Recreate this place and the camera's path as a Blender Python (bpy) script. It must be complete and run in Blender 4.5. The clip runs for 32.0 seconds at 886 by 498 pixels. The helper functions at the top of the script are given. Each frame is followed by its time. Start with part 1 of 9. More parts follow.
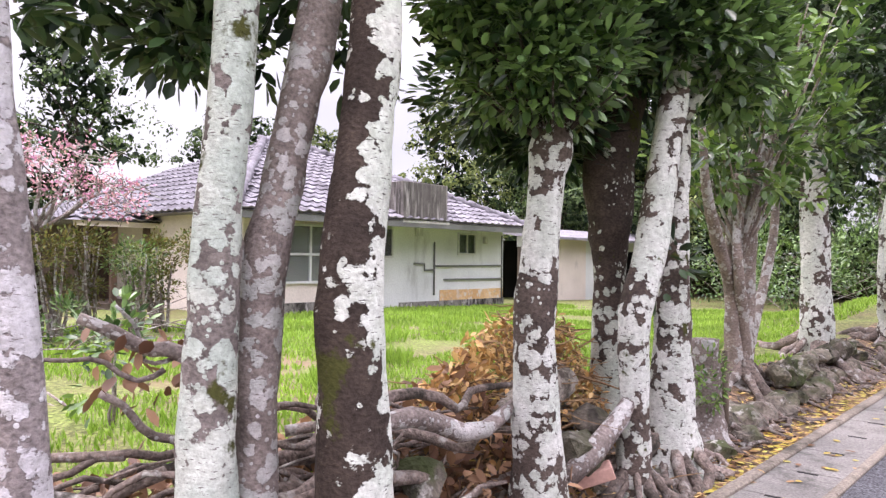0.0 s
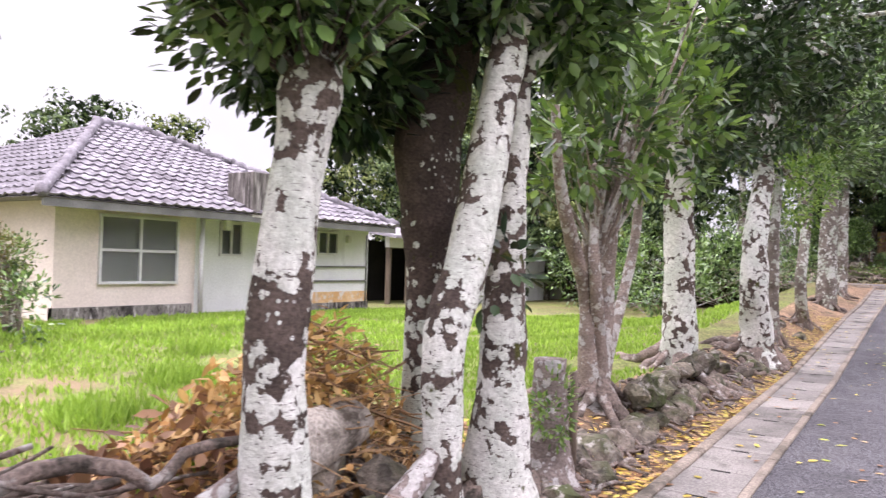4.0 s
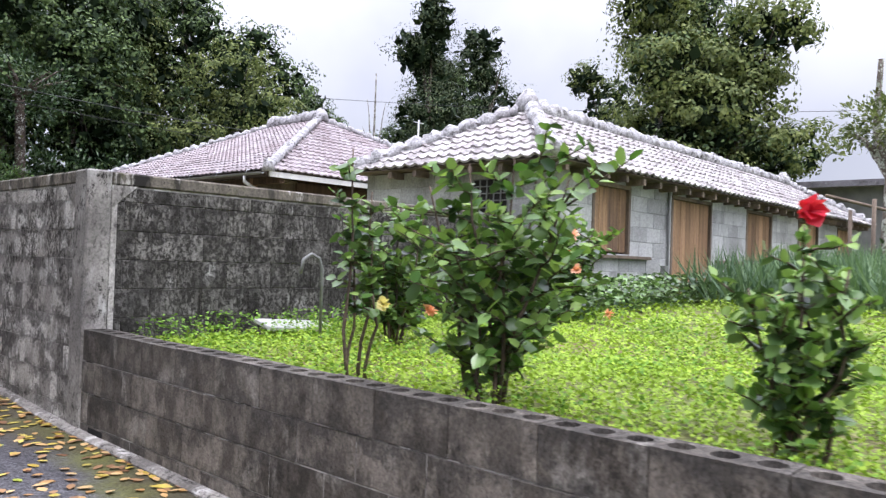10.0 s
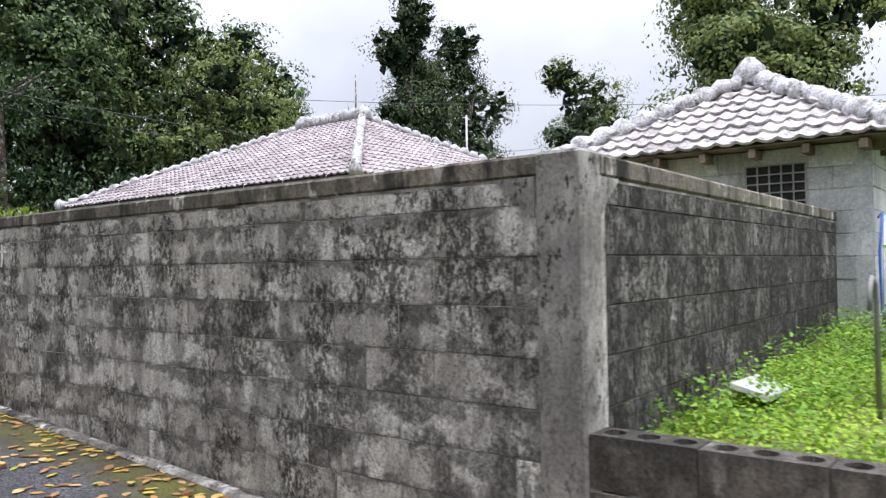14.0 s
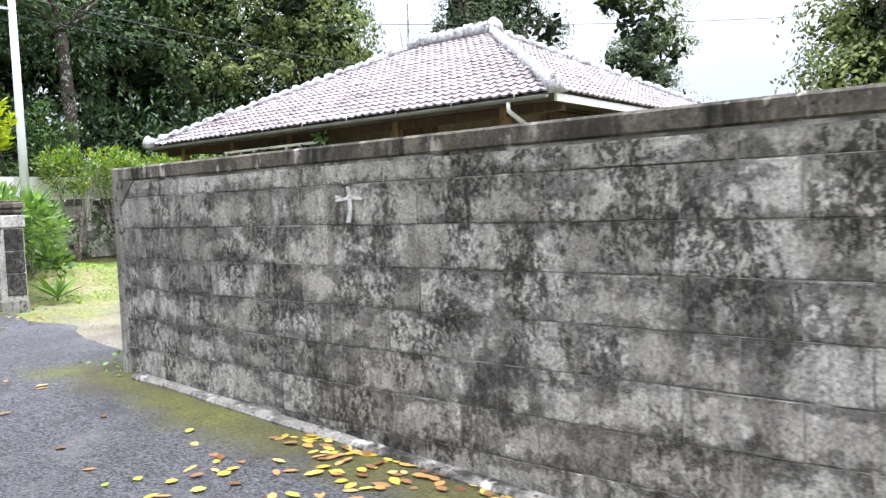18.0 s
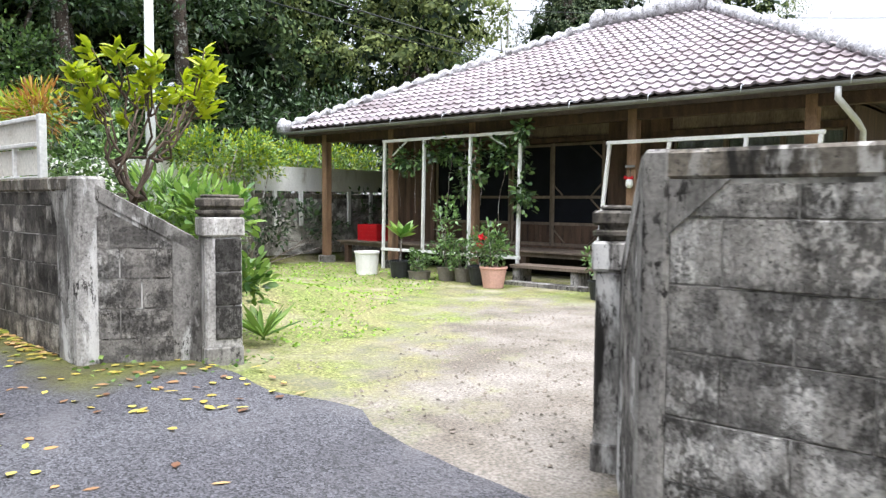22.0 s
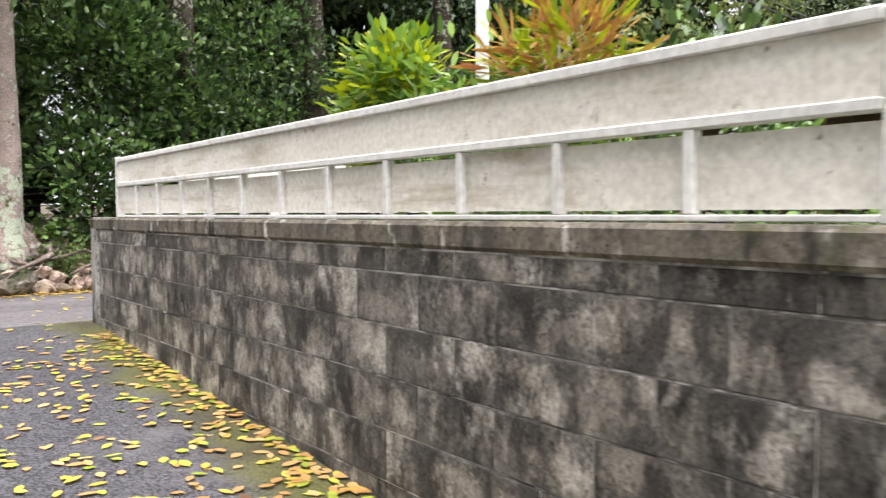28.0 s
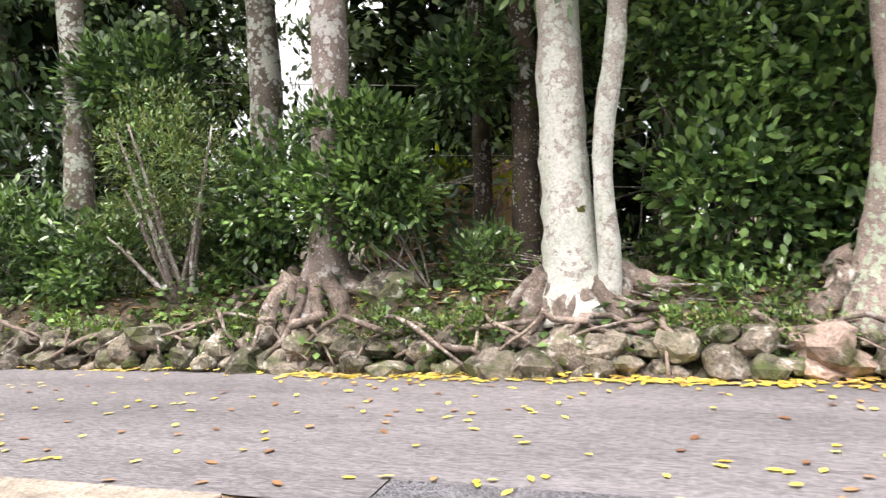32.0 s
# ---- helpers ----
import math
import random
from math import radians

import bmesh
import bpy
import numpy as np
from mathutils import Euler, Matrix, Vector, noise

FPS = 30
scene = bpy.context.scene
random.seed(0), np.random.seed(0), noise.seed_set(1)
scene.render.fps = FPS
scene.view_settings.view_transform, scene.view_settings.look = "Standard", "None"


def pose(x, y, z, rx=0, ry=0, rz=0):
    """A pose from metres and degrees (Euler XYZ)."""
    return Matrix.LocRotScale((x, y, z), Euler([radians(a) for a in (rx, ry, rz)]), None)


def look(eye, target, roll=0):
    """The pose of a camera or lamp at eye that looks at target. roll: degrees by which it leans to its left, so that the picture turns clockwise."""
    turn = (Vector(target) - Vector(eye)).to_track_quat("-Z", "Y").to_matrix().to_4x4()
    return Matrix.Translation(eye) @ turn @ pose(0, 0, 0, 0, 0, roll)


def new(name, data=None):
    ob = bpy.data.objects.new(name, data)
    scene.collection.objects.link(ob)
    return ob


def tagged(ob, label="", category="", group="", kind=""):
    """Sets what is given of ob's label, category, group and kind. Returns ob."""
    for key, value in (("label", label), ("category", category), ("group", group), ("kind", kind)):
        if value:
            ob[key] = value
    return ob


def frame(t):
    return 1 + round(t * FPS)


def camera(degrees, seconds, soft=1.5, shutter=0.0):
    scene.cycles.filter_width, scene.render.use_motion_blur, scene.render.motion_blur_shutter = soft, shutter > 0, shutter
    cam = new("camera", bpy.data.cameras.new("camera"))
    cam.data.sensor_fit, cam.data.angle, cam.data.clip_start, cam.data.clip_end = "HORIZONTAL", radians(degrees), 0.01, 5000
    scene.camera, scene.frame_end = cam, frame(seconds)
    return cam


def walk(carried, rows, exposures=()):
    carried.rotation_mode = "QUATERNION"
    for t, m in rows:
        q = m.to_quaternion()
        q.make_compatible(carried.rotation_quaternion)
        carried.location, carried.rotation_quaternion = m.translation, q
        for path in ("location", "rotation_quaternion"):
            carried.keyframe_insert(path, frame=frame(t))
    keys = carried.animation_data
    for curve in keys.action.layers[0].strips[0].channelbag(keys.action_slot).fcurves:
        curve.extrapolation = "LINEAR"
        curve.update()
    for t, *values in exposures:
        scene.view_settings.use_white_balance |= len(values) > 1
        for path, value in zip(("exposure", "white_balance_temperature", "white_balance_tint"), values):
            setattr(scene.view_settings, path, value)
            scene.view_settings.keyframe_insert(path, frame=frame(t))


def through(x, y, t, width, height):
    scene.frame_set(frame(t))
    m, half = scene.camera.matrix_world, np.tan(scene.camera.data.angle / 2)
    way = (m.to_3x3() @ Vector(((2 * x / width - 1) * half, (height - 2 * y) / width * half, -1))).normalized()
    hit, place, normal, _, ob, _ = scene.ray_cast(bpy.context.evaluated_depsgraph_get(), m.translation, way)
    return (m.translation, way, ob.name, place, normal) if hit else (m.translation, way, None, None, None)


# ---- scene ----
# camera, its walk and the exposure on the way
EXPOSURES = [(0, 0.88, 6600, 26), (5.5, 1.02, 6750, 27), (8, 0.74, 6300, 18), (12, 0.42, 6200, 18), (14, 0.51, 6350, 13), (18, 1.1, 6250, 10), (22, 0.98, 6350, 11), (24.3, 0.72, 6450, 12), (26.5, 1.0, 6700, 11), (28, 1.1, 6950, 13), (30, 1.2, 7150, 14), (32, 1.4, 7150, 14)]
cam = camera(61.0, 32.0, soft=1.35, shutter=0.3)
PATH = [
    (0, (0.069, -2.610, 0.847), (-1.258, -1.114, 0.874), 0.7),
    (0.5, (0.077, -2.600, 0.841), (-1.274, -1.125, 0.864), 0.5),
    (1, (0.042, -2.550, 0.836), (-1.316, -1.082, 0.859), 0.2),
    (1.5, (-0.058, -2.444, 0.843), (-1.419, -0.979, 0.868), 0.1),
    (2, (-0.124, -2.325, 0.837), (-1.484, -0.859, 0.864), 0.1),
    (2.5, (-0.163, -2.112, 0.845), (-1.499, -0.623, 0.870), 0.1),
    (4.5, (-0.331, -1.108, 0.842), (-1.265, 0.660, 0.885), 2.3),
    (5, (-0.501, -0.743, 0.851), (-1.272, 1.102, 0.897), 2.9),
    (5.5, (-0.634, -0.425, 0.832), (-1.255, 1.475, 0.887), 3.1),
    (6, (-0.814, -0.099, 0.798), (-1.100, 1.879, 0.862), 2.8),
    (6.5, (-0.958, 0.193, 0.780), (-0.908, 2.192, 0.844), 2.8),
    (7, (-0.967, 0.531, 0.815), (-0.551, 2.486, 0.896), 1.6),
    (7.5, (-1.036, 0.851, 0.796), (-0.178, 2.657, 0.857), 0.7),
    (8, (-0.951, 1.197, 0.774), (0.215, 2.822, 0.806), 1.1),
    (8.5, (-0.776, 1.605, 0.784), (0.567, 3.086, 0.808), 1.7),
    (9, (-0.650, 2.023, 0.815), (0.799, 3.401, 0.839), 1.9),
    (9.5, (-0.525, 2.440, 0.838), (0.966, 3.773, 0.873), 1.9),
    (10, (-0.443, 2.914, 0.846), (1.039, 4.256, 0.876), 1.9),
    (10.5, (-0.380, 3.390, 0.871), (1.077, 4.760, 0.888), 2.2),
    (11, (-0.383, 3.857, 0.902), (1.049, 5.253, 0.912), 2.4),
    (11.5, (-0.465, 4.329, 0.918), (0.950, 5.742, 0.918), 2.2),
    (12, (-0.566, 4.775, 0.920), (0.852, 6.185, 0.917), 1.9),
    (12.5, (-0.710, 5.240, 0.945), (0.734, 6.624, 0.941), 1.1),
    (13, (-0.759, 5.715, 0.948), (0.723, 7.058, 0.944), 0.7),
    (13.5, (-0.826, 6.210, 0.944), (0.729, 7.468, 0.971), 0.3),
    (14, (-0.873, 6.675, 0.941), (0.712, 7.895, 0.986), -0.9),
    (14.5, (-0.869, 7.137, 0.952), (0.671, 8.412, 0.990), -0.9),
    (16.5, (-0.925, 8.868, 1.030), (0.627, 10.123, 0.897), -2.4),
    (17, (-0.886, 9.355, 1.038), (0.676, 10.597, 0.916), -2.1),
    (17.5, (-0.915, 9.810, 1.054), (0.645, 11.055, 0.932), -2.2),
    (18, (-0.928, 10.279, 1.070), (0.633, 11.523, 0.944), -2.2),
    (18.5, (-0.925, 10.776, 1.072), (0.646, 12.006, 0.939), -1.8),
    (19, (-0.874, 11.242, 1.085), (0.707, 12.459, 0.952), -1.6),
    (19.5, (-0.823, 11.720, 1.090), (0.765, 12.929, 0.958), -1.4),
    (20, (-0.773, 12.190, 1.105), (0.805, 13.412, 0.980), -1.3),
    (20.5, (-0.721, 12.647, 1.134), (0.790, 13.951, 1.014), -0.6),
    (21, (-0.676, 13.117, 1.157), (0.801, 14.460, 1.039), -0.3),
    (21.5, (-0.560, 13.574, 1.200), (0.920, 14.914, 1.079), 0.3),
    (22, (-0.468, 14.052, 1.210), (1.025, 15.376, 1.086), 0.4),
    (22.5, (-0.375, 14.498, 1.224), (1.131, 15.808, 1.102), 0.3),
    (23, (-0.312, 14.912, 1.241), (1.201, 16.215, 1.125), 0.1),
    (23.5, (-0.230, 15.339, 1.255), (1.287, 16.639, 1.147), 0.1),
    (24, (-0.116, 15.769, 1.298), (1.397, 17.075, 1.206), 0.3),
    (24.5, (-0.076, 16.187, 1.313), (1.423, 17.509, 1.240), 0.3),
    (26.5, (-0.105, 17.925, 1.375), (1.249, 19.396, 1.348), -1.9),
    (27, (-0.117, 18.371, 1.373), (1.201, 19.872, 1.295), -1.4),
    (27.5, (-0.069, 18.851, 1.386), (1.227, 20.372, 1.290), -0.3),
    (28, (-0.026, 19.345, 1.385), (1.229, 20.900, 1.292), -0.1),
    (28.5, (0.054, 19.861, 1.366), (1.119, 21.550, 1.252), 0.4),
    (29, (0.121, 20.362, 1.357), (0.904, 22.198, 1.222), -0.4),
    (29.5, (0.098, 20.750, 1.363), (0.592, 22.682, 1.208), -0.6),
    (30, (0.075, 21.180, 1.392), (0.391, 23.148, 1.233), -0.2),
    (30.5, (0.070, 21.580, 1.429), (0.187, 23.572, 1.287), -0.4),
    (31, (0.171, 22.025, 1.488), (-0.035, 24.012, 1.390), -0.2),
    (31.5, (0.248, 22.507, 1.529), (-0.236, 24.446, 1.465), -2.8),
    (32, (0.240, 22.931, 1.545), (-0.417, 24.820, 1.519), -2.7),
]
walk(cam, [(t, look(eye, target, roll)) for t, eye, target, roll in PATH], EXPOSURES)

# ---- light: bright overcast sky with a wide soft sun ----
world = bpy.data.worlds.new("overcast_sky")
scene.world = world
world.use_nodes = True
nt = world.node_tree
nt.nodes.clear()
w_out = nt.nodes.new("ShaderNodeOutputWorld")
w_bg = nt.nodes.new("ShaderNodeBackground")
w_sky = nt.nodes.new("ShaderNodeTexSky")
w_sky.sky_type = "NISHITA"
w_sky.sun_disc = False
w_sky.sun_elevation = radians(48)
w_sky.sun_rotation = radians(200)
w_co = nt.nodes.new("ShaderNodeTexCoord")
w_noise = nt.nodes.new("ShaderNodeTexNoise")
w_noise.inputs["Scale"].default_value = 2.2
w_noise.inputs["Detail"].default_value = 5
w_ramp = nt.nodes.new("ShaderNodeValToRGB")
w_ramp.color_ramp.elements[0].position = 0.3
w_ramp.color_ramp.elements[0].color = (7.4, 7.7, 8.8, 1)
w_ramp.color_ramp.elements[1].position = 0.6
w_ramp.color_ramp.elements[1].color = (11.2, 11.5, 12.2, 1)
w_mix = nt.nodes.new("ShaderNodeMix")
w_mix.data_type = "RGBA"
w_mix.inputs["Factor"].default_value = 0.9
# an overcast sky is brightest overhead and dims towards the horizon
w_sep = nt.nodes.new("ShaderNodeSeparateXYZ")
w_up = nt.nodes.new("ShaderNodeMapRange")
w_up.interpolation_type = "SMOOTHSTEP"
w_up.inputs["From Min"].default_value = 0.12
w_up.inputs["From Max"].default_value = 1.0
w_up.inputs["To Min"].default_value = 0.34
w_up.inputs["To Max"].default_value = 2.0
w_gain = nt.nodes.new("ShaderNodeVectorMath")
w_gain.operation = "SCALE"
nt.links.new(w_co.outputs["Generated"], w_sep.inputs[0])
nt.links.new(w_sep.outputs["Z"], w_up.inputs["Value"])
nt.links.new(w_up.outputs[0], w_gain.inputs["Scale"])
nt.links.new(w_co.outputs["Generated"], w_noise.inputs["Vector"])
nt.links.new(w_noise.outputs["Fac"], w_ramp.inputs["Fac"])
nt.links.new(w_sky.outputs["Color"], w_mix.inputs[6])
nt.links.new(w_ramp.outputs["Color"], w_gain.inputs[0])
nt.links.new(w_gain.outputs[0], w_mix.inputs[7])
nt.links.new(w_mix.outputs[2], w_bg.inputs["Color"])
w_bg.inputs["Strength"].default_value = 0.15
nt.links.new(w_bg.outputs["Background"], w_out.inputs["Surface"])
sun_data = bpy.data.lights.new("sun", "SUN")
sun_data.energy = 1.5
sun_data.angle = radians(25)
sun_data.color = (1.0, 0.97, 0.93)
sun = new("sun", sun_data)
sun.matrix_world = look((0, 0, 30), (5.5, 12, 0))

# ---- materials ----
def node(tree, kind, **inputs):
    n = tree.nodes.new(kind)
    for key, value in inputs.items():
        n.inputs[key.replace("_", " ")].default_value = value
    return n


def ramp(tree, src, lo, hi, a=(0, 0, 0, 1), b=(1, 1, 1, 1)):
    r = tree.nodes.new("ShaderNodeValToRGB")
    r.color_ramp.elements[0].position, r.color_ramp.elements[1].position = lo, hi
    r.color_ramp.elements[0].color, r.color_ramp.elements[1].color = a, b
    tree.links.new(src, r.inputs["Fac"])
    return r.outputs["Color"]


def mix(tree, fac, a, b, how="MIX"):
    m = tree.nodes.new("ShaderNodeMix")
    m.data_type, m.blend_type = "RGBA", how
    for src, i in ((fac, 0), (a, 6), (b, 7)):
        if isinstance(src, (int, float)):
            m.inputs[i].default_value = src
        elif isinstance(src, tuple):
            m.inputs[i].default_value = src if len(src) == 4 else (*src, 1)
        else:
            tree.links.new(src, m.inputs[i])
    return m.outputs[2]


def start_material(name, rough, metal=0.0, spec=0.3):
    m = bpy.data.materials.new(name)
    m.use_nodes = True
    t = m.node_tree
    b = t.nodes["Principled BSDF"]
    b.inputs["Roughness"].default_value = rough
    b.inputs["Metallic"].default_value = metal
    b.inputs["Specular IOR Level"].default_value = spec
    return m, t, b


def coords(t, shift=0.0, stretch=None):
    """World place in metres, shifted by a random amount for each object where asked."""
    g = t.nodes.new("ShaderNodeNewGeometry")
    src = g.outputs["Position"]
    if shift:
        info = t.nodes.new("ShaderNodeObjectInfo")
        mul = t.nodes.new("ShaderNodeMath")
        mul.operation = "MULTIPLY"
        mul.inputs[1].default_value = shift
        t.links.new(info.outputs["Random"], mul.inputs[0])
        add = t.nodes.new("ShaderNodeVectorMath")
        t.links.new(src, add.inputs[0])
        t.links.new(mul.outputs[0], add.inputs[1])
        src = add.outputs[0]
    if stretch:
        s = t.nodes.new("ShaderNodeVectorMath")
        s.operation = "MULTIPLY"
        s.inputs[1].default_value = stretch
        t.links.new(src, s.inputs[0])
        src = s.outputs[0]
    return src


def noise_at(t, src, scale, detail=4.0, rough=0.55):
    n = node(t, "ShaderNodeTexNoise", Scale=scale, Detail=detail, Roughness=rough)
    t.links.new(src, n.inputs["Vector"])
    return n.outputs["Fac"]


def bumped(t, b, height, strength, distance):
    bump = node(t, "ShaderNodeBump", Strength=strength, Distance=distance)
    t.links.new(height, bump.inputs["Height"])
    t.links.new(bump.outputs["Normal"], b.inputs["Normal"])


def surf(name, base, alt, scale=3.0, fine=40.0, rough=0.85, bump=0.4, depth=0.01, stains=(), rnd=0.0, metal=0.0, spec=0.25,
         stretch=None, shift=0.0, grain=0.35, speck=None):
    """A weathered surface: two colours in large patches, fine grain, stains (colour, scale, low, high, stretch), relief."""
    m, t, b = start_material(name, rough, metal, spec)
    src = coords(t, shift, stretch)
    big = noise_at(t, src, scale, 5)
    col = mix(t, ramp(t, big, 0.35, 0.65), base, alt)
    small = noise_at(t, src, fine, 3)
    lo, hi = 1 - grain, 1 + grain
    col = mix(t, 1.0, col, ramp(t, small, 0.25, 0.75, (lo, lo, lo, 1), (hi, hi, hi, 1)), "MULTIPLY")
    if speck:
        cells = node(t, "ShaderNodeTexVoronoi", Scale=speck[0])
        t.links.new(src, cells.inputs["Vector"])
        lo, hi = 1 - speck[1], 1 + speck[1]
        grey = t.nodes.new("ShaderNodeSeparateColor")
        t.links.new(cells.outputs["Color"], grey.inputs[0])
        col = mix(t, 1.0, col, ramp(t, grey.outputs[0], 0.1, 0.95, (lo, lo, lo, 1), (hi, hi, hi, 1)), "MULTIPLY")
        small = mix(t, 0.6, small, cells.outputs["Distance"])
    for colour, s, a, z, st in stains:
        where = coords(t, shift + 0.01 if shift else 0.0, st) if st else src
        mask = mix(t, 1.0, ramp(t, noise_at(t, where, s, 6, 0.65 if s < 20 else 0.8), a, z), ramp(t, noise_at(t, where, s * 0.23, 2), 0.3, 0.6), "MULTIPLY")
        col = mix(t, mask, col, colour)
    if rnd:
        info = t.nodes.new("ShaderNodeObjectInfo")
        lo, hi = 1 - rnd, 1 + rnd
        col = mix(t, 1.0, col, ramp(t, info.outputs["Random"], 0, 1, (lo, lo, lo, 1), (hi, hi, hi, 1)), "MULTIPLY")
    t.links.new(col, b.inputs["Base Color"])
    bumped(t, b, mix(t, 0.5, small, big), bump, depth)
    return m


def leaf_material(name, dark, light, gloss=0.45, through=0.25, spec=0.4):
    """Leaves that differ one by one, with some light passing through the blade."""
    m, t, b = start_material(name, gloss, 0, spec)
    g = t.nodes.new("ShaderNodeNewGeometry")
    col = mix(t, ramp(t, g.outputs["Random Per Island"], 0.1, 0.95), dark, light)
    n = noise_at(t, coords(t), 0.9, 2)
    col = mix(t, 1.0, col, ramp(t, n, 0.3, 0.7, (0.7, 0.72, 0.7, 1), (1.2, 1.2, 1.1, 1)), "MULTIPLY")
    t.links.new(col, b.inputs["Base Color"])
    tr = t.nodes.new("ShaderNodeBsdfTranslucent")
    t.links.new(mix(t, 1.0, col, (1.25, 1.3, 0.8), "MULTIPLY"), tr.inputs["Color"])
    ms = t.nodes.new("ShaderNodeMixShader")
    ms.inputs[0].default_value = through
    t.links.new(b.outputs[0], ms.inputs[1])
    t.links.new(tr.outputs[0], ms.inputs[2])
    t.links.new(ms.outputs[0], t.nodes["Material Output"].inputs["Surface"])
    return m


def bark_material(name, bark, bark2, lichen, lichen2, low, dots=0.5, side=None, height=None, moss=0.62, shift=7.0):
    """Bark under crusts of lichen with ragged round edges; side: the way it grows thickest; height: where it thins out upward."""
    m, t, b = start_material(name, 0.9, 0, 0.12)
    src = coords(t, shift)
    col = mix(t, ramp(t, noise_at(t, src, 6, 5), 0.35, 0.65), bark, bark2)
    fine = noise_at(t, coords(t, shift, (1, 1, 1.3)), 60, 4)
    col = mix(t, 1.0, col, ramp(t, fine, 0.25, 0.75, (0.5, 0.5, 0.5, 1), (1.45, 1.45, 1.45, 1)), "MULTIPLY")
    vor = node(t, "ShaderNodeTexVoronoi", Scale=17.0)
    vor.feature = "SMOOTH_F1"
    vor.inputs["Smoothness"].default_value = 0.1
    warp = t.nodes.new("ShaderNodeTexNoise")
    warp.inputs["Scale"].default_value = 22
    t.links.new(src, warp.inputs["Vector"])
    t.links.new(mix(t, 0.035, src, warp.outputs["Color"], "ADD"), vor.inputs["Vector"])

    def calc(how, x, y):
        n = t.nodes.new("ShaderNodeMath")
        n.operation = how
        for v, i in ((x, 0), (y, 1)):
            if isinstance(v, (int, float)):
                n.inputs[i].default_value = v
            else:
                t.links.new(v, n.inputs[i])
        return n.outputs[0]

    reach = calc("SUBTRACT", noise_at(t, src, 4.2, 6, 0.62), calc("MULTIPLY", vor.outputs["Distance"], 0.34))
    reach = calc("ADD", reach, calc("MULTIPLY", calc("SUBTRACT", fine, 0.5), 0.16))
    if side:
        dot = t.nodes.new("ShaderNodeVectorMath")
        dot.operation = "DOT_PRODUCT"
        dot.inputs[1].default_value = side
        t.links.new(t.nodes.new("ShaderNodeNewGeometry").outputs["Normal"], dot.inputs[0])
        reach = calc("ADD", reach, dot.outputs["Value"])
    if height:
        sep = t.nodes.new("ShaderNodeSeparateXYZ")
        t.links.new(coords(t), sep.inputs[0])
        fall = t.nodes.new("ShaderNodeMapRange")
        for key, v in zip(("From Min", "From Max", "To Min", "To Max"), height):
            fall.inputs[key].default_value = v
        t.links.new(sep.outputs["Z"], fall.inputs["Value"])
        reach = calc("ADD", reach, fall.outputs[0])
    mask = ramp(t, reach, low, low + 0.022)
    spot = node(t, "ShaderNodeTexVoronoi", Scale=30.0)
    t.links.new(src, spot.inputs["Vector"])
    few = ramp(t, calc("ADD", spot.outputs["Distance"], calc("MULTIPLY", fine, 0.2)), 0.3, 0.34, (1, 1, 1, 1), (0, 0, 0, 1))
    mask = mix(t, 1.0, mask, mix(t, 1.0, few, ramp(t, noise_at(t, src, 3.1, 2), dots, dots + 0.06), "MULTIPLY"), "LIGHTEN")
    lc = mix(t, ramp(t, noise_at(t, src, 5, 3), 0.4, 0.6), lichen, lichen2)
    lc = mix(t, 1.0, lc, ramp(t, noise_at(t, src, 38, 6, 0.7), 0.3, 0.62, (0.62, 0.62, 0.6, 1), (1.06, 1.06, 1.06, 1)), "MULTIPLY")
    lc = mix(t, ramp(t, noise_at(t, coords(t, shift, (1, 1, 5)), 30, 3), 0.62, 0.68), lc, bark2)
    col = mix(t, mask, col, lc)
    col = mix(t, ramp(t, noise_at(t, src, 3.7, 5, 0.65), moss, moss + 0.04), col, mix(t, fine, (0.03, 0.035, 0.012), (0.1, 0.1, 0.03)))
    t.links.new(col, b.inputs["Base Color"])
    bumped(t, b, mix(t, 0.35, fine, mask), 0.8, 0.012)
    return m


MOLD = (0.022, 0.02, 0.018)
PALE = (0.55, 0.53, 0.5)


def math_node(t, operation, a, b=0.0, c=0.0):
    n = t.nodes.new("ShaderNodeMath")
    n.operation = operation
    for k, v in enumerate((a, b, c)):
        if isinstance(v, (int, float)):
            n.inputs[k].default_value = v
        else:
            t.links.new(v, n.inputs[k])
    return n.outputs[0]


def reach_of(t, src, lo, hi):
    n = t.nodes.new("ShaderNodeMapRange")
    n.inputs["From Min"].default_value, n.inputs["From Max"].default_value = lo, hi
    t.links.new(src, n.inputs["Value"])
    return n.outputs[0]


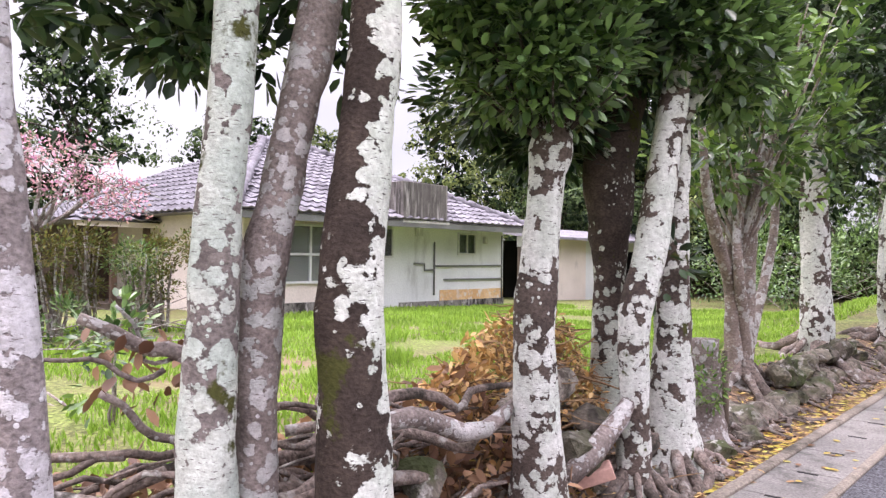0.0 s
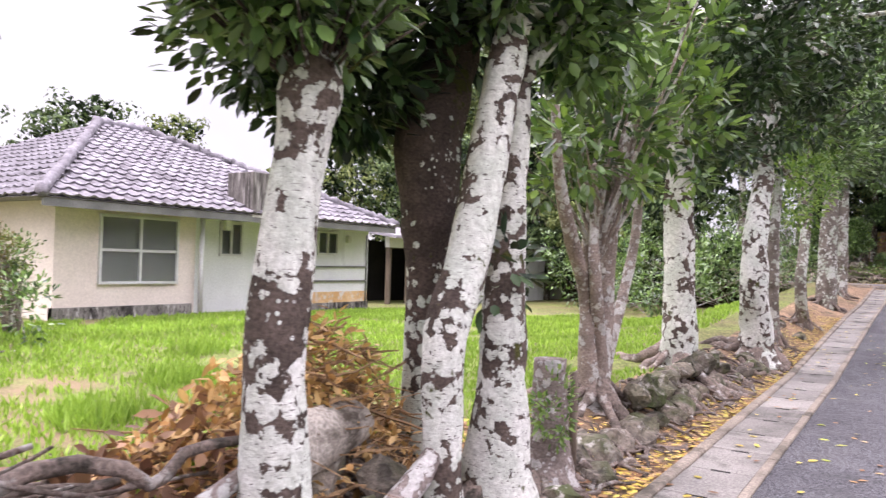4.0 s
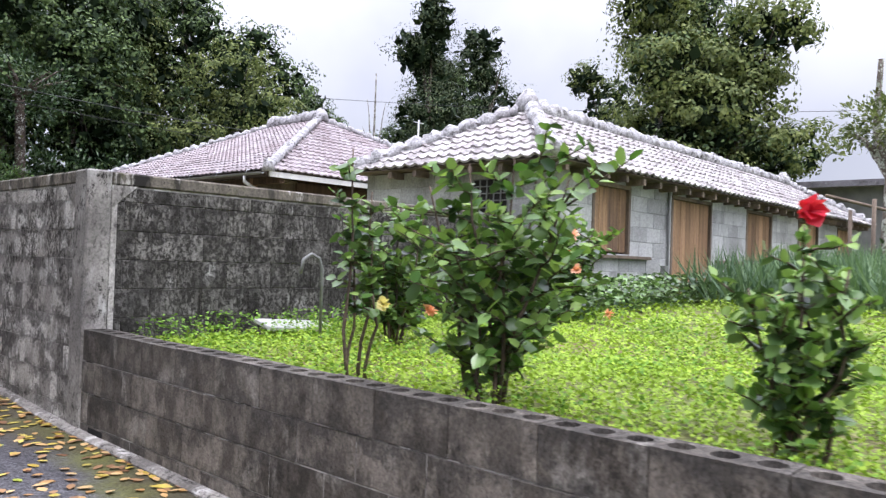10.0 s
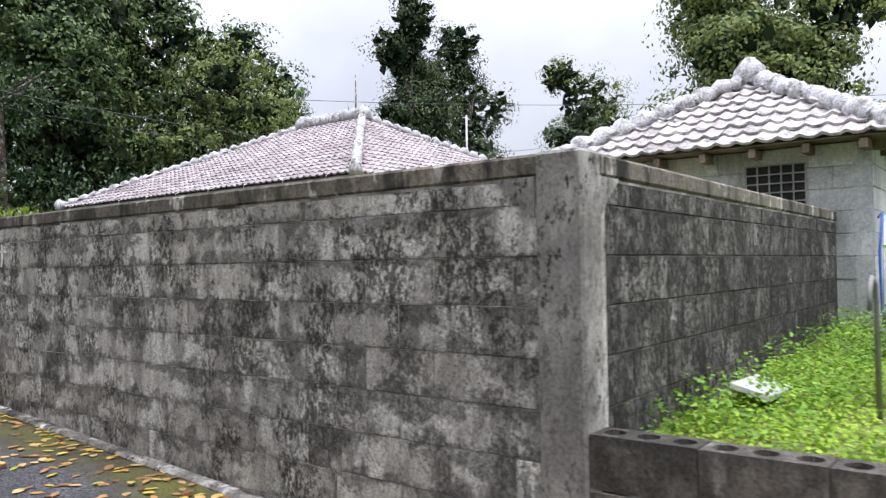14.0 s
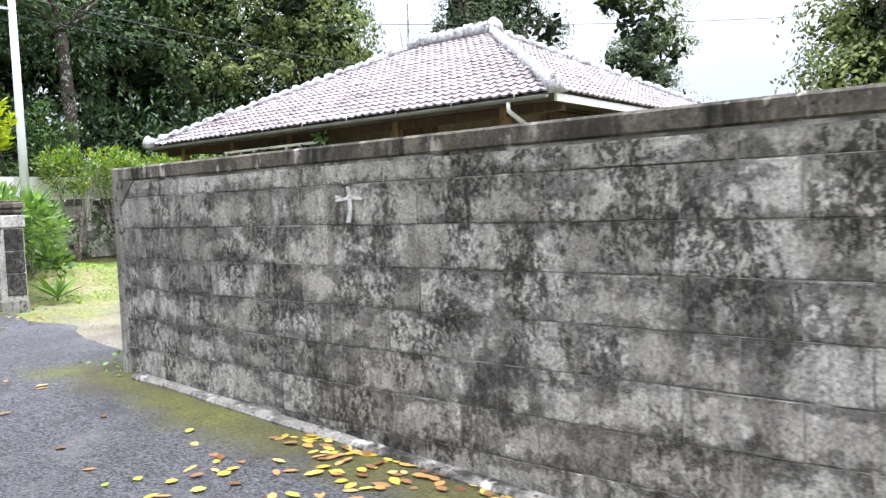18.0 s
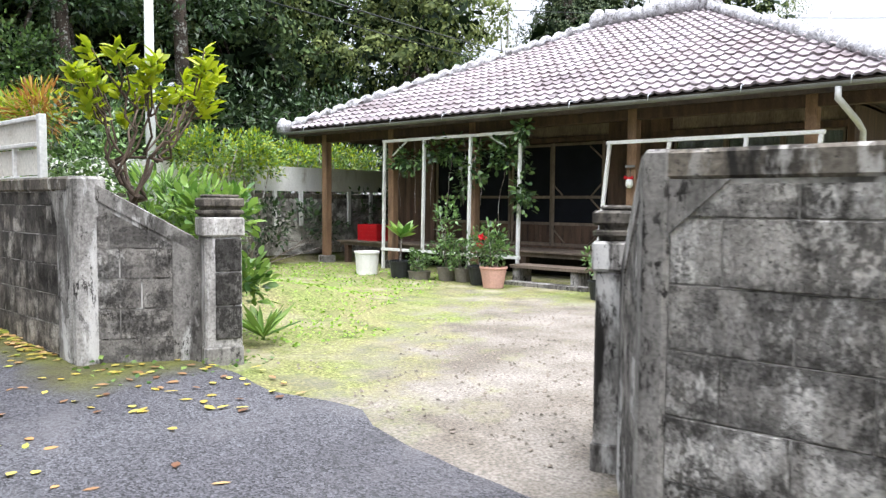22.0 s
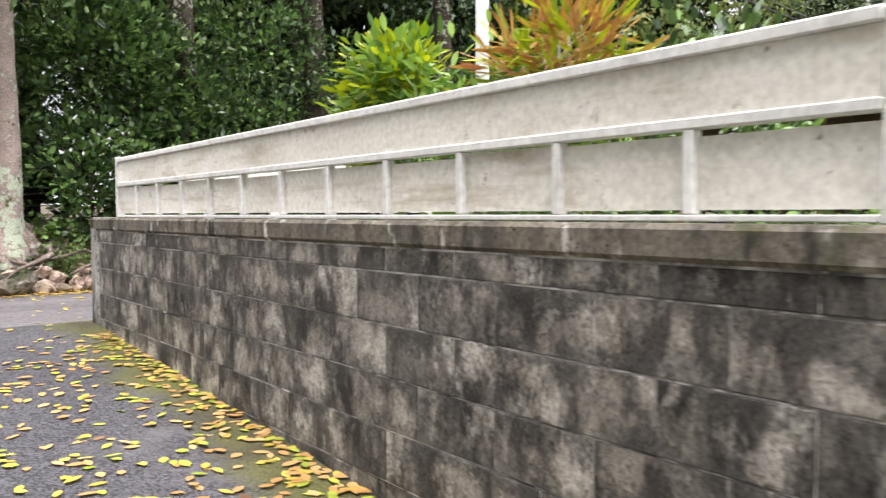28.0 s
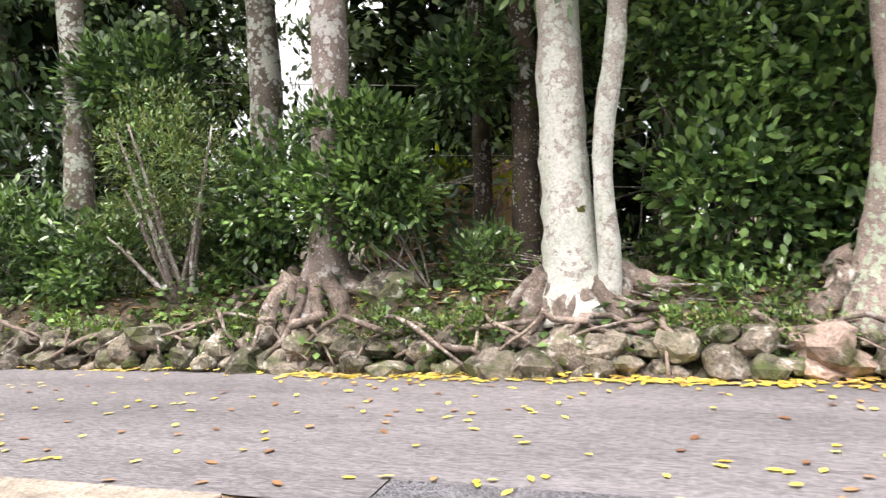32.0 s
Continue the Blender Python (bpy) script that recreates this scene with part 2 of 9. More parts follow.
def block_material(name, base, alt, pale, mould=0.5, bands=0.5, chalk=0.56, rnd=0.18, z0=0.18, course=0.198, speck=1.0, blotch=0.0):
    """Weathered hollow-block face: grey in two tones, chalky runs, ragged damp bands along the bed joints, black mould in crisp specks."""
    m, t, b = start_material(name, 0.93, 0, 0.15)
    src = coords(t)
    runs = coords(t, 3.0, (1, 1, 0.35 + 0.45 * blotch))
    fine = noise_at(t, src, 70, 4, 0.65)
    col = mix(t, ramp(t, noise_at(t, runs, 7.0, 8, 0.66), 0.42, 0.58), base, alt)
    col = mix(t, 1.0, col, ramp(t, noise_at(t, src, 0.8, 3), 0.3, 0.7, (0.78, 0.78, 0.79, 1), (1.18, 1.16, 1.13, 1)), "MULTIPLY")
    info = t.nodes.new("ShaderNodeObjectInfo")
    col = mix(t, 1.0, col, ramp(t, info.outputs["Random"], 0, 1, (1 - rnd, 1 - rnd, 1 - rnd, 1), (1 + rnd, 1 + rnd, 1 + rnd, 1)), "MULTIPLY")
    white = mix(t, 1.0, ramp(t, noise_at(t, runs, 3.4, 6, 0.65), chalk, chalk + 0.07 + 0.08 * blotch), ramp(t, noise_at(t, src, 46, 6, 0.75), 0.38 - 0.2 * blotch, 0.5), "MULTIPLY")
    col = mix(t, white, col, pale)
    sep = t.nodes.new("ShaderNodeSeparateXYZ")
    t.links.new(src, sep.inputs[0])
    up = math_node(t, "MODULO", math_node(t, "SUBTRACT", sep.outputs["Z"], z0 - 20 * course), course)
    down = math_node(t, "SUBTRACT", course, up)
    tide = None
    for gap, scale, high in ((down, 3.1, 0.2), (up, 4.3, 0.13)):
        wide = math_node(t, "MULTIPLY", reach_of(t, noise_at(t, coords(t, 0.0, (1, 1, 1.3)), scale, 10, 0.7), 0.62 - 0.2 * bands, 0.86 - 0.2 * bands), high)
        rough = math_node(t, "MULTIPLY_ADD", noise_at(t, coords(t, 0.0, (1, 1, 0.5)), 30, 8, 0.78), 0.16, math_node(t, "SUBTRACT", wide, gap))
        dark = reach_of(t, rough, 0.062 - 0.02 * blotch, 0.1 + 0.02 * blotch)
        tide = dark if tide is None else math_node(t, "MAXIMUM", tide, dark)
    tide = mix(t, 1.0, tide, ramp(t, noise_at(t, src, 38, 6, 0.75), 0.3, 0.62, (1, 1, 1, 1), (0.45, 0.45, 0.45, 1)), "MULTIPLY")
    col = mix(t, tide, col, (0.075, 0.071, 0.067))
    region = ramp(t, noise_at(t, src, 0.9, 2), 0.36, 0.56)
    patch = ramp(t, noise_at(t, coords(t, 0.0, (1, 1, 0.75)), 3.8, 9, 0.76), 0.68 - 0.34 * mould, 0.74 - 0.34 * mould)
    spots = ramp(t, noise_at(t, coords(t, 0.0, (1, 1, 0.7)), 34, 9, 0.78), 0.485, 0.515)
    lines = ramp(t, noise_at(t, coords(t, 0.0, (1, 1, 0.28)), 16, 6, 0.75), 0.56, 0.6)
    black = mix(t, 1.0, patch, mix(t, 1.0, spots, lines, "LIGHTEN"), "MULTIPLY")
    black = mix(t, 1.0, black, mix(t, min(1.0, mould), region, (1, 1, 1)), "MULTIPLY")
    col = mix(t, mix(t, speck, (0, 0, 0), black), col, MOLD)
    col = mix(t, mix(t, speck, (0, 0, 0), ramp(t, noise_at(t, src, 85, 5, 0.8), 0.585, 0.62)), col, MOLD)
    col = mix(t, 1.0, col, ramp(t, fine, 0.28, 0.72, (0.62, 0.62, 0.62, 1), (1.32, 1.32, 1.32, 1)), "MULTIPLY")
    t.links.new(col, b.inputs["Base Color"])
    bumped(t, b, mix(t, 0.5, fine, spots), 0.85, 0.006)
    return m


M_block = block_material("concrete_block", (0.34, 0.322, 0.3), (0.17, 0.16, 0.15), (0.56, 0.545, 0.52), 0.6, 0.9)
M_block_pale = block_material("pale_block", (0.42, 0.402, 0.378), (0.25, 0.239, 0.225), (0.62, 0.6, 0.57), 0.6, 0.85, 0.5, 0.26, 0.18, 0.198, 0.85, 0.1)
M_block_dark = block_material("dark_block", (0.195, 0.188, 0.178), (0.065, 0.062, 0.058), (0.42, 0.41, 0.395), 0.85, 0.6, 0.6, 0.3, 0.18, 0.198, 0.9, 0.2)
M_block_second = block_material("mould_dark_block", (0.275, 0.254, 0.23), (0.06, 0.055, 0.051), (0.5, 0.47, 0.43), 0.55, 0.9, 0.52, 0.5, 0.17, 0.2, 0.6, 0.35)
M_block_low = block_material("damp_block", (0.235, 0.212, 0.186), (0.105, 0.095, 0.084), (0.4, 0.375, 0.34), 0.42, 0.7, 0.57, 0.35, 0.113, 0.2, 0.55, 0.5)
M_mortar = surf("mortar", (0.42, 0.4, 0.375), (0.14, 0.132, 0.124), 4, 60, 0.95, 0.5, 0.006, ((MOLD, 3, 0.44, 0.6, None), ((0.62, 0.6, 0.57), 9, 0.5, 0.62, None)))
M_chalk = surf("worn_white_paint", (0.75, 0.75, 0.74), (0.6, 0.6, 0.59), 20, 60, 0.9, 0.5, 0.002, (((0.25, 0.24, 0.23), 45, 0.52, 0.56, None),), grain=0.2)
M_tank = surf("stained_concrete", (0.17, 0.155, 0.145), (0.1, 0.092, 0.086), 3, 60, 0.9, 0.5, 0.006, ((MOLD, 6, 0.42, 0.56, (1, 1, 0.08)), ((0.42, 0.4, 0.38), 8, 0.55, 0.66, (1, 1, 0.1))), grain=0.35)
M_plaster = surf("cement_render", (0.31, 0.295, 0.275), (0.17, 0.16, 0.15), 3.5, 60, 0.9, 0.6, 0.006,
                 ((MOLD, 4, 0.46, 0.58, (1, 1, 0.3)), ((0.58, 0.57, 0.55), 7, 0.55, 0.63, (1, 1, 0.3)), (MOLD, 22, 0.53, 0.58, (1, 1, 0.5)), (MOLD, 60, 0.6, 0.64, None)), grain=0.4)
M_plaster_pale = surf("pale_cement_render", (0.47, 0.45, 0.425), (0.3, 0.285, 0.268), 3.5, 60, 0.9, 0.7, 0.006,
                      ((MOLD, 3.4, 0.5, 0.6, (1, 1, 0.25)), ((0.62, 0.61, 0.595), 7, 0.53, 0.6, (1, 1, 0.3)), (MOLD, 24, 0.55, 0.6, (1, 1, 0.4)), (MOLD, 60, 0.61, 0.65, None)), grain=0.45)
M_cap = surf("cement_coping", (0.18, 0.158, 0.13), (0.1, 0.09, 0.078), 4, 60, 0.92, 0.6, 0.006,
             ((MOLD, 7, 0.46, 0.58, (1, 1, 0.3)), ((0.07, 0.075, 0.03), 6, 0.58, 0.7, None), (PALE, 9, 0.58, 0.66, (1, 1, 0.4)), (MOLD, 40, 0.56, 0.62, None)), grain=0.45)
M_asphalt = surf("asphalt", (0.088, 0.087, 0.096), (0.062, 0.06, 0.068), 0.7, 150, 0.8, 1.0, 0.012, (((0.15, 0.143, 0.148), 1.2, 0.52, 0.7, None), ((0.04, 0.04, 0.042), 2.2, 0.55, 0.7, None)), spec=0.4, grain=0.5, speck=(105, 0.75))
M_road = surf("worn_asphalt", (0.155, 0.144, 0.15), (0.085, 0.08, 0.085), 0.8, 120, 0.8, 0.6, 0.006, (), spec=0.35, stretch=(0.22, 1.6, 1), grain=0.4, speck=(110, 0.4))
M_moss = surf("mossy_ground", (0.075, 0.072, 0.03), (0.045, 0.042, 0.026), 1.6, 60, 0.95, 0.8, 0.015, (((0.09, 0.12, 0.015), 3, 0.52, 0.66, None),), grain=0.5)
M_dirt = surf("bare_earth", (0.33, 0.22, 0.14), (0.2, 0.135, 0.09), 1.8, 45, 0.95, 0.9, 0.02, (((0.07, 0.053, 0.038), 5, 0.5, 0.63, None), ((0.1, 0.1, 0.04), 2.2, 0.57, 0.7, None)), grain=0.6, speck=(60, 0.35))
M_lawn = surf("lawn_earth", (0.15, 0.19, 0.05), (0.13, 0.125, 0.055), 1.2, 30, 0.95, 0.6, 0.03, (((0.2, 0.145, 0.09), 0.8, 0.5, 0.64, None),), grain=0.6, speck=(35, 0.35))
M_yard = surf("mossy_yard", (0.16, 0.19, 0.055), (0.22, 0.2, 0.095), 1.3, 45, 0.95, 0.8, 0.015, (((0.3, 0.27, 0.2), 1.6, 0.5, 0.66, None), ((0.09, 0.11, 0.03), 4, 0.52, 0.64, None)), grain=0.6, speck=(70, 0.3))


def worn_into(m, other, edges, wobble, scale, soft, gap=None):
    """Lets a second surface wear into the first where all of the edges (a, b, c: a*x + b*y + c > 0) say so, with a ragged rim."""
    t = m.node_tree
    b = t.nodes["Principled BSDF"]
    first = b.inputs["Base Color"].links[0].from_socket
    src = coords(t)
    col = mix(t, ramp(t, noise_at(t, src, 1.8, 5), 0.35, 0.65), other[0], other[1])
    col = mix(t, 1.0, col, ramp(t, noise_at(t, src, 60, 3), 0.25, 0.75, (0.45, 0.45, 0.45, 1), (1.5, 1.5, 1.5, 1)), "MULTIPLY")
    rag = noise_at(t, src, scale, 6, 0.65)
    mask = None
    for a, bb, c in edges:
        dot = t.nodes.new("ShaderNodeVectorMath")
        dot.operation = "DOT_PRODUCT"
        dot.inputs[1].default_value = (a, bb, 0)
        t.links.new(src, dot.inputs[0])
        off = t.nodes.new("ShaderNodeMath")
        off.operation = "MULTIPLY_ADD"
        off.inputs[1].default_value = wobble
        t.links.new(rag, off.inputs[0])
        t.links.new(dot.outputs["Value"], off.inputs[2])
        step = t.nodes.new("ShaderNodeMapRange")
        step.inputs["From Min"].default_value = wobble / 2 - c - soft
        step.inputs["From Max"].default_value = wobble / 2 - c + soft
        t.links.new(off.outputs[0], step.inputs["Value"])
        mask = step.outputs[0] if mask is None else mix(t, 1.0, mask, step.outputs[0], "MULTIPLY")
    if gap:
        far = t.nodes.new("ShaderNodeVectorMath")
        far.operation = "DISTANCE"
        far.inputs[1].default_value = (gap[0], gap[1], 0.0)
        t.links.new(src, far.inputs[0])
        mask = mix(t, 1.0, mask, reach_of(t, far.outputs["Value"], gap[2], gap[2] + 0.4), "MULTIPLY")
    t.links.new(mix(t, mask, first, col), b.inputs["Base Color"])


worn_into(M_yard, ((0.25, 0.225, 0.195), (0.14, 0.12, 0.096)), ((0.62, -1, 15.7), (-1, 0, 6.7), (0, 1, -14.8)), 4.6, 2.0, 0.6)
worn_into(M_asphalt, ((0.115, 0.12, 0.03), (0.06, 0.052, 0.032)), ((1, 0, -1.27),), 0.7, 1.7, 0.12, (1.9, 17.0, 1.3))
M_forest = surf("forest_floor", (0.1, 0.075, 0.05), (0.05, 0.042, 0.03), 1.6, 40, 0.95, 0.9, 0.03, (((0.05, 0.07, 0.02), 1.4, 0.5, 0.62, None),), grain=0.6, speck=(40, 0.4))
M_slab = surf("gutter_slab", (0.27, 0.252, 0.232), (0.17, 0.16, 0.148), 1.5, 70, 0.9, 0.6, 0.006, (((0.06, 0.058, 0.05), 4, 0.5, 0.68, None),), rnd=0.2, grain=0.45)
M_kerb = surf("kerb_concrete", (0.3, 0.255, 0.21), (0.19, 0.163, 0.135), 1.5, 60, 0.9, 0.5, 0.006, (((0.07, 0.062, 0.048), 4, 0.48, 0.64, None),), grain=0.45)
# near-black that paints the shade of slots, well and drain hole
M_slot = surf("slot_shade", (0.02, 0.02, 0.02), (0.012, 0.012, 0.012), 3, 30, 1.0, 0.1)
M_stone = surf("mossy_stone", (0.23, 0.195, 0.16), (0.125, 0.105, 0.088), 6, 40, 0.95, 1.0, 0.03, (((0.06, 0.075, 0.028), 5, 0.42, 0.56, None), ((0.45, 0.43, 0.39), 12, 0.56, 0.64, None), ((0.035, 0.032, 0.026), 9, 0.48, 0.6, None)), rnd=0.4, shift=5, grain=0.6)
M_stone_pink = surf("pinkish_stone", (0.42, 0.31, 0.26), (0.26, 0.195, 0.165), 6, 40, 0.95, 1.0, 0.03, (((0.1, 0.1, 0.05), 5, 0.5, 0.62, None), ((0.5, 0.45, 0.4), 12, 0.56, 0.64, None), ((0.06, 0.05, 0.042), 9, 0.5, 0.6, None)), rnd=0.35, grain=0.5)
M_root_pale = surf("pinkish_root", (0.29, 0.225, 0.19), (0.16, 0.125, 0.105), 5, 60, 0.92, 1.0, 0.02, (((0.5, 0.47, 0.43), 9, 0.56, 0.64, None), ((0.06, 0.05, 0.04), 8, 0.52, 0.62, None)), rnd=0.25, shift=3, grain=0.5)
M_root = surf("grey_root", (0.23, 0.18, 0.155), (0.12, 0.095, 0.08), 5, 60, 0.92, 1.0, 0.02, (((0.42, 0.4, 0.37), 9, 0.54, 0.62, None), ((0.045, 0.04, 0.032), 8, 0.5, 0.62, None)), rnd=0.25, shift=3, grain=0.6)
M_rot = surf("rotten_wood", (0.46, 0.42, 0.37), (0.3, 0.265, 0.225), 5, 60, 0.92, 1.0, 0.02, (((0.08, 0.065, 0.05), 7, 0.52, 0.62, (0.4, 0.4, 1)),), grain=0.5)
M_straw = surf("tan_twig", (0.34, 0.22, 0.12), (0.2, 0.125, 0.07), 6, 60, 0.9, 0.6, 0.006, (), grain=0.45)
M_twig = surf("dry_twig", (0.12, 0.088, 0.066), (0.075, 0.056, 0.045), 6, 60, 0.9, 0.6, 0.006, (), rnd=0.3, shift=3, grain=0.45)
M_bark_white = bark_material("white_lichen_bark", (0.13, 0.1, 0.085), (0.065, 0.05, 0.043), (0.7, 0.7, 0.66), (0.58, 0.61, 0.55), 0.268)
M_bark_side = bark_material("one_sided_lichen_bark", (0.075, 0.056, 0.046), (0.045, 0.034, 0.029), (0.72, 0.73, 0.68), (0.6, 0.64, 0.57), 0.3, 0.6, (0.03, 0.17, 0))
M_bark_green = bark_material("green_lichen_bark", (0.25, 0.215, 0.2), (0.14, 0.12, 0.11), (0.6, 0.63, 0.57), (0.5, 0.56, 0.5), 0.262)
M_bark_lilac = bark_material("lilac_lichen_bark", (0.3, 0.26, 0.255), (0.17, 0.145, 0.14), (0.64, 0.62, 0.64), (0.52, 0.5, 0.52), 0.3, moss=0.7)
M_bark_brown = bark_material("brown_bark", (0.27, 0.225, 0.205), (0.16, 0.13, 0.118), (0.5, 0.47, 0.46), (0.42, 0.42, 0.4), 0.37, 0.42, moss=0.68)
M_bark_dark = bark_material("dark_bark", (0.085, 0.066, 0.053), (0.045, 0.036, 0.03), (0.4, 0.4, 0.37), (0.3, 0.31, 0.28), 0.42, 0.46)
M_bark_foot = bark_material("dark_bark_with_pale_foot", (0.1, 0.075, 0.064), (0.055, 0.043, 0.037), (0.62, 0.65, 0.58), (0.5, 0.55, 0.48), 0.3, 0.56, None, (0.2, 1.35, 0.06, -0.2))
M_bark_chalk = bark_material("chalk_white_bark", (0.38, 0.35, 0.32), (0.27, 0.24, 0.215), (0.54, 0.54, 0.51), (0.45, 0.47, 0.42), 0.25, 0.5, None, (1.2, 3.2, 0.06, -0.08), 0.66)
M_bark_stem = bark_material("pale_brown_bark", (0.29, 0.235, 0.2), (0.18, 0.145, 0.125), (0.5, 0.48, 0.45), (0.42, 0.41, 0.38), 0.36, 0.46, moss=0.66)
M_bark_far = bark_material("grey_bark", (0.2, 0.17, 0.15), (0.1, 0.085, 0.07), (0.5, 0.5, 0.47), (0.38, 0.42, 0.35), 0.34, 0.5)
M_bark_mossy = bark_material("green_grey_bark", (0.3, 0.24, 0.215), (0.21, 0.17, 0.155), (0.33, 0.38, 0.29), (0.38, 0.42, 0.33), 0.31, 0.55, None, (0.8, 2.2, 0.06, -0.1), 0.6)
L_dark = leaf_material("dark_leaf", (0.009, 0.026, 0.011), (0.07, 0.13, 0.047), 0.36, 0.06, 0.4)
L_mid = leaf_material("green_leaf", (0.025, 0.06, 0.022), (0.2, 0.33, 0.11), 0.28, 0.16, 0.6)
L_bright = leaf_material("bright_leaf", (0.07, 0.16, 0.035), (0.27, 0.4, 0.11), 0.36, 0.3)
L_yellow = leaf_material("yellow_green_leaf", (0.16, 0.24, 0.012), (0.42, 0.46, 0.02), 0.4, 0.35)
# leaf colour with deep shade painted in, for filling far crowns
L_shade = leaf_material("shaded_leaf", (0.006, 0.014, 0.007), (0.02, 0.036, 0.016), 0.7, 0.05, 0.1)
L_gloss = leaf_material("glossy_leaf", (0.05, 0.11, 0.03), (0.2, 0.31, 0.1), 0.22, 0.12, 0.7)
L_far = leaf_material("far_leaf", (0.026, 0.052, 0.023), (0.13, 0.19, 0.072), 0.55, 0.1, 0.22)
L_farlight = leaf_material("far_light_leaf", (0.07, 0.1, 0.036), (0.21, 0.245, 0.09), 0.6, 0.2, 0.2)
L_hedge = leaf_material("olive_brown_leaf", (0.07, 0.06, 0.025), (0.2, 0.17, 0.06), 0.6, 0.2, 0.2)
L_pine = leaf_material("conifer_leaf", (0.035, 0.058, 0.032), (0.1, 0.125, 0.065), 0.65, 0.1, 0.2)
L_grass = leaf_material("grass_blade", (0.15, 0.27, 0.035), (0.32, 0.48, 0.1), 0.6, 0.3, 0.2)
# clover green again, darkened so that shade lies in the leaf colour
L_clover_dark = leaf_material("shaded_clover_leaf", (0.1, 0.21, 0.03), (0.21, 0.37, 0.06), 0.6, 0.2, 0.2)
L_clover = leaf_material("clover_leaf", (0.2, 0.32, 0.03), (0.36, 0.5, 0.07), 0.6, 0.2, 0.2)
L_onion = leaf_material("blue_green_blade", (0.07, 0.13, 0.075), (0.16, 0.25, 0.13), 0.5, 0.25)
L_red = leaf_material("red_leaf", (0.28, 0.09, 0.04), (0.48, 0.32, 0.09), 0.5, 0.3)
L_fallen = leaf_material("fallen_leaf", (0.5, 0.35, 0.06), (0.66, 0.57, 0.13), 0.55, 0.1)
L_fallen_green = leaf_material("fallen_green_leaf", (0.3, 0.36, 0.05), (0.58, 0.58, 0.1), 0.5, 0.1)
L_fallen_tan = leaf_material("fallen_tan_leaf", (0.5, 0.27, 0.1), (0.7, 0.48, 0.24), 0.5, 0.1)
L_fallen_brown = leaf_material("brown_leaf", (0.16, 0.07, 0.035), (0.42, 0.24, 0.12), 0.6, 0.1)
L_litter = leaf_material("red_brown_litter", (0.12, 0.055, 0.035), (0.4, 0.23, 0.14), 0.55, 0.1)
L_dry = leaf_material("dry_tan_leaf", (0.3, 0.16, 0.06), (0.62, 0.42, 0.2), 0.55, 0.2)
L_pink = leaf_material("pink_blossom", (0.42, 0.16, 0.32), (0.7, 0.44, 0.58), 0.6, 0.3)
L_flower = leaf_material("red_petal", (0.62, 0.02, 0.05), (0.8, 0.05, 0.1), 0.5, 0.25)
L_peach = leaf_material("peach_petal", (0.75, 0.36, 0.26), (0.85, 0.5, 0.38), 0.5, 0.3)
L_cream = leaf_material("pale_yellow_petal", (0.8, 0.68, 0.25), (0.85, 0.76, 0.4), 0.5, 0.3)
M_tile = surf("red_roof_tile", (0.275, 0.24, 0.247), (0.205, 0.17, 0.175), 1.6, 45, 0.85, 0.5, 0.006, (((0.37, 0.34, 0.358), 6, 0.42, 0.62, None), ((0.06, 0.054, 0.054), 9, 0.53, 0.66, None)), rnd=0.22, grain=0.4)
M_tile_white = surf("plastered_roof_tile", (0.42, 0.4, 0.4), (0.28, 0.25, 0.25), 2.4, 40, 0.9, 0.6, 0.008, (((0.06, 0.055, 0.052), 9, 0.52, 0.64, None), ((0.58, 0.57, 0.56), 7, 0.48, 0.6, None), ((0.05, 0.047, 0.044), 28, 0.58, 0.64, None)), rnd=0.25, grain=0.5)
M_lime = surf("lime_plaster", (0.5, 0.5, 0.52), (0.34, 0.33, 0.34), 6, 40, 0.92, 1.0, 0.03, (((0.08, 0.076, 0.072), 11, 0.5, 0.62, None),), grain=0.5)
M_greytile = surf("grey_roof_tile", (0.23, 0.22, 0.245), (0.15, 0.14, 0.158), 2, 40, 0.85, 0.5, 0.006, (((0.06, 0.056, 0.06), 5, 0.53, 0.66, None), ((0.38, 0.37, 0.4), 7, 0.55, 0.68, None)), rnd=0.22, grain=0.4)
M_wood = surf("brown_timber", (0.115, 0.07, 0.05), (0.06, 0.04, 0.03), 3, 60, 0.75, 0.5, 0.004, (((0.035, 0.028, 0.022), 4, 0.55, 0.7, (1, 1, 0.2)),), rnd=0.25, stretch=(4, 4, 0.6), grain=0.4)
# timber darkened to put the eaves' shade into its colour
M_soffit = surf("eaves_shade_timber", (0.075, 0.056, 0.044), (0.04, 0.031, 0.026), 3, 60, 0.8, 0.5, 0.004, (), rnd=0.2, stretch=(1, 1, 0.3), grain=0.4)
M_wood_grey = surf("grey_timber", (0.2, 0.155, 0.12), (0.11, 0.088, 0.07), 3, 60, 0.85, 0.5, 0.004, (), rnd=0.2, stretch=(1, 1, 0.3), grain=0.35)
M_wood_orange = surf("orange_timber", (0.38, 0.235, 0.13), (0.24, 0.15, 0.09), 2, 60, 0.8, 0.5, 0.004, (((0.08, 0.055, 0.04), 3, 0.5, 0.68, (1, 1, 0.12)),), rnd=0.3, stretch=(6, 6, 0.5), grain=0.45)
M_white = surf("white_paint", (0.7, 0.7, 0.69), (0.58, 0.58, 0.57), 2, 40, 0.6, 0.25, 0.003, (((0.25, 0.22, 0.17), 5, 0.56, 0.75, (1, 1, 0.35)),), grain=0.18)
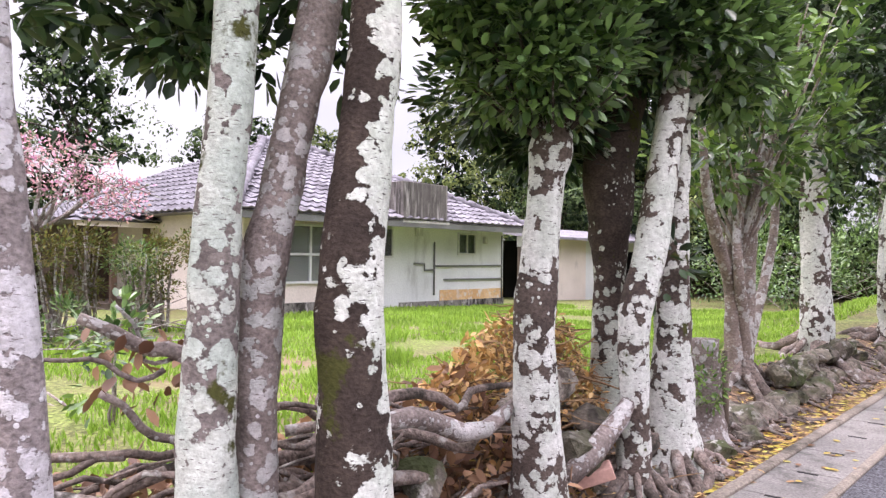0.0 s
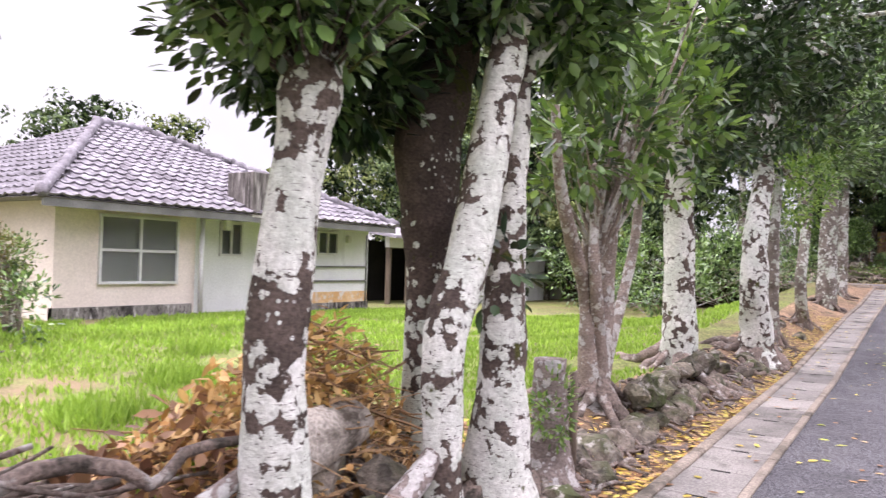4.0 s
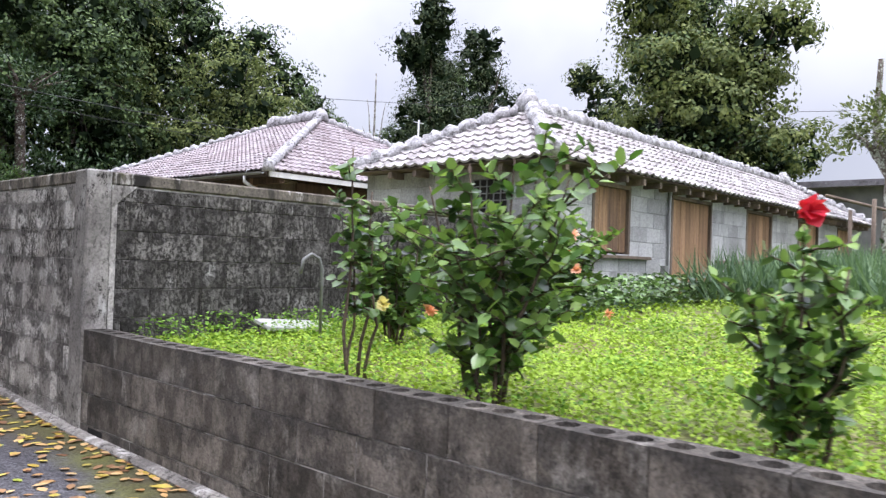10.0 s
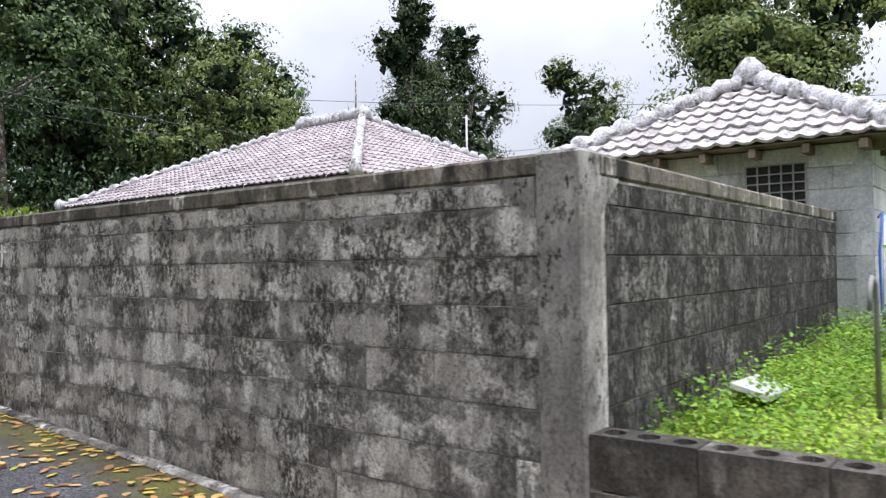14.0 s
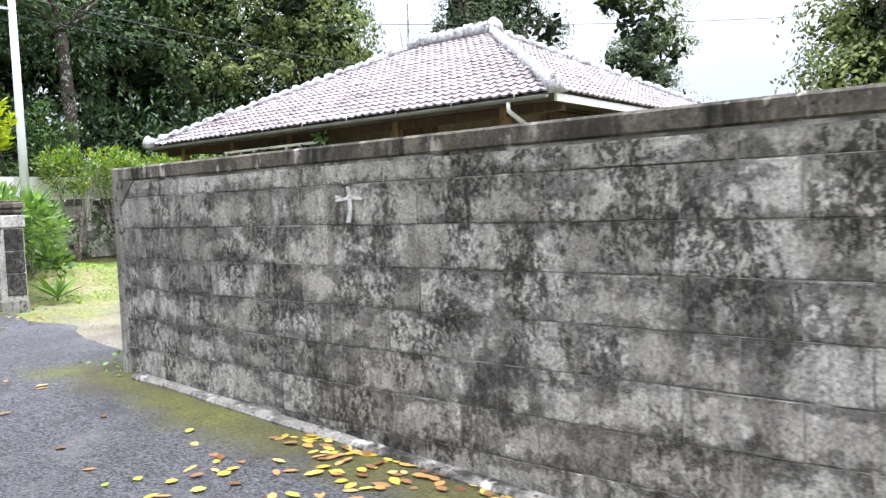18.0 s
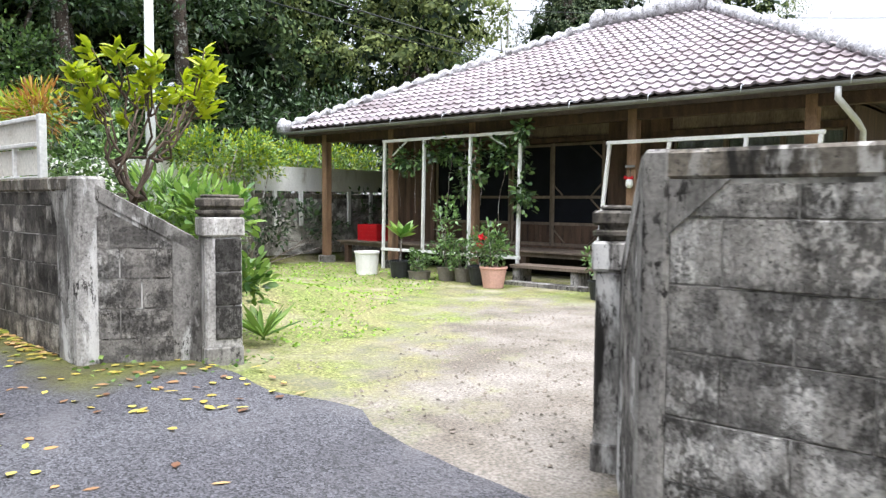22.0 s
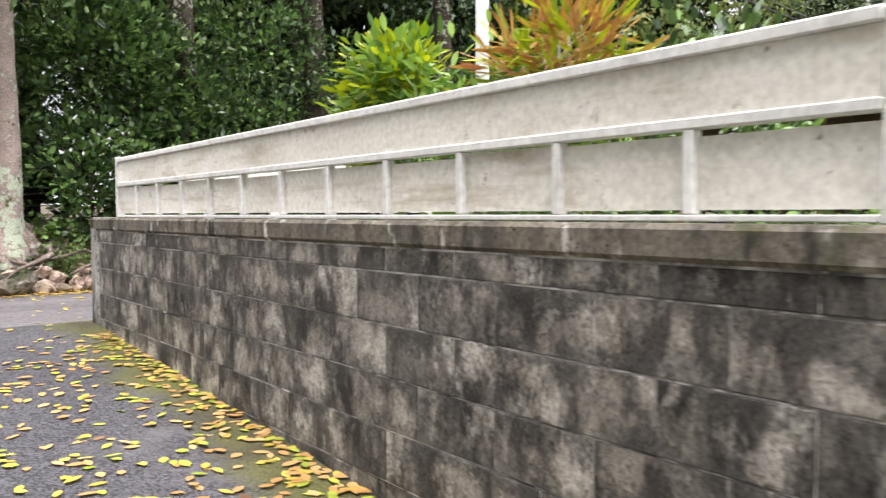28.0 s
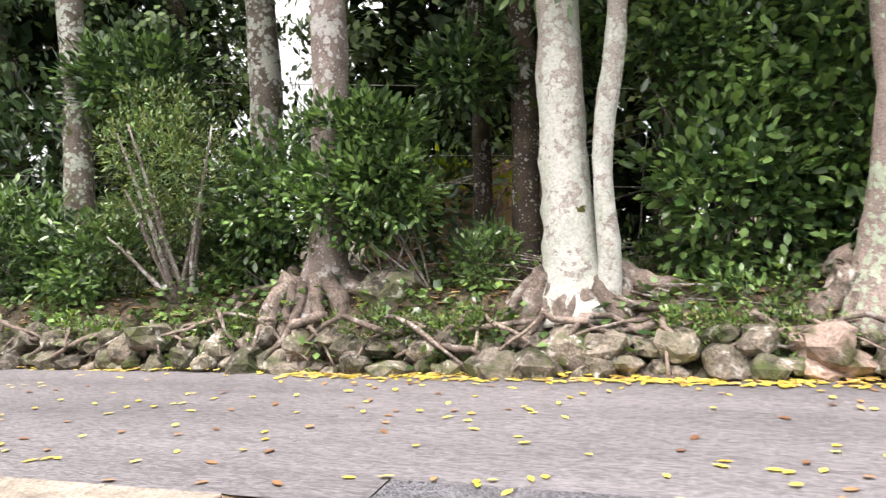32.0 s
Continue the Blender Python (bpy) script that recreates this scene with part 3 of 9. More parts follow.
M_panel = surf("weathered_white_panel", (0.72, 0.7, 0.65), (0.6, 0.575, 0.52), 1.4, 40, 0.7, 0.3, 0.004, (((0.26, 0.2, 0.11), 3.0, 0.56, 0.76, (1, 0.5, 1.6)), ((0.42, 0.37, 0.28), 6, 0.52, 0.7, (1, 0.25, 2.5)), ((0.14, 0.11, 0.07), 12, 0.62, 0.7, None)), grain=0.18)
M_stain = surf("orange_stained_render", (0.72, 0.5, 0.28), (0.6, 0.36, 0.17), 2.0, 30, 0.85, 0.3, 0.005, (((0.66, 0.64, 0.6), 5, 0.5, 0.62, None), ((0.2, 0.17, 0.14), 6, 0.58, 0.7, (1, 1, 0.4))), grain=0.2)
M_wall_white = surf("white_wall", (0.74, 0.76, 0.76), (0.6, 0.62, 0.62), 0.8, 30, 0.85, 0.3, 0.005, (((0.3, 0.3, 0.3), 1.6, 0.58, 0.75, (1, 1, 0.3)),), grain=0.12)
M_wall_cream = surf("cream_wall", (0.74, 0.66, 0.61), (0.62, 0.55, 0.5), 0.8, 30, 0.85, 0.3, 0.005, (((0.22, 0.2, 0.18), 1.6, 0.62, 0.78, (1, 1, 0.3)),), grain=0.12)
M_blockgrey = surf("grey_block", (0.45, 0.46, 0.455), (0.33, 0.335, 0.33), 1.2, 50, 0.9, 0.5, 0.008, (((0.1, 0.1, 0.098), 2.6, 0.52, 0.72, (1, 1, 0.3)), ((0.56, 0.57, 0.56), 2.2, 0.58, 0.7, None)), rnd=0.2, grain=0.3)
M_gutter = surf("grey_gutter", (0.2, 0.205, 0.2), (0.12, 0.122, 0.12), 2, 40, 0.5, 0.2, 0.003, (), spec=0.5, grain=0.2)
M_pipe = surf("pale_pipe", (0.62, 0.63, 0.63), (0.5, 0.5, 0.5), 2, 40, 0.5, 0.2, 0.003, (), grain=0.15)
M_black = surf("black_plastic", (0.03, 0.033, 0.035), (0.02, 0.021, 0.023), 5, 50, 0.5, 0.2, 0.002, (), grain=0.3)
M_redplastic = surf("red_plastic", (0.5, 0.015, 0.02), (0.4, 0.01, 0.015), 5, 50, 0.4, 0.1, 0.002, (), grain=0.1)
M_pinkpot = surf("pink_pot", (0.6, 0.36, 0.3), (0.5, 0.3, 0.25), 5, 50, 0.7, 0.2, 0.003, (), grain=0.15)
M_greypot = surf("grey_pot", (0.2, 0.18, 0.16), (0.13, 0.12, 0.1), 5, 50, 0.8, 0.3, 0.003, (), grain=0.2)
M_whitepot = surf("white_pot", (0.75, 0.75, 0.73), (0.66, 0.66, 0.64), 5, 50, 0.6, 0.2, 0.003, (), grain=0.1)
M_steel = surf("galvanised_steel", (0.5, 0.52, 0.54), (0.36, 0.38, 0.4), 4, 60, 0.45, 0.2, 0.003, (), metal=0.8, grain=0.2)
M_pole = surf("concrete_pole", (0.52, 0.54, 0.53), (0.42, 0.44, 0.43), 1, 40, 0.8, 0.2, 0.004, (((0.2, 0.25, 0.16), 1.5, 0.6, 0.75, None),), grain=0.12)
M_cable = surf("cable", (0.03, 0.035, 0.035), (0.05, 0.055, 0.05), 1, 10, 0.6, 0.1)
M_hose = surf("blue_hose", (0.08, 0.2, 0.6), (0.06, 0.15, 0.5), 5, 50, 0.5, 0.1, 0.002, (), grain=0.1)
M_orange = surf("orange_tag", (0.75, 0.2, 0.06), (0.7, 0.18, 0.05), 5, 50, 0.6, 0.1, 0.002, (), grain=0.1)
# near-black in place of the shade inside rooms, recesses and openings
M_dark = surf("interior_shade", (0.022, 0.02, 0.019), (0.014, 0.013, 0.012), 2, 20, 0.9, 0.2)
M_curtain = surf("grey_curtain", (0.5, 0.48, 0.44), (0.36, 0.34, 0.31), 1.2, 40, 0.9, 0.3, 0.01, (), stretch=(9, 9, 0.4), grain=0.15)
M_post = surf("brown_post", (0.27, 0.165, 0.1), (0.18, 0.11, 0.068), 3, 60, 0.75, 0.5, 0.004, (((0.06, 0.042, 0.03), 4, 0.52, 0.7, (1, 1, 0.2)),), stretch=(4, 4, 0.6), grain=0.4)
M_glass, _t, _b = start_material("window_glass", 0.06, 0, 0.6)
_b.inputs["Base Color"].default_value = (0.55, 0.6, 0.62, 1)
_b.inputs["Transmission Weight"].default_value = 0.9
M_screen = surf("insect_screen", (0.012, 0.013, 0.018), (0.008, 0.009, 0.012), 3, 200, 0.9, 0.3, 0.002, spec=0.1)

# ---- builders ----
rng = np.random.default_rng(7)


def link_mesh(name, verts, faces, mat, parent=None, label="", smooth=False, kind=""):
    me = bpy.data.meshes.new(name)
    me.from_pydata([tuple(v) for v in verts], [], faces)
    if smooth:
        me.polygons.foreach_set("use_smooth", [True] * len(me.polygons))
    me.materials.append(mat)
    ob = new(name, me)
    if parent:
        ob.parent = parent
    return tagged(ob, label, kind=kind)


def part(name, bm, mat, parent=None, label="", smooth=False):
    """Links a bmesh as one mesh object under a thing or under a part."""
    me = bpy.data.meshes.new(name)
    bm.normal_update()
    bm.to_mesh(me)
    bm.free()
    if smooth:
        me.polygons.foreach_set("use_smooth", [True] * len(me.polygons))
    me.materials.append(mat)
    ob = new(name, me)
    if parent:
        ob.parent = parent
    return tagged(ob, label)


def thing(name, label, category, group="", at=(0, 0, 0), turn=0.0, kind=""):
    ob = new(name)
    ob.matrix_basis = pose(*at, 0, 0, turn)
    return tagged(ob, label, category, group, kind)


def add_box(bm, x0, x1, y0, y1, z0, z1, bevel=0.0, m=None):
    r = bmesh.ops.create_cube(bm, size=1.0)
    vs = r["verts"]
    bmesh.ops.transform(bm, matrix=Matrix.Translation(((x0 + x1) / 2, (y0 + y1) / 2, (z0 + z1) / 2)) @ Matrix.Diagonal((x1 - x0, y1 - y0, z1 - z0, 1)), verts=vs)
    if bevel:
        es = list({e for v in vs for e in v.link_edges})
        vs = [v for v in bmesh.ops.bevel(bm, geom=es, offset=bevel, segments=1, affect="EDGES")["verts"]]
    if m is not None:
        bmesh.ops.transform(bm, matrix=m, verts=vs)
    return bm


def box(x0, x1, y0, y1, z0, z1, bevel=0.0, m=None):
    return add_box(bmesh.new(), x0, x1, y0, y1, z0, z1, bevel, m)


def prism(points, y0, y1):
    """A solid with the given outline in x and z, from y0 to y1."""
    bm = bmesh.new()
    a = [bm.verts.new((x, y0, z)) for x, z in points]
    b = [bm.verts.new((x, y1, z)) for x, z in points]
    bm.faces.new(a)
    bm.faces.new(b[::-1])
    n = len(points)
    for i in range(n):
        bm.faces.new((a[i], b[i], b[(i + 1) % n], a[(i + 1) % n]))
    bmesh.ops.recalc_face_normals(bm, faces=bm.faces)
    return bm


def tube_data(points, radii, seg=8, rough=0.0, seed=0, close=True):
    """Verts and faces of a tapering tube along points."""
    pts = [Vector(p) for p in points]
    verts, faces = [], []
    side = Vector((1, 0.13, 0.07))
    for i, p in enumerate(pts):
        d = (pts[min(i + 1, len(pts) - 1)] - pts[max(i - 1, 0)]).normalized()
        side = side - d * side.dot(d)
        if side.length < 1e-3:
            side = Vector((0, 1, 0)) - d * d.y
        side.normalize()
        other = d.cross(side)
        for k in range(seg):
            a = 2 * math.pi * k / seg
            out = side * math.cos(a) + other * math.sin(a)
            r = radii[i]
            if rough:
                q = p * (1.2 / max(r, 0.03)) * 0.25 + out * 0.9 + Vector((seed * 3.1, 0, 0))
                r *= 1 + rough * noise.noise(q) + rough * 0.5 * noise.noise(q * 2.7)
            verts.append(p + out * r)
    for i in range(len(pts) - 1):
        for k in range(seg):
            a, b = i * seg + k, i * seg + (k + 1) % seg
            faces.append((a, b, b + seg, a + seg))
    if close:
        faces.append(tuple(range(seg))[::-1])
        faces.append(tuple((len(pts) - 1) * seg + k for k in range(seg)))
    return verts, faces


def tube(name, points, radii, mat, parent=None, label="", seg=8, rough=0.0, seed=0):
    if isinstance(radii, (int, float)):
        radii = [radii] * len(points)
    v, f = tube_data(points, radii, seg, rough, seed)
    return link_mesh(name, v, f, mat, parent, label, smooth=True)


def joined(datas):
    verts, faces = [], []
    for v, f in datas:
        n = len(verts)
        verts.extend(v)
        faces.extend(tuple(i + n for i in face) for face in f)
    return verts, faces


def arc_points(a, b, n=8, sag=0.0, wander=0.0, seed=0):
    """Points from a to b with a sag downward and some wander."""
    a, b = Vector(a), Vector(b)
    out = []
    for i in range(n):
        t = i / (n - 1)
        p = a.lerp(b, t)
        p.z -= sag * 4 * t * (1 - t)
        if wander:
            w = Vector((noise.noise((t * 2.3, seed * 1.7, 0.1)), noise.noise((t * 2.3, seed * 1.7, 5.3)), noise.noise((t * 2.3, seed * 1.7, 9.7))))
            p += w * wander * math.sin(math.pi * min(1, t * 1.2 + 0.1))
        out.append(p)
    return out


def leaf_cloud(name, centres, heads, length, width, mat, parent=None, label="", kind="", fold=0.25, spread=0.3, droop=0.0, simple=False, tip=0.45, face=None):
    """Folded leaf blades at centres, pointing along heads (n x 3), in one mesh."""
    n = len(centres)
    c = np.asarray(centres, float)
    h = np.asarray(heads, float)
    h = h + rng.normal(0, spread, (n, 3))
    h[:, 2] -= droop
    h /= np.linalg.norm(h, axis=1, keepdims=True) + 1e-9
    up = (np.tile([0.0, 0.0, 1.0], (n, 1)) if face is None else np.asarray(face, float)) + rng.normal(0, tip, (n, 3))
    s = np.cross(h, up)
    s /= np.linalg.norm(s, axis=1, keepdims=True) + 1e-9
    u = np.cross(s, h)
    ln = (length * rng.uniform(0.7, 1.25, n))[:, None]
    wd = (width * rng.uniform(0.75, 1.2, n))[:, None] / 2
    if simple:
        prof = [(0, 0, 0), (0.45, 1, fold), (1, 0, 0), (0.45, -1, fold)]
        quads = [(0, 1, 2), (0, 2, 3)]
    else:
        prof = [(0, 0, 0), (0.3, 0.85, fold), (0.68, 0.9, fold), (1, 0, -0.05), (0.68, -0.9, fold), (0.3, -0.85, fold)]
        quads = [(0, 1, 2, 3), (0, 3, 4, 5)]
    k = len(prof)
    v = np.empty((n, k, 3))
    for i, (a, b, d) in enumerate(prof):
        v[:, i] = c + h * ln * (a - 0.1) + s * wd * b + u * wd * d
    faces = []
    base = np.arange(n)[:, None] * k
    q = np.concatenate([base + np.array(f) for f in quads], 0)
    me = bpy.data.meshes.new(name)
    w = q.shape[1]
    me.vertices.add(n * k)
    me.vertices.foreach_set("co", v.ravel())
    me.loops.add(q.size)
    me.loops.foreach_set("vertex_index", q.ravel().astype(np.int32))
    me.polygons.add(len(q))
    me.polygons.foreach_set("loop_start", np.arange(0, q.size, w, dtype=np.int32))
    me.polygons.foreach_set("loop_total", np.full(len(q), w, dtype=np.int32))
    me.update(calc_edges=True)
    me.materials.append(mat)
    ob = new(name, me)
    if parent:
        ob.parent = parent
    return tagged(ob, label, kind=kind)


def clumps(blobs, count, leaves, radius, hollow=0.55):
    """Leaf places and headings in clumps set through ellipsoid blobs ((x, y, z), (rx, ry, rz))."""
    vol = np.array([r[0] * r[1] + r[1] * r[2] + r[0] * r[2] for _, r in blobs], float)
    pick = rng.choice(len(blobs), count, p=vol / vol.sum())
    d = rng.normal(size=(count, 3))
    d /= np.linalg.norm(d, axis=1, keepdims=True)
    rad = hollow + (1 - hollow) * rng.random(count) ** 0.6
    cen = np.array([blobs[i][0] for i in pick]) + d * rad[:, None] * np.array([blobs[i][1] for i in pick])
    e = rng.normal(size=(count, leaves, 3))
    e /= np.linalg.norm(e, axis=2, keepdims=True) + 1e-9
    rr = radius * rng.uniform(0.25, 1.0, (count, leaves, 1))
    size = rng.uniform(0.6, 1.3, (count, 1, 1))
    pts = cen[:, None, :] + e * rr * size
    head = e + d[:, None, :] * 0.7 + np.array([0, 0, 0.25])
    return pts.reshape(-1, 3), head.reshape(-1, 3), cen


def crown_shell(blobs, count, leaves, radius):
    """Leaf places, headings and facings for a far crown: rounded boughs whose leaves lie like shingles, facing outward and up."""
    vol = np.array([r[0] * r[1] + r[1] * r[2] + r[0] * r[2] for _, r in blobs], float)
    pick = rng.choice(len(blobs), count, p=vol / vol.sum())
    d = rng.normal(size=(count, 3))
    d[:, 2] += 0.25
    d /= np.linalg.norm(d, axis=1, keepdims=True)
    cen = np.array([blobs[i][0] for i in pick]) + d * rng.uniform(0.65, 1.22, (count, 1)) * np.array([blobs[i][1] for i in pick])
    e = rng.normal(size=(count, leaves, 3))
    e[..., 2] += 0.35
    e /= np.linalg.norm(e, axis=2, keepdims=True) + 1e-9
    size = radius * rng.uniform(0.35, 1.5, (count, 1, 1)) * np.array([1.0, 1.0, 0.75])
    pts = cen[:, None, :] + e * size * rng.uniform(0.75, 1.1, (count, leaves, 1))
    out = e + 0.35 * d[:, None, :]
    head = np.cross(out, rng.normal(size=out.shape)) - np.array([0, 0, 0.25])
    return pts.reshape(-1, 3), head.reshape(-1, 3), cen, out.reshape(-1, 3)


def ground_z(y):
    return float(np.interp(y, (-400, -60, -4, 2, 8, 15, 19, 25.8, 29, 80, 400), (-1, -0.7, -0.5, -0.46, -0.36, 0.0, 0.13, 0.52, 0.56, 0.6, 0.6)))


def smooth01(t):
    t = min(1.0, max(0.0, t))
    return t * t * (3 - 2 * t)


def land_z(x, y):
    """Height of the land: lane, left bank and lawn, garden, yard, and the wooded bank beyond the cross road."""
    z = ground_z(y)
    if y > 28.05:
        z = 0.56 + 0.55 * smooth01((y - 28.1) / 0.75) + 0.012 * max(0, y - 29)
        return z + 0.05 * noise.noise((x * 0.8, y * 0.8, 3))
    if x < -1.6:
        z += 0.36 * math.exp(-((x + 2.45) / 0.35) ** 2 - ((y - 0.75) / 0.75) ** 2) * smooth01((-x - 1.8) / 0.3)
        w = smooth01((-x - 1.75) / 0.75) * (1 - smooth01((y - 23.5) / 1.5))
        z += w * 0.24 + 0.035 * noise.noise((x * 1.3, y * 1.3, 0)) * min(1, (-x - 1.6) * 3) * (1 - smooth01((y - 23.5) / 1.2))
        low = float(np.interp(y, (2, 8, 22, 30), (-0.2, -0.2, -0.5, -0.5)))
        return z + (low - z) * smooth01((-x - 2.7) / 3.2)
    if x > 1.72 and y < 8.05:
        return 0.19 + 0.035 * min(10, max(0, x - 2)) + 0.04 * noise.noise((x * 0.7, y * 0.7, 8))
    if x > 1.72 and y < 25.7:
        k = smooth01((x - 1.8) / 1.2)
        return z * (1 - k) + k * 0.08 + (0.3 * smooth01((y - 19.6) / 1.0) * (1 - smooth01((x - 4.0) / 2.0)) if y > 19.6 else 0)
    return z

# ---- ground, lane, cross road, gutter ----
def span(parts):
    out = []
    for a, b, s in parts:
        n = max(1, round((b - a) / s))
        out += [a + (b - a) * i / n for i in range(n)]
    return out


GX = span([(-400, -60, 60), (-60, -16, 6), (-16, -4, 0.8), (-4, -1.6, 0.15), (-1.6, 1.66, 0.4), (1.66, 1.72, 0.06), (1.72, 4, 0.2), (4, 22, 0.8), (22, 60, 6), (60, 400, 60)]) + [400]
GYS = span([(-400, -60, 60), (-60, -10, 6), (-10, 8.02, 0.3), (8.02, 8.08, 0.06), (8.08, 25.6, 0.35), (25.6, 28.05, 0.35), (28.05, 29.2, 0.12), (29.2, 44, 1.0), (44, 100, 8), (100, 400, 60)]) + [400]


def land_kind(x, y):
    if y > 28.0 or y > 25.9 and abs(x) > 1.6:
        return 4 if y > 28.0 else 1
    if x < -2.5:
        return 1 if x > -2.95 and -2.4 < y < 3.0 else 0
    if x < -1.0:
        return 1
    if x < 1.7:
        return 2
    if y < 8.05:
        return 0
    if 15.4 < y < 19.4 + 0.2 * (x - 2) and x < 8.8:
        return 3
    return 3


verts = [(x, y, land_z(x, y) - (0.02 if -1.7 < x < 1.69 and y < 28.1 else 0)) for y in GYS for x in GX]
nx = len(GX)
faces, kinds = [], []
for j in range(len(GYS) - 1):
    for i in range(nx - 1):
        faces.append((j * nx + i, j * nx + i + 1, (j + 1) * nx + i + 1, (j + 1) * nx + i))
        kinds.append(land_kind((GX[i] + GX[i + 1]) / 2, (GYS[j] + GYS[j + 1]) / 2))
ground = link_mesh("ground", verts, faces, M_lawn, smooth=True)
for m in (M_dirt, M_moss, M_yard, M_forest):
    ground.data.materials.append(m)
ground.data.polygons.foreach_set("material_index", kinds)
tagged(ground, "lawn, bare earth, mossy gravel yard and forest floor", "ground", kind="structure")


def strip(name, xs, ys, lift, mat, label, category):
    v = [(x if not callable(x) else x(y), y, ground_z(y) + lift) for y in ys for x in xs]
    n = len(xs)
    f = [(j * n + i, j * n + i + 1, (j + 1) * n + i + 1, (j + 1) * n + i) for j in range(len(ys) - 1) for i in range(n - 1)]
    ob = link_mesh(name, v, f, mat, smooth=True)
    return tagged(ob, label, category, kind="structure")


LY = span([(-60, -10, 5), (-10, 25.88, 0.15)]) + [25.88]


def lane_edge(y):
    """Right edge of the clean asphalt, with moss beyond it."""
    e = 1.6
    if 14.9 < y < 19.2:
        k = smooth01((y - 14.9) / 0.5) * smooth01((19.3 - y) / 0.5)
        e += k * (0.66 + 0.05 * math.sin(y * 3.1) + 0.03 * math.sin(y * 7) + 0.1 * (17 - y) / 2)
    return e


strip("road", (-1.07, -0.5, 0.0, 0.5, lane_edge), LY, 0.004, M_asphalt, "dark grey coarse asphalt lane, strewn with leaves", "road")
CX = span([(-60, -4, 4), (-4, 5, 0.5), (5, 60, 5)]) + [60]
cross_v = [(x, y, ground_z(y) + 0.004) for y in (25.88, 26.5, 27.3, 28.07) for x in CX]
ncx = len(CX)
cross = link_mesh("road", cross_v, [(j * ncx + i, j * ncx + i + 1, (j + 1) * ncx + i + 1, (j + 1) * ncx + i) for j in range(3) for i in range(ncx - 1)], M_road, smooth=True)
tagged(cross, "pale worn asphalt cross road at the lane's end", "road", kind="structure")

corner_x = span([(-60, -4, 4), (-4, -1.08, 0.4)]) + [-1.08]
corner_v = [(x, y, ground_z(y) + 0.004) for y in (25.6, 25.74, 25.88) for x in corner_x]
nc = len(corner_x)
corner = link_mesh("road", corner_v, [(j * nc + i, j * nc + i + 1, (j + 1) * nc + i + 1, (j + 1) * nc + i) for j in range(2) for i in range(nc - 1)], M_road, smooth=True)
tagged(corner, "pale worn asphalt edge of the cross road", "road", kind="structure")

# covered gutter along the lane, between two low kerbs
gutter = thing("gutter", "covered concrete gutter with slotted slabs", "gutter", kind="structure")
slab_bm = bmesh.new()
add_box(slab_bm, -0.2, 0.2, -0.295, 0.295, -0.08, 0, 0.006)
slab_me = bpy.data.meshes.new("slab")
slab_bm.to_mesh(slab_me)
slab_bm.free()
slab_me.materials.append(M_slab)
# slots are flat black boxes on the slabs, their shade painted
notch_bm = bmesh.new()
add_box(notch_bm, -0.06, 0.06, -0.012, 0.012, -0.02, 0.0025)
notch_me = bpy.data.meshes.new("slot")
notch_bm.to_mesh(notch_me)
notch_bm.free()
notch_me.materials.append(M_slot)
y = -6.0
while y < 24.0:
    s = new("slab", slab_me)
    s.parent = gutter
    zz = ground_z(y + 0.3)
    tilt = math.degrees(math.atan2(ground_z(y + 0.6) - ground_z(y), 0.6))
    s.matrix_basis = pose(-1.325, y + 0.3, zz + 0.002 + rng.uniform(0, 0.006), tilt, 0, rng.uniform(-0.4, 0.4))
    h = new("slot", notch_me)
    h.parent = s
    h.matrix_basis = pose(0, 0.283, 0)
    y += 0.6
for x, w in ((-1.56, 0.04), (-1.09, 0.03)):
    yy = -6.0
    while yy < 24.4:
        bm = box(x - w, x + w, yy + 0.004, min(yy + 2.0, 24.48) - 0.004, -0.12, 0.0, 0.01)
        for v in bm.verts:
            v.co.z += ground_z(v.co.y) + 0.028
        part("kerb", bm, M_kerb, gutter)
        yy += 2.0
bm = box(-1.62, -1.05, -60, -6.0, -0.12, 0.0)
for v in bm.verts:
    v.co.z += ground_z(v.co.y) + 0.01
part("slab_run", bm, M_slab, gutter)
# steel grate and paving at the corner
grate = thing("drain_grate", "galvanised steel drain grate in the paving corner", "drain grate", at=(-1.26, 25.17, ground_z(25.17) + 0.015))
for i in range(15):
    part("bar", box(-0.24 + i * 0.034 - 0.006, -0.24 + i * 0.034 + 0.006, -0.2, 0.2, -0.03, 0.006), M_steel, grate)
for a, b, c, d in ((-0.27, 0.27, -0.23, -0.2), (-0.27, 0.27, 0.2, 0.23), (-0.27, -0.245, -0.2, 0.2), (0.245, 0.27, -0.2, 0.2)):
    part("rim", box(a, b, c, d, -0.04, 0.008), M_kerb, grate)
# bottom of the grate in near-black, for the well's shade
part("well", box(-0.24, 0.24, -0.2, 0.2, -0.1, -0.05), M_slot, grate)
paving = thing("pavement", "pale concrete paving slabs at the corner", "pavement", kind="structure")
for i in range(7):
    for j in range(2):
        x1 = -1.68 - i * 0.6
        part("slab", box(x1 - 0.592, x1, 24.56 + j * 0.5, 25.04 + j * 0.5, ground_z(25.0) - 0.06, ground_z(25.0 + j * 0.7) + 0.025, 0.006), M_kerb, paving)
part("slab", box(-1.62, -1.06, 24.5, 24.92, ground_z(25) - 0.06, ground_z(25) + 0.02, 0.006), M_slab, paving)

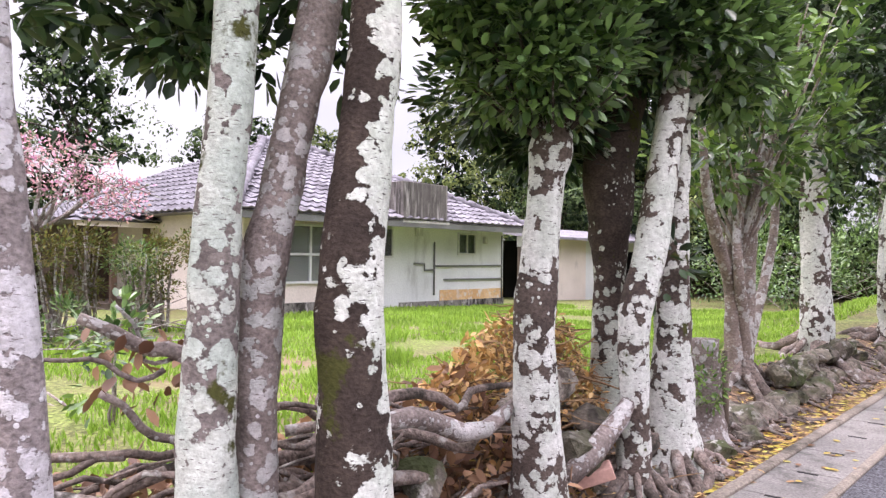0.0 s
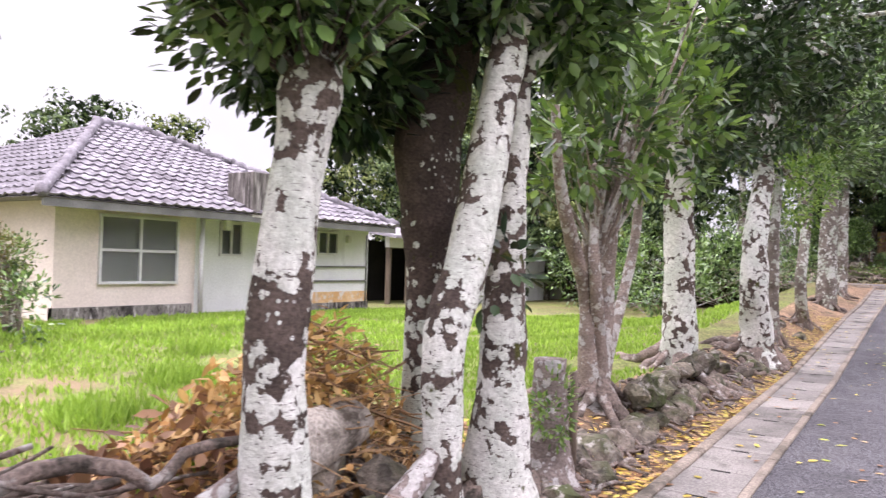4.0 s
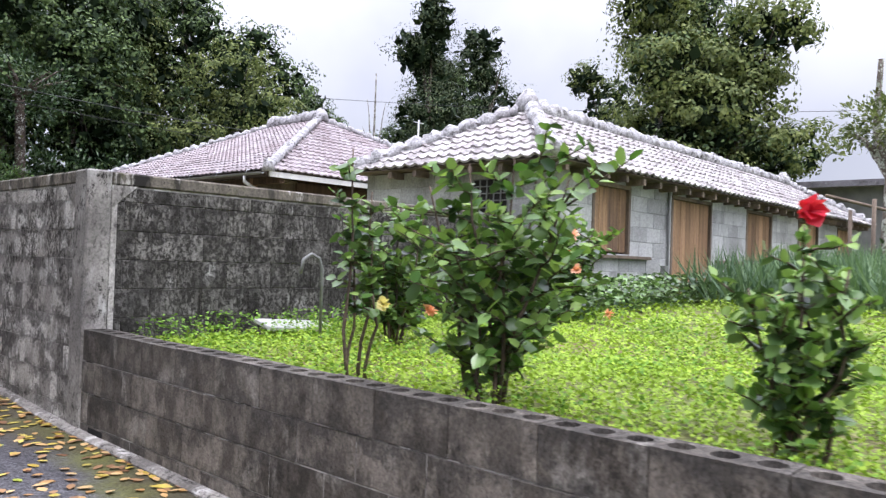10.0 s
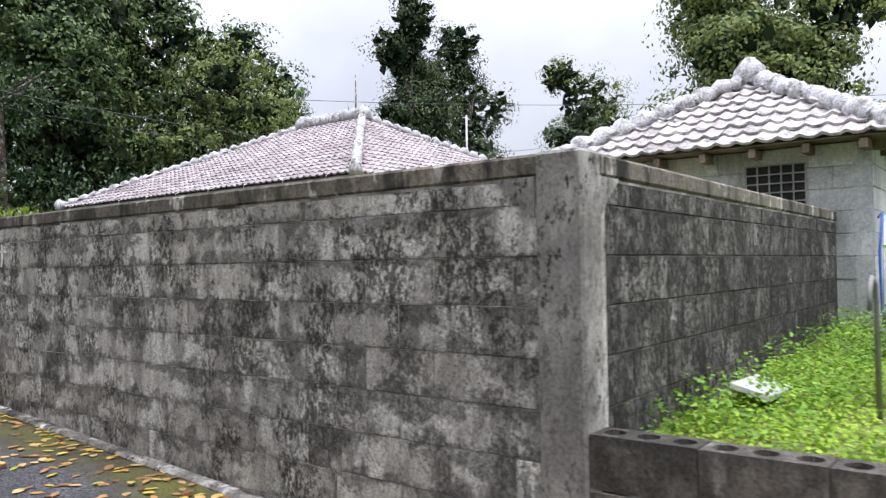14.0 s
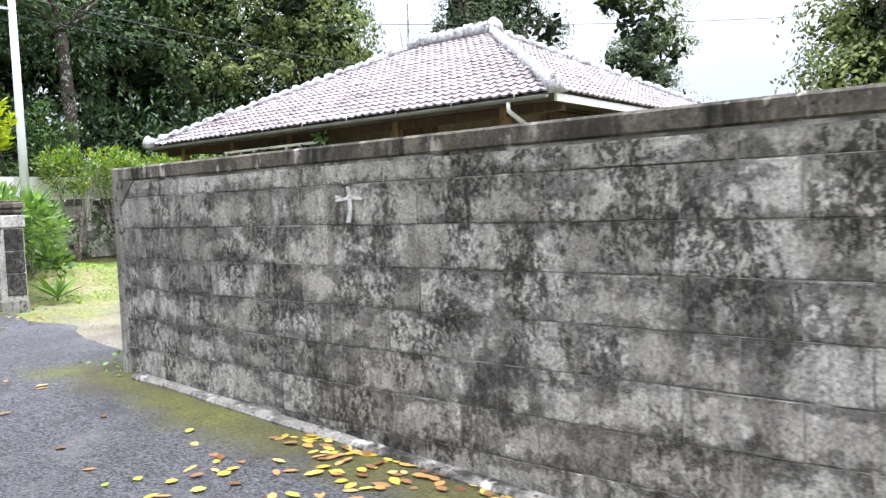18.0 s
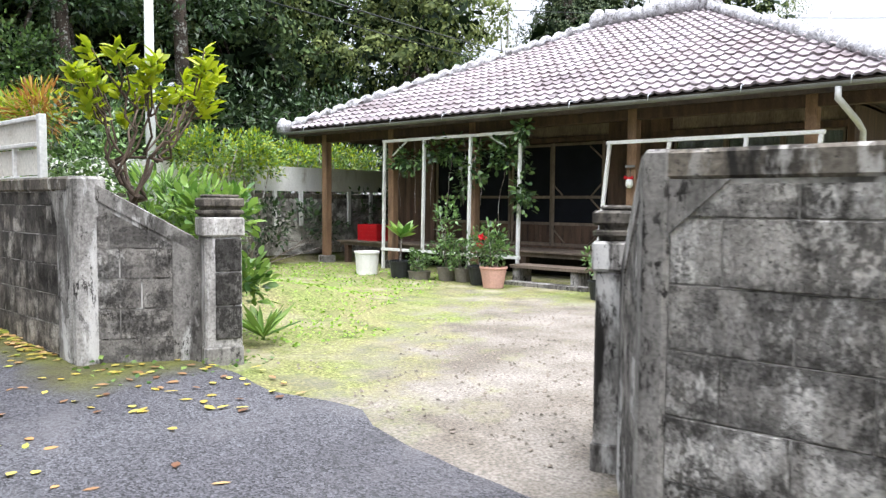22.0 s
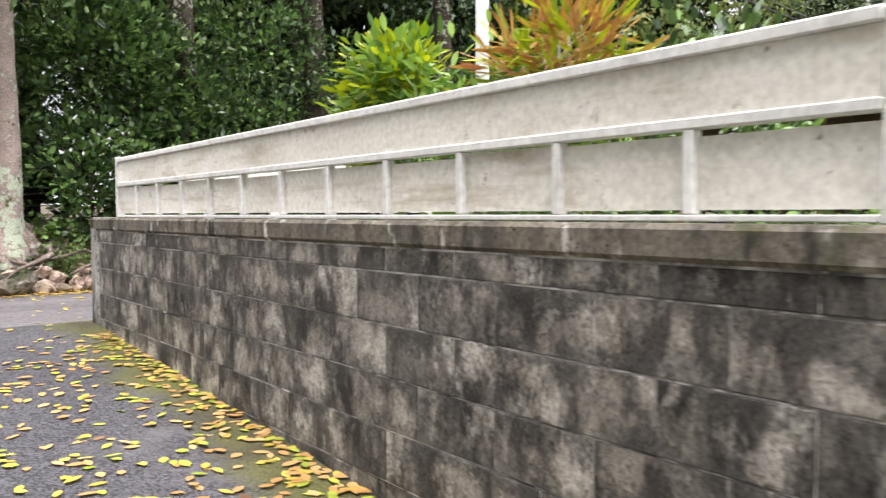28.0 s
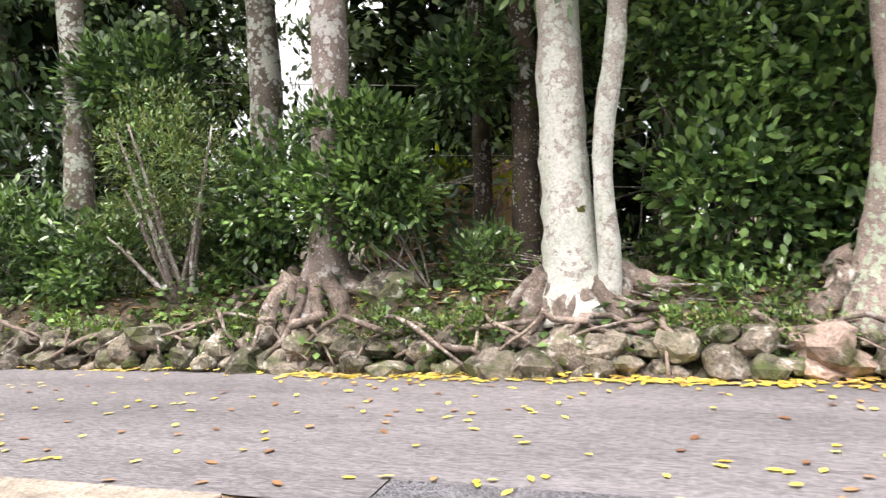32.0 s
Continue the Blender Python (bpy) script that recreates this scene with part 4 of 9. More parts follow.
# ---- block walls ----
def block_mesh(length, depth, height):
    bm = bmesh.new()
    add_box(bm, 0.002, length - 0.002, 0, depth, 0.0025, height - 0.0025)
    es = [e for e in bm.edges if all(v.co.y < 1e-4 for v in e.verts)]
    bmesh.ops.bevel(bm, geom=es, offset=0.0035, segments=1, affect="EDGES")
    me = bpy.data.meshes.new("block")
    bm.to_mesh(me)
    bm.free()
    return me


BLOCKS = {}


def block_data(length, height, mat):
    key = (round(length, 2), round(height, 2), mat.name)
    if key not in BLOCKS:
        me = block_mesh(key[0], 0.05, key[1])
        me.materials.append(mat)
        BLOCKS[key] = me
    return BLOCKS[key]


def lay_blocks(parent, p0, p1, joints, foot, mat, offset=0.0, top_line=None, seed=0):
    """Courses of block faces on the plane from p0 to p1 (seen with p0 at the left), between the joint heights."""
    p0, p1 = Vector(p0), Vector(p1)
    run = (p1 - p0).length
    turn = math.degrees(math.atan2(p1.y - p0.y, p1.x - p0.x))
    rnd = random.Random(seed)
    for k in range(len(joints) - 1):
        zt, zb = joints[k], joints[k + 1]
        s = -(0.2 if k % 2 else 0.0) - offset
        while s < run - 0.02:
            a, b = max(0.0, s), min(run, s + 0.4)
            s += 0.4
            if b - a < 0.03:
                continue
            q = p0.lerp(p1, (a + b) / 2 / run)
            ft = foot(q.x, q.y)
            if zt < ft - 0.02:
                continue
            top = zt
            if top_line:
                top = min(zt, top_line((a + b) / 2))
                if top - zb < 0.03:
                    continue
            c = p0.lerp(p1, a / run)
            use = mat(q.x, q.y, rnd) if callable(mat) else mat
            ob = new("block", block_data(b - a, top - zb, use))
            ob.parent = parent
            ob.matrix_basis = pose(c.x, c.y, zb, 0, 0, turn) @ Matrix.Translation((0, rnd.uniform(-0.0018, 0.0018), 0))


def core(name, p0, p1, depth, z0, z1, parent, mat=M_mortar, inset=0.004):
    """The body of a wall, behind its block faces."""
    p0, p1 = Vector(p0), Vector(p1)
    run = (p1 - p0).length
    turn = math.degrees(math.atan2(p1.y - p0.y, p1.x - p0.x))
    return part(name, box(0, run, inset, depth, z0, z1, 0, pose(p0.x, p0.y, 0, 0, 0, turn)), mat, parent)


XW, X2 = 1.645, 1.57
H_TOP, W2_TOP = 1.37, 1.36
HJ = [1.268, 1.17, 0.972, 0.774, 0.576, 0.378, 0.18, -0.018, -0.216, -0.414]
foot = lambda x, y: ground_z(y)  # noqa: E731

# high wall along the lane and its return beside the garden
wall_high = thing("wall_high", "weathered grey concrete block wall with black mould and pale lichen", "wall", kind="structure")
core("wall_body", (XW, 15.1), (XW, 8.0), 0.15, -0.6, H_TOP - 0.002, wall_high)
part("coping", box(XW - 0.006, XW + 0.17, 8.0, 15.1, 1.28, H_TOP, 0.012), M_cap, wall_high, "damp grey cement coping")
part("corner_column", box(XW - 0.009, XW + 0.155, 7.955, 8.16, -0.6, H_TOP + 0.004, 0.012), M_plaster, wall_high, "brown-stained rendered corner column")
part("end_column", box(XW - 0.012, XW + 0.176, 15.03, 15.115, -0.4, H_TOP + 0.003, 0.012), M_plaster, wall_high)
for y0, y1, x0, x1, p in ((8.16, 8.34, XW - 0.0085, XW + 0.05, wall_high), (14.85, 15.03, XW - 0.0085, XW + 0.05, wall_high)):
    a, b = (y0, y1) if y0 < 10 else (y1, y0)
    bm = prism([(a, 1.281), (b, 1.281), (a, 1.281 - 0.16)], -x1, -x0)
    bmesh.ops.transform(bm, matrix=pose(0, 0, 0, 0, 0, 90), verts=bm.verts)
    part("haunch", bm, M_plaster, p, "chamfered cement haunch under the coping")
bm = bmesh.new()
add_box(bm, XW - 0.075, XW + 0.02, -2.0, 14.9, -0.2, 0.03, 0.015)
bmesh.ops.subdivide_edges(bm, edges=[e for e in bm.edges if abs(e.verts[0].co.y - e.verts[1].co.y) > 5], cuts=40)
for v in bm.verts:
    v.co.z += ground_z(v.co.y)
    v.co.x += 0.03 * noise.noise((0, v.co.y * 1.7, 0)) if v.co.x < XW else 0
part("footing", bm, M_plaster, wall_high, "rough cement footing at the lane's edge")
wall_return = thing("wall_return", "black-stained concrete block wall beside the garden", "wall", kind="structure")
core("wall_body", (XW + 0.1, 7.972), (6.5, 7.972), 0.15, -0.3, H_TOP - 0.002, wall_return)
part("coping", box(XW + 0.151, 6.5, 7.96, 8.14, 1.28, H_TOP, 0.012), M_cap, wall_return)
part("haunch", prism([(XW + 0.156, 1.281), (XW + 0.33, 1.281), (XW + 0.156, 1.12)], 7.962, 8.02), M_plaster, wall_return, "chamfered cement haunch under the coping")
part("corner_rib", box(XW + 0.156, XW + 0.2, 7.9635, 8.05, -0.2, 1.27, 0.006), M_plaster_pale, wall_return, "white-streaked render beside the corner")
# low wall along the garden, its top course open
wall_low = thing("wall_low", "low concrete block wall with open block cores along its top", "wall", kind="structure")
core("wall_body", (XW, 7.96), (XW, -14), 0.15, -0.8, 0.13, wall_low)
# no hole is cut: a black block paints its shade
part("drain_hole", box(XW - 0.004, XW + 0.1, 7.62, 7.82, -0.42, -0.3), M_slot, wall_low, "black block painting the drain hole's shade at the wall's foot")

# wall beyond the gate, with a corner at the cross road
wall_second = thing("wall_second", "dark mould-stained concrete block wall by the lane", "wall", kind="structure")
core("wall_body", (X2, 25.8), (X2, 19.1), 0.15, -0.1, W2_TOP - 0.002, wall_second)
core("wall_body", (X2 + 0.15, 25.79), (24, 25.79), -0.15, 0.2, W2_TOP - 0.002, wall_second)
part("coping", box(X2 - 0.012, X2 + 0.2, 19.1, 25.81, 1.265, W2_TOP, 0.014), M_cap, wall_second, "brown damp cement coping")
part("coping", box(X2 + 0.2, 24, 25.62, 25.81, 1.265, W2_TOP, 0.014), M_cap, wall_second)
part("corner_column", box(X2 - 0.008, X2 + 0.2, 18.99, 19.3, -0.1, W2_TOP + 0.003, 0.02), M_plaster_pale, wall_second, "pale rendered corner column")
part("corner_column", box(X2 - 0.009, X2 + 0.2, 25.62, 25.82, 0.2, W2_TOP + 0.003, 0.02), M_plaster, wall_second)

bm = prism([(19.29, 1.266), (19.43, 1.266), (19.39, 1.24), (19.34, 1.18), (19.31, 1.12), (19.29, 1.06)], -(X2 + 0.04), -(X2 - 0.0075))
bmesh.ops.transform(bm, matrix=pose(0, 0, 0, 0, 0, 90), verts=bm.verts)
part("haunch", bm, M_plaster, wall_second, "curved cement haunch under the coping")


# gate: sloping wing walls that end in capped pillars
def gate_wing(name, corner, pillar, side, label):
    """A wing from a wall's corner to its pillar; side is +1 where its face is seen with the corner at the left."""
    g = thing(name, label, "gate wall", kind="structure")
    c, p = Vector((*corner, 0)), Vector((*pillar, 0))
    run = (p - c).length
    turn = math.degrees(math.atan2(p.y - c.y, p.x - c.x))
    m = pose(c.x, c.y, 0, 0, 0, turn)
    zt = lambda s: 1.36 - 0.4 * max(0.0, s / run - 0.08) / 0.92  # noqa: E731
    pts = [(-0.02, -0.3)] + [(run * k / 10 - 0.02, zt(run * k / 10)) for k in range(11)] + [(run + 0.05, -0.3)]
    lo, hi = (0.0, 0.13) if side > 0 else (-0.13, 0.0)
    bm = prism([(x, z - 0.03) for x, z in pts], lo, hi)
    bmesh.ops.transform(bm, matrix=m, verts=bm.verts)
    part("wing_body", bm, M_plaster, g)
    face = -0.008 if side > 0 else 0.008
    top = prism([(run * k / 10 - 0.02, zt(run * k / 10)) for k in range(11)] + [(run * k / 10 - 0.02, zt(run * k / 10) - 0.1) for k in range(10, -1, -1)], lo + min(0, face), hi + max(0, face))
    bmesh.ops.transform(top, matrix=m, verts=top.verts)
    part("coping", top, M_plaster, g, "mould-darkened sloping coping")
    for a, b in ((-0.03, 0.1), (run - 0.16, run + 0.02)):
        bm = prism([(a, -0.3), (a, zt(max(a, 0)) - 0.03), (b, zt(min(max(b, 0), run)) - 0.03), (b, -0.3)], lo + min(0, face), hi + max(0, face))
        bmesh.ops.transform(bm, matrix=m, verts=bm.verts)
        part("rib", bm, M_plaster, g)
    # block panel under a pointed head
    peak, left, right = 0.2, 0.1, run - 0.16
    head = lambda q: (zt(peak) - 0.14 - 0.5 * (peak - q)) if q < peak else zt(q) - 0.14  # noqa: E731
    z, row = 1.09, 0
    while z > -0.1:
        cuts = [left, peak if row == 0 else left + (right - left) * (0.33 if row % 2 else 0.6), right]
        for a, b in zip(cuts, cuts[1:]):
            us = [a + 0.005 + (b - a - 0.01) * k / 4 for k in range(5)]
            hs = [min(z + (0.14 if row == 0 else 0.0), head(q)) - 0.005 for q in us]
            if max(hs) - (z - 0.2) < 0.05:
                continue
            hs = [max(h, z - 0.19) for h in hs]
            bm = prism([(us[0], z - 0.195)] + list(zip(us, hs)) + [(us[-1], z - 0.195)], lo + min(0, 0.7 * face), hi + max(0, 0.7 * face))
            bmesh.ops.transform(bm, matrix=m, verts=bm.verts)
            part("block", bm, M_block, g)
        z -= 0.2
        row += 1
    return g


def gate_pillar(at, turn, label, side):
    g = thing("gate_pillar", label, "gate pillar", "gate pillars", at, turn)
    part("shaft", box(-0.122, 0.122, -0.12, 0.12, -0.25, 0.87, 0.012), M_plaster_pale, g)
    part("base", box(-0.13, 0.13, -0.13, 0.13, -0.25, 0.13, 0.014), M_plaster, g)
    part("head", box(-0.14, 0.14, -0.136, 0.136, 0.87, 1.0, 0.012), M_plaster_pale, g, "pale cement head block")
    part("neck", box(-0.116, 0.116, -0.112, 0.112, 1.0, 1.07, 0.006), M_cap, g)
    part("collar", box(-0.138, 0.138, -0.134, 0.134, 1.018, 1.048, 0.008), M_cap, g)
    cap = box(-0.14, 0.14, -0.136, 0.136, 1.066, 1.13, 0.012)
    part("cap", cap, M_cap, g, "dark weathered pillar cap")
    crown = box(-0.116, 0.116, -0.112, 0.112, 1.13, 1.152, 0.014)
    part("cap_top", crown, M_cap, g)
    for k in range(3):
        z = 0.178 + 0.229 * k
        part("face_block", box(-0.056, 0.116, *sorted((side * 0.117, side * 0.13)), z, z + 0.222, 0.007), M_block_dark, g, "rough dark grey block set in the pillar")
    return g


gate_wing("wall_gate_far", (X2 + 0.02, 19.06), (2.24, 18.68), 1, "sloping rendered gate wing with block panels")
gate_wing("wall_gate_near", (XW + 0.02, 15.12), (2.36, 15.56), -1, "sloping rendered gate wing with block panels")
gate_pillar((2.36, 18.6, 0.1), -20, "capped cement gate pillar with rough block face", -1)
gate_pillar((2.52, 15.62, 0.05), 20, "capped cement gate pillar, dark with mould", 1)

# white panel fence on the second wall
fence = thing("panel_fence", "weathered white panel fence standing on the block wall", "fence", at=(1.745, 0, W2_TOP))
F0, F1 = 20.0, 25.63
part("end_post", box(-0.025, 0.03, F0 - 0.04, F0 + 0.015, 0, 0.48, 0.004), M_white, fence, "white end post")
part("end_post", box(-0.025, 0.03, F1 - 0.015, F1 + 0.04, 0, 0.48, 0.004), M_white, fence)
part("top_rail", box(-0.035, 0.03, F0 + 0.016, F1 - 0.016, 0.435, 0.47, 0.005), M_white, fence)
part("mid_rail", box(-0.032, 0.02, F0 + 0.016, F1 - 0.016, 0.245, 0.275, 0.004), M_white, fence)
part("foot_rail", box(-0.03, 0.02, F0 + 0.016, F1 - 0.016, 0.004, 0.022, 0.003), M_white, fence)
k, n = 0, 3
for i in range(n):
    a, b = F0 + 0.016 + i * (F1 - F0 - 0.032) / n, F0 + 0.016 + (i + 1) * (F1 - F0 - 0.032) / n
    part("upper_panel", box(-0.018, -0.008, a + 0.002, b - 0.002, 0.276, 0.434), M_panel, fence, "stained pale panel")
NC = 12
for i in range(NC):
    a = F0 + 0.016 + i * (F1 - F0 - 0.032) / NC
    b = a + (F1 - F0 - 0.032) / NC
    part("lower_panel", box(-0.004, 0.006, a + 0.004, b - 0.004, 0.034, 0.226 + 0.006 * (i % 3)), M_panel, fence, "stained pale panel")
    if i:
        part("upright", box(-0.03, 0.012, a - 0.016, a + 0.016, 0.023, 0.244, 0.003), M_white, fence)

# ---- tiled roofs ----
def tile_data(w, ln, lift=0.036, rise=0.027):
    prof = [(0, 0), (0.12, 0.55), (0.27, 1.0), (0.42, 0.55), (0.54, 0.0), (0.77, -0.16), (1.0, 0.0)]
    v = []
    for yy, dz in ((0.0, lift), (ln, 0.004)):
        v += [(x * w, yy, z * rise + dz) for x, z in prof]
    v += [(x * w, 0.004, z * rise * 0.8 + lift - 0.028) for x, z in prof]
    n = len(prof)
    f = [(i, i + 1, n + i + 1, n + i) for i in range(n - 1)] + [(2 * n + i, 2 * n + i + 1, i + 1, i) for i in range(n - 1)]
    return v, f


def roof_slope(parent, e0, e1, r0, r1, mat, w=0.172, ln=0.247, singles=0, kind="stuff"):
    """Tile courses on the slope from the eave e0-e1 (left to right, seen from outside) to the ridge r0-r1."""
    e0, e1, r0, r1 = (Vector(p) for p in (e0, e1, r0, r1))
    u = (e1 - e0).normalized()
    up = (r0 - e0) - u * (r0 - e0).dot(u)
    length = up.length
    v = up.normalized()
    nrm = u.cross(v)
    rows = max(1, round(length / ln))
    ln = length / rows
    tv, tf = tile_data(w, ln * 1.1)
    me = bpy.data.meshes.new("roof_tile")
    me.from_pydata(tv, [], tf)
    me.materials.append(mat)
    made, rest = 0, []
    for k in range(rows):
        a, b = e0.lerp(r0, (k + 0.5) / rows), e1.lerp(r1, (k + 0.5) / rows)
        s0, s1 = (a - e0).dot(u), (b - e0).dot(u)
        i = math.ceil(s0 / w - 0.5)
        while i * w + w * 0.5 < s1 + w * 0.2:
            o = e0 + u * (i * w) + v * (k * ln)
            m = Matrix((Vector((*u, 0)), Vector((*v, 0)), Vector((*nrm, 0)), Vector((0, 0, 0, 1)))).transposed()
            m.translation = o + nrm * (0.012 + random.uniform(-0.004, 0.004))
            m = m @ pose(0, 0, 0, random.uniform(-0.8, 0.8), 0, random.uniform(-1, 1))
            if made < singles:
                t = new("roof_tile", me)
                t.parent = parent
                t.matrix_basis = m
                made += 1
            else:
                rest.append(([m @ Vector(q) for q in tv], tf))
            i += 1
    if rest:
        vv, ff = joined(rest)
        link_mesh("roof_tile_field", vv, ff, mat, parent, kind=kind)


def ridge_cap(parent, a, b, r, mat, seed=0, lump=0.3, step=0.26):
    """A plastered ridge: uneven lumps of lime over the ends of the cover tiles."""
    a, b = Vector(a), Vector(b)
    n = max(8, int((b - a).length / 0.05))
    rnd = random.Random(seed)
    pts, rad = [], []
    for i in range(n + 1):
        t = i / n
        s = t * (b - a).length
        wave = abs(math.sin(math.pi * s / step + seed))
        pts.append(a.lerp(b, t) + Vector((rnd.uniform(-0.012, 0.012), rnd.uniform(-0.012, 0.012), 0.045 * wave * lump / 0.3 - 0.02)))
        rad.append(r * (0.8 + lump * (wave - 0.4) + rnd.uniform(-0.1, 0.1)))
    return tube("ridge_cap", pts, rad, mat, parent, "white plastered ridge", seg=9, rough=0.4, seed=seed)


def roof_shell(parent, corners, z, ridge, zr, mat):
    """The closed body of a hipped roof: corners (x0, y0, x1, y1), ridge ends (xa, ya, xb, yb)."""
    x0, y0, x1, y1 = corners
    xa, ya, xb, yb = ridge
    v = [(x0, y0, z), (x1, y0, z), (x1, y1, z), (x0, y1, z), (xa, ya, zr), (xb, yb, zr)]
    if abs(yb - ya) > abs(xb - xa):
        f = [(0, 1, 4), (1, 2, 5, 4), (2, 3, 5), (3, 0, 4, 5), (3, 2, 1, 0)]
    else:
        f = [(0, 1, 5, 4), (1, 2, 5), (2, 3, 4, 5), (3, 0, 4), (3, 2, 1, 0)]
    return link_mesh("roof_body", v, f, mat, parent)


# ---- main house behind the gate ----
HX0, HX1, HY0, HY1, HZ = 8.22, 17.4, 15.5, 25.74, 2.52
RX, RYA, RYB, RZ = 12.6, 19.5, 21.6, 4.6
house = thing("house", "timber house with a plastered red-tile hipped roof and veranda", "house")
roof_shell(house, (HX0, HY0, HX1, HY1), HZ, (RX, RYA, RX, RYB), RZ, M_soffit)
roof_slope(house, (HX0, HY1, HZ), (HX0, HY0, HZ), (RX, RYB, RZ), (RX, RYA, RZ), M_tile, singles=300)
roof_slope(house, (HX0, HY0, HZ), (HX1, HY0, HZ), (RX, RYA, RZ), (RX, RYA, RZ), M_tile)
roof_slope(house, (HX1, HY0, HZ), (HX1, HY1, HZ), (RX, RYA, RZ), (RX, RYB, RZ), M_tile)
roof_slope(house, (HX1, HY1, HZ), (HX0, HY1, HZ), (RX, RYB, RZ), (RX, RYB, RZ), M_tile)
for i, (a, b) in enumerate((((HX0, HY0, HZ), (RX, RYA, RZ)), ((HX0, HY1, HZ), (RX, RYB, RZ)), ((HX1, HY0, HZ), (RX, RYA, RZ)), ((HX1, HY1, HZ), (RX, RYB, RZ)))):
    ridge_cap(house, (a[0], a[1], a[2] + 0.06), (b[0], b[1], b[2] + 0.07), 0.1, M_lime, i)
ridge_cap(house, (RX, RYA - 0.1, RZ + 0.12), (RX, RYB + 0.1, RZ + 0.12), 0.15, M_lime, 9, 0.35)
for yy in (RYA - 0.05, RYB + 0.05):
    tube("ridge_end", [(RX, yy, RZ), (RX, yy, RZ + 0.22), (RX, yy, RZ + 0.34)], [0.22, 0.17, 0.07], M_lime, house, seg=10, rough=0.25)
for c in ((HX0 - 0.02, HY1 + 0.02), (HX0 - 0.02, HY0 - 0.02)):
    tube("hip_end", [(c[0], c[1], HZ - 0.02), (c[0] - 0.01, c[1], HZ + 0.14), (c[0] - 0.03, c[1], HZ + 0.24)], [0.13, 0.11, 0.04], M_lime, house, seg=9, rough=0.3)
part("fascia", box(HX0 + 0.02, HX0 + 0.05, HY0 + 0.05, HY1 - 0.05, HZ - 0.12, HZ - 0.01), M_soffit, house, "timber eaves board with the eaves' shade in its colour")
part("fascia", box(HX0 + 0.05, HX1, HY1 - 0.05, HY1 - 0.02, HZ - 0.12, HZ - 0.01), M_wood_grey, house)
part("fascia", box(HX0 + 0.05, HX1, HY0 + 0.02, HY0 + 0.05, HZ - 0.12, HZ - 0.01), M_white, house)
# gutter and its pipe
gut_pts = [(HX0 - 0.06 - 0.05 * math.cos(a), -0.05 * math.sin(a)) for a in [math.pi * k / 8 for k in range(9)]]
bm = prism([(x, HZ - 0.03 + z) for x, z in gut_pts] + [(x + (0.006 if x < HX0 - 0.06 else -0.006), HZ - 0.03 + z * 0.86) for x, z in reversed(gut_pts)], HY0 + 0.1, HY1)
part("gutter", bm, M_gutter, house, "grey half-round eaves gutter")
for i in range(9):
    yy = HY0 + 0.6 + i * 1.12
    tube("gutter_hook", [(HX0 - 0.12, yy, HZ - 0.06), (HX0 - 0.1, yy, HZ + 0.02), (HX0 + 0.03, yy, HZ + 0.05)], 0.007, M_steel, house, seg=5)
tube("downpipe", [(HX0 - 0.06, HY0 + 0.73, HZ - 0.08), (HX0 - 0.06, HY0 + 0.73, HZ - 0.2), (HX0 + 0.3, HY0 + 0.62, HZ - 0.42), (HX0 + 0.55, HY0 + 0.62, HZ - 0.5), (HX0 + 0.55, HY0 + 0.62, 0.1)], 0.035, M_pipe, house, "pale rain pipe", seg=8)
# frame
for yy in (25.03, 23.27, 21.48, 18.78, 16.6):
    part("post", box(8.565, 8.695, yy - 0.065, yy + 0.065, 0.2, 2.46, 0.006), M_post, house, "brown square timber post")
    part("post_stone", box(8.51, 8.75, yy - 0.12, yy + 0.12, 0.02, 0.21, 0.02), M_plaster, house)
part("beam", box(8.57, 8.69, HY0 + 0.1, HY1 - 0.1, 2.3, 2.44, 0.006), M_wood, house)
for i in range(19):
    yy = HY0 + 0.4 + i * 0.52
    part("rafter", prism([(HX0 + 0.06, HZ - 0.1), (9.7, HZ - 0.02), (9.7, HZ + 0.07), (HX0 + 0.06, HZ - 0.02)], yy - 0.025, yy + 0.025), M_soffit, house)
part("ceiling", box(8.7, 17.2, 16.4, 24.3, 2.44, 2.47), M_wood_grey, house)
# veranda deck, boards with dark gaps
deck = part("deck", box(8.85, 9.6, 16.4, 24.9, 0.4, 0.46), M_wood_grey, house)
for i in range(7):
    part("deck_board", box(8.8 + i * 0.115, 8.9 + i * 0.115, 16.4, 24.95, 0.463, 0.492, 0.004), M_wood_grey, deck)
for i in range(7):
    part("deck_leg", box(8.86, 8.96, 16.6 + i * 1.35, 16.7 + i * 1.35, 0.05, 0.4), M_wood, deck)
part("plinth", box(8.42, 17.3, 16.2, 25.3, -0.1, 0.05), M_plaster, house, "low cement base under the veranda")
# solid near-black box paints the shade under the floor
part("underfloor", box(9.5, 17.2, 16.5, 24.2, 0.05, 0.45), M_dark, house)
# outer wall of the rooms
part("wall", box(9.62, 9.7, 23.2, 24.3, 0.45, 2.5), M_wood, house, "brown board wall")
part("wall", box(9.62, 9.7, 18.72, 19.7, 0.45, 2.5), M_wood, house)
part("wall", box(9.62, 17.2, 24.22, 24.3, 0.45, 2.5), M_wood_grey, house)
part("wall", box(9.62, 17.2, 16.4, 16.48, 0.45, 2.5), M_wood, house)
part("wall", box(17.1, 17.2, 16.48, 24.22, 0.45, 2.5), M_wood_grey, house)
# back of the rooms in near-black, for indoor shade
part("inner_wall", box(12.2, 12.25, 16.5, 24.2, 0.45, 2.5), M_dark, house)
part("floor", box(9.6, 12.2, 16.5, 24.2, 0.45, 0.5), M_wood_grey, house)
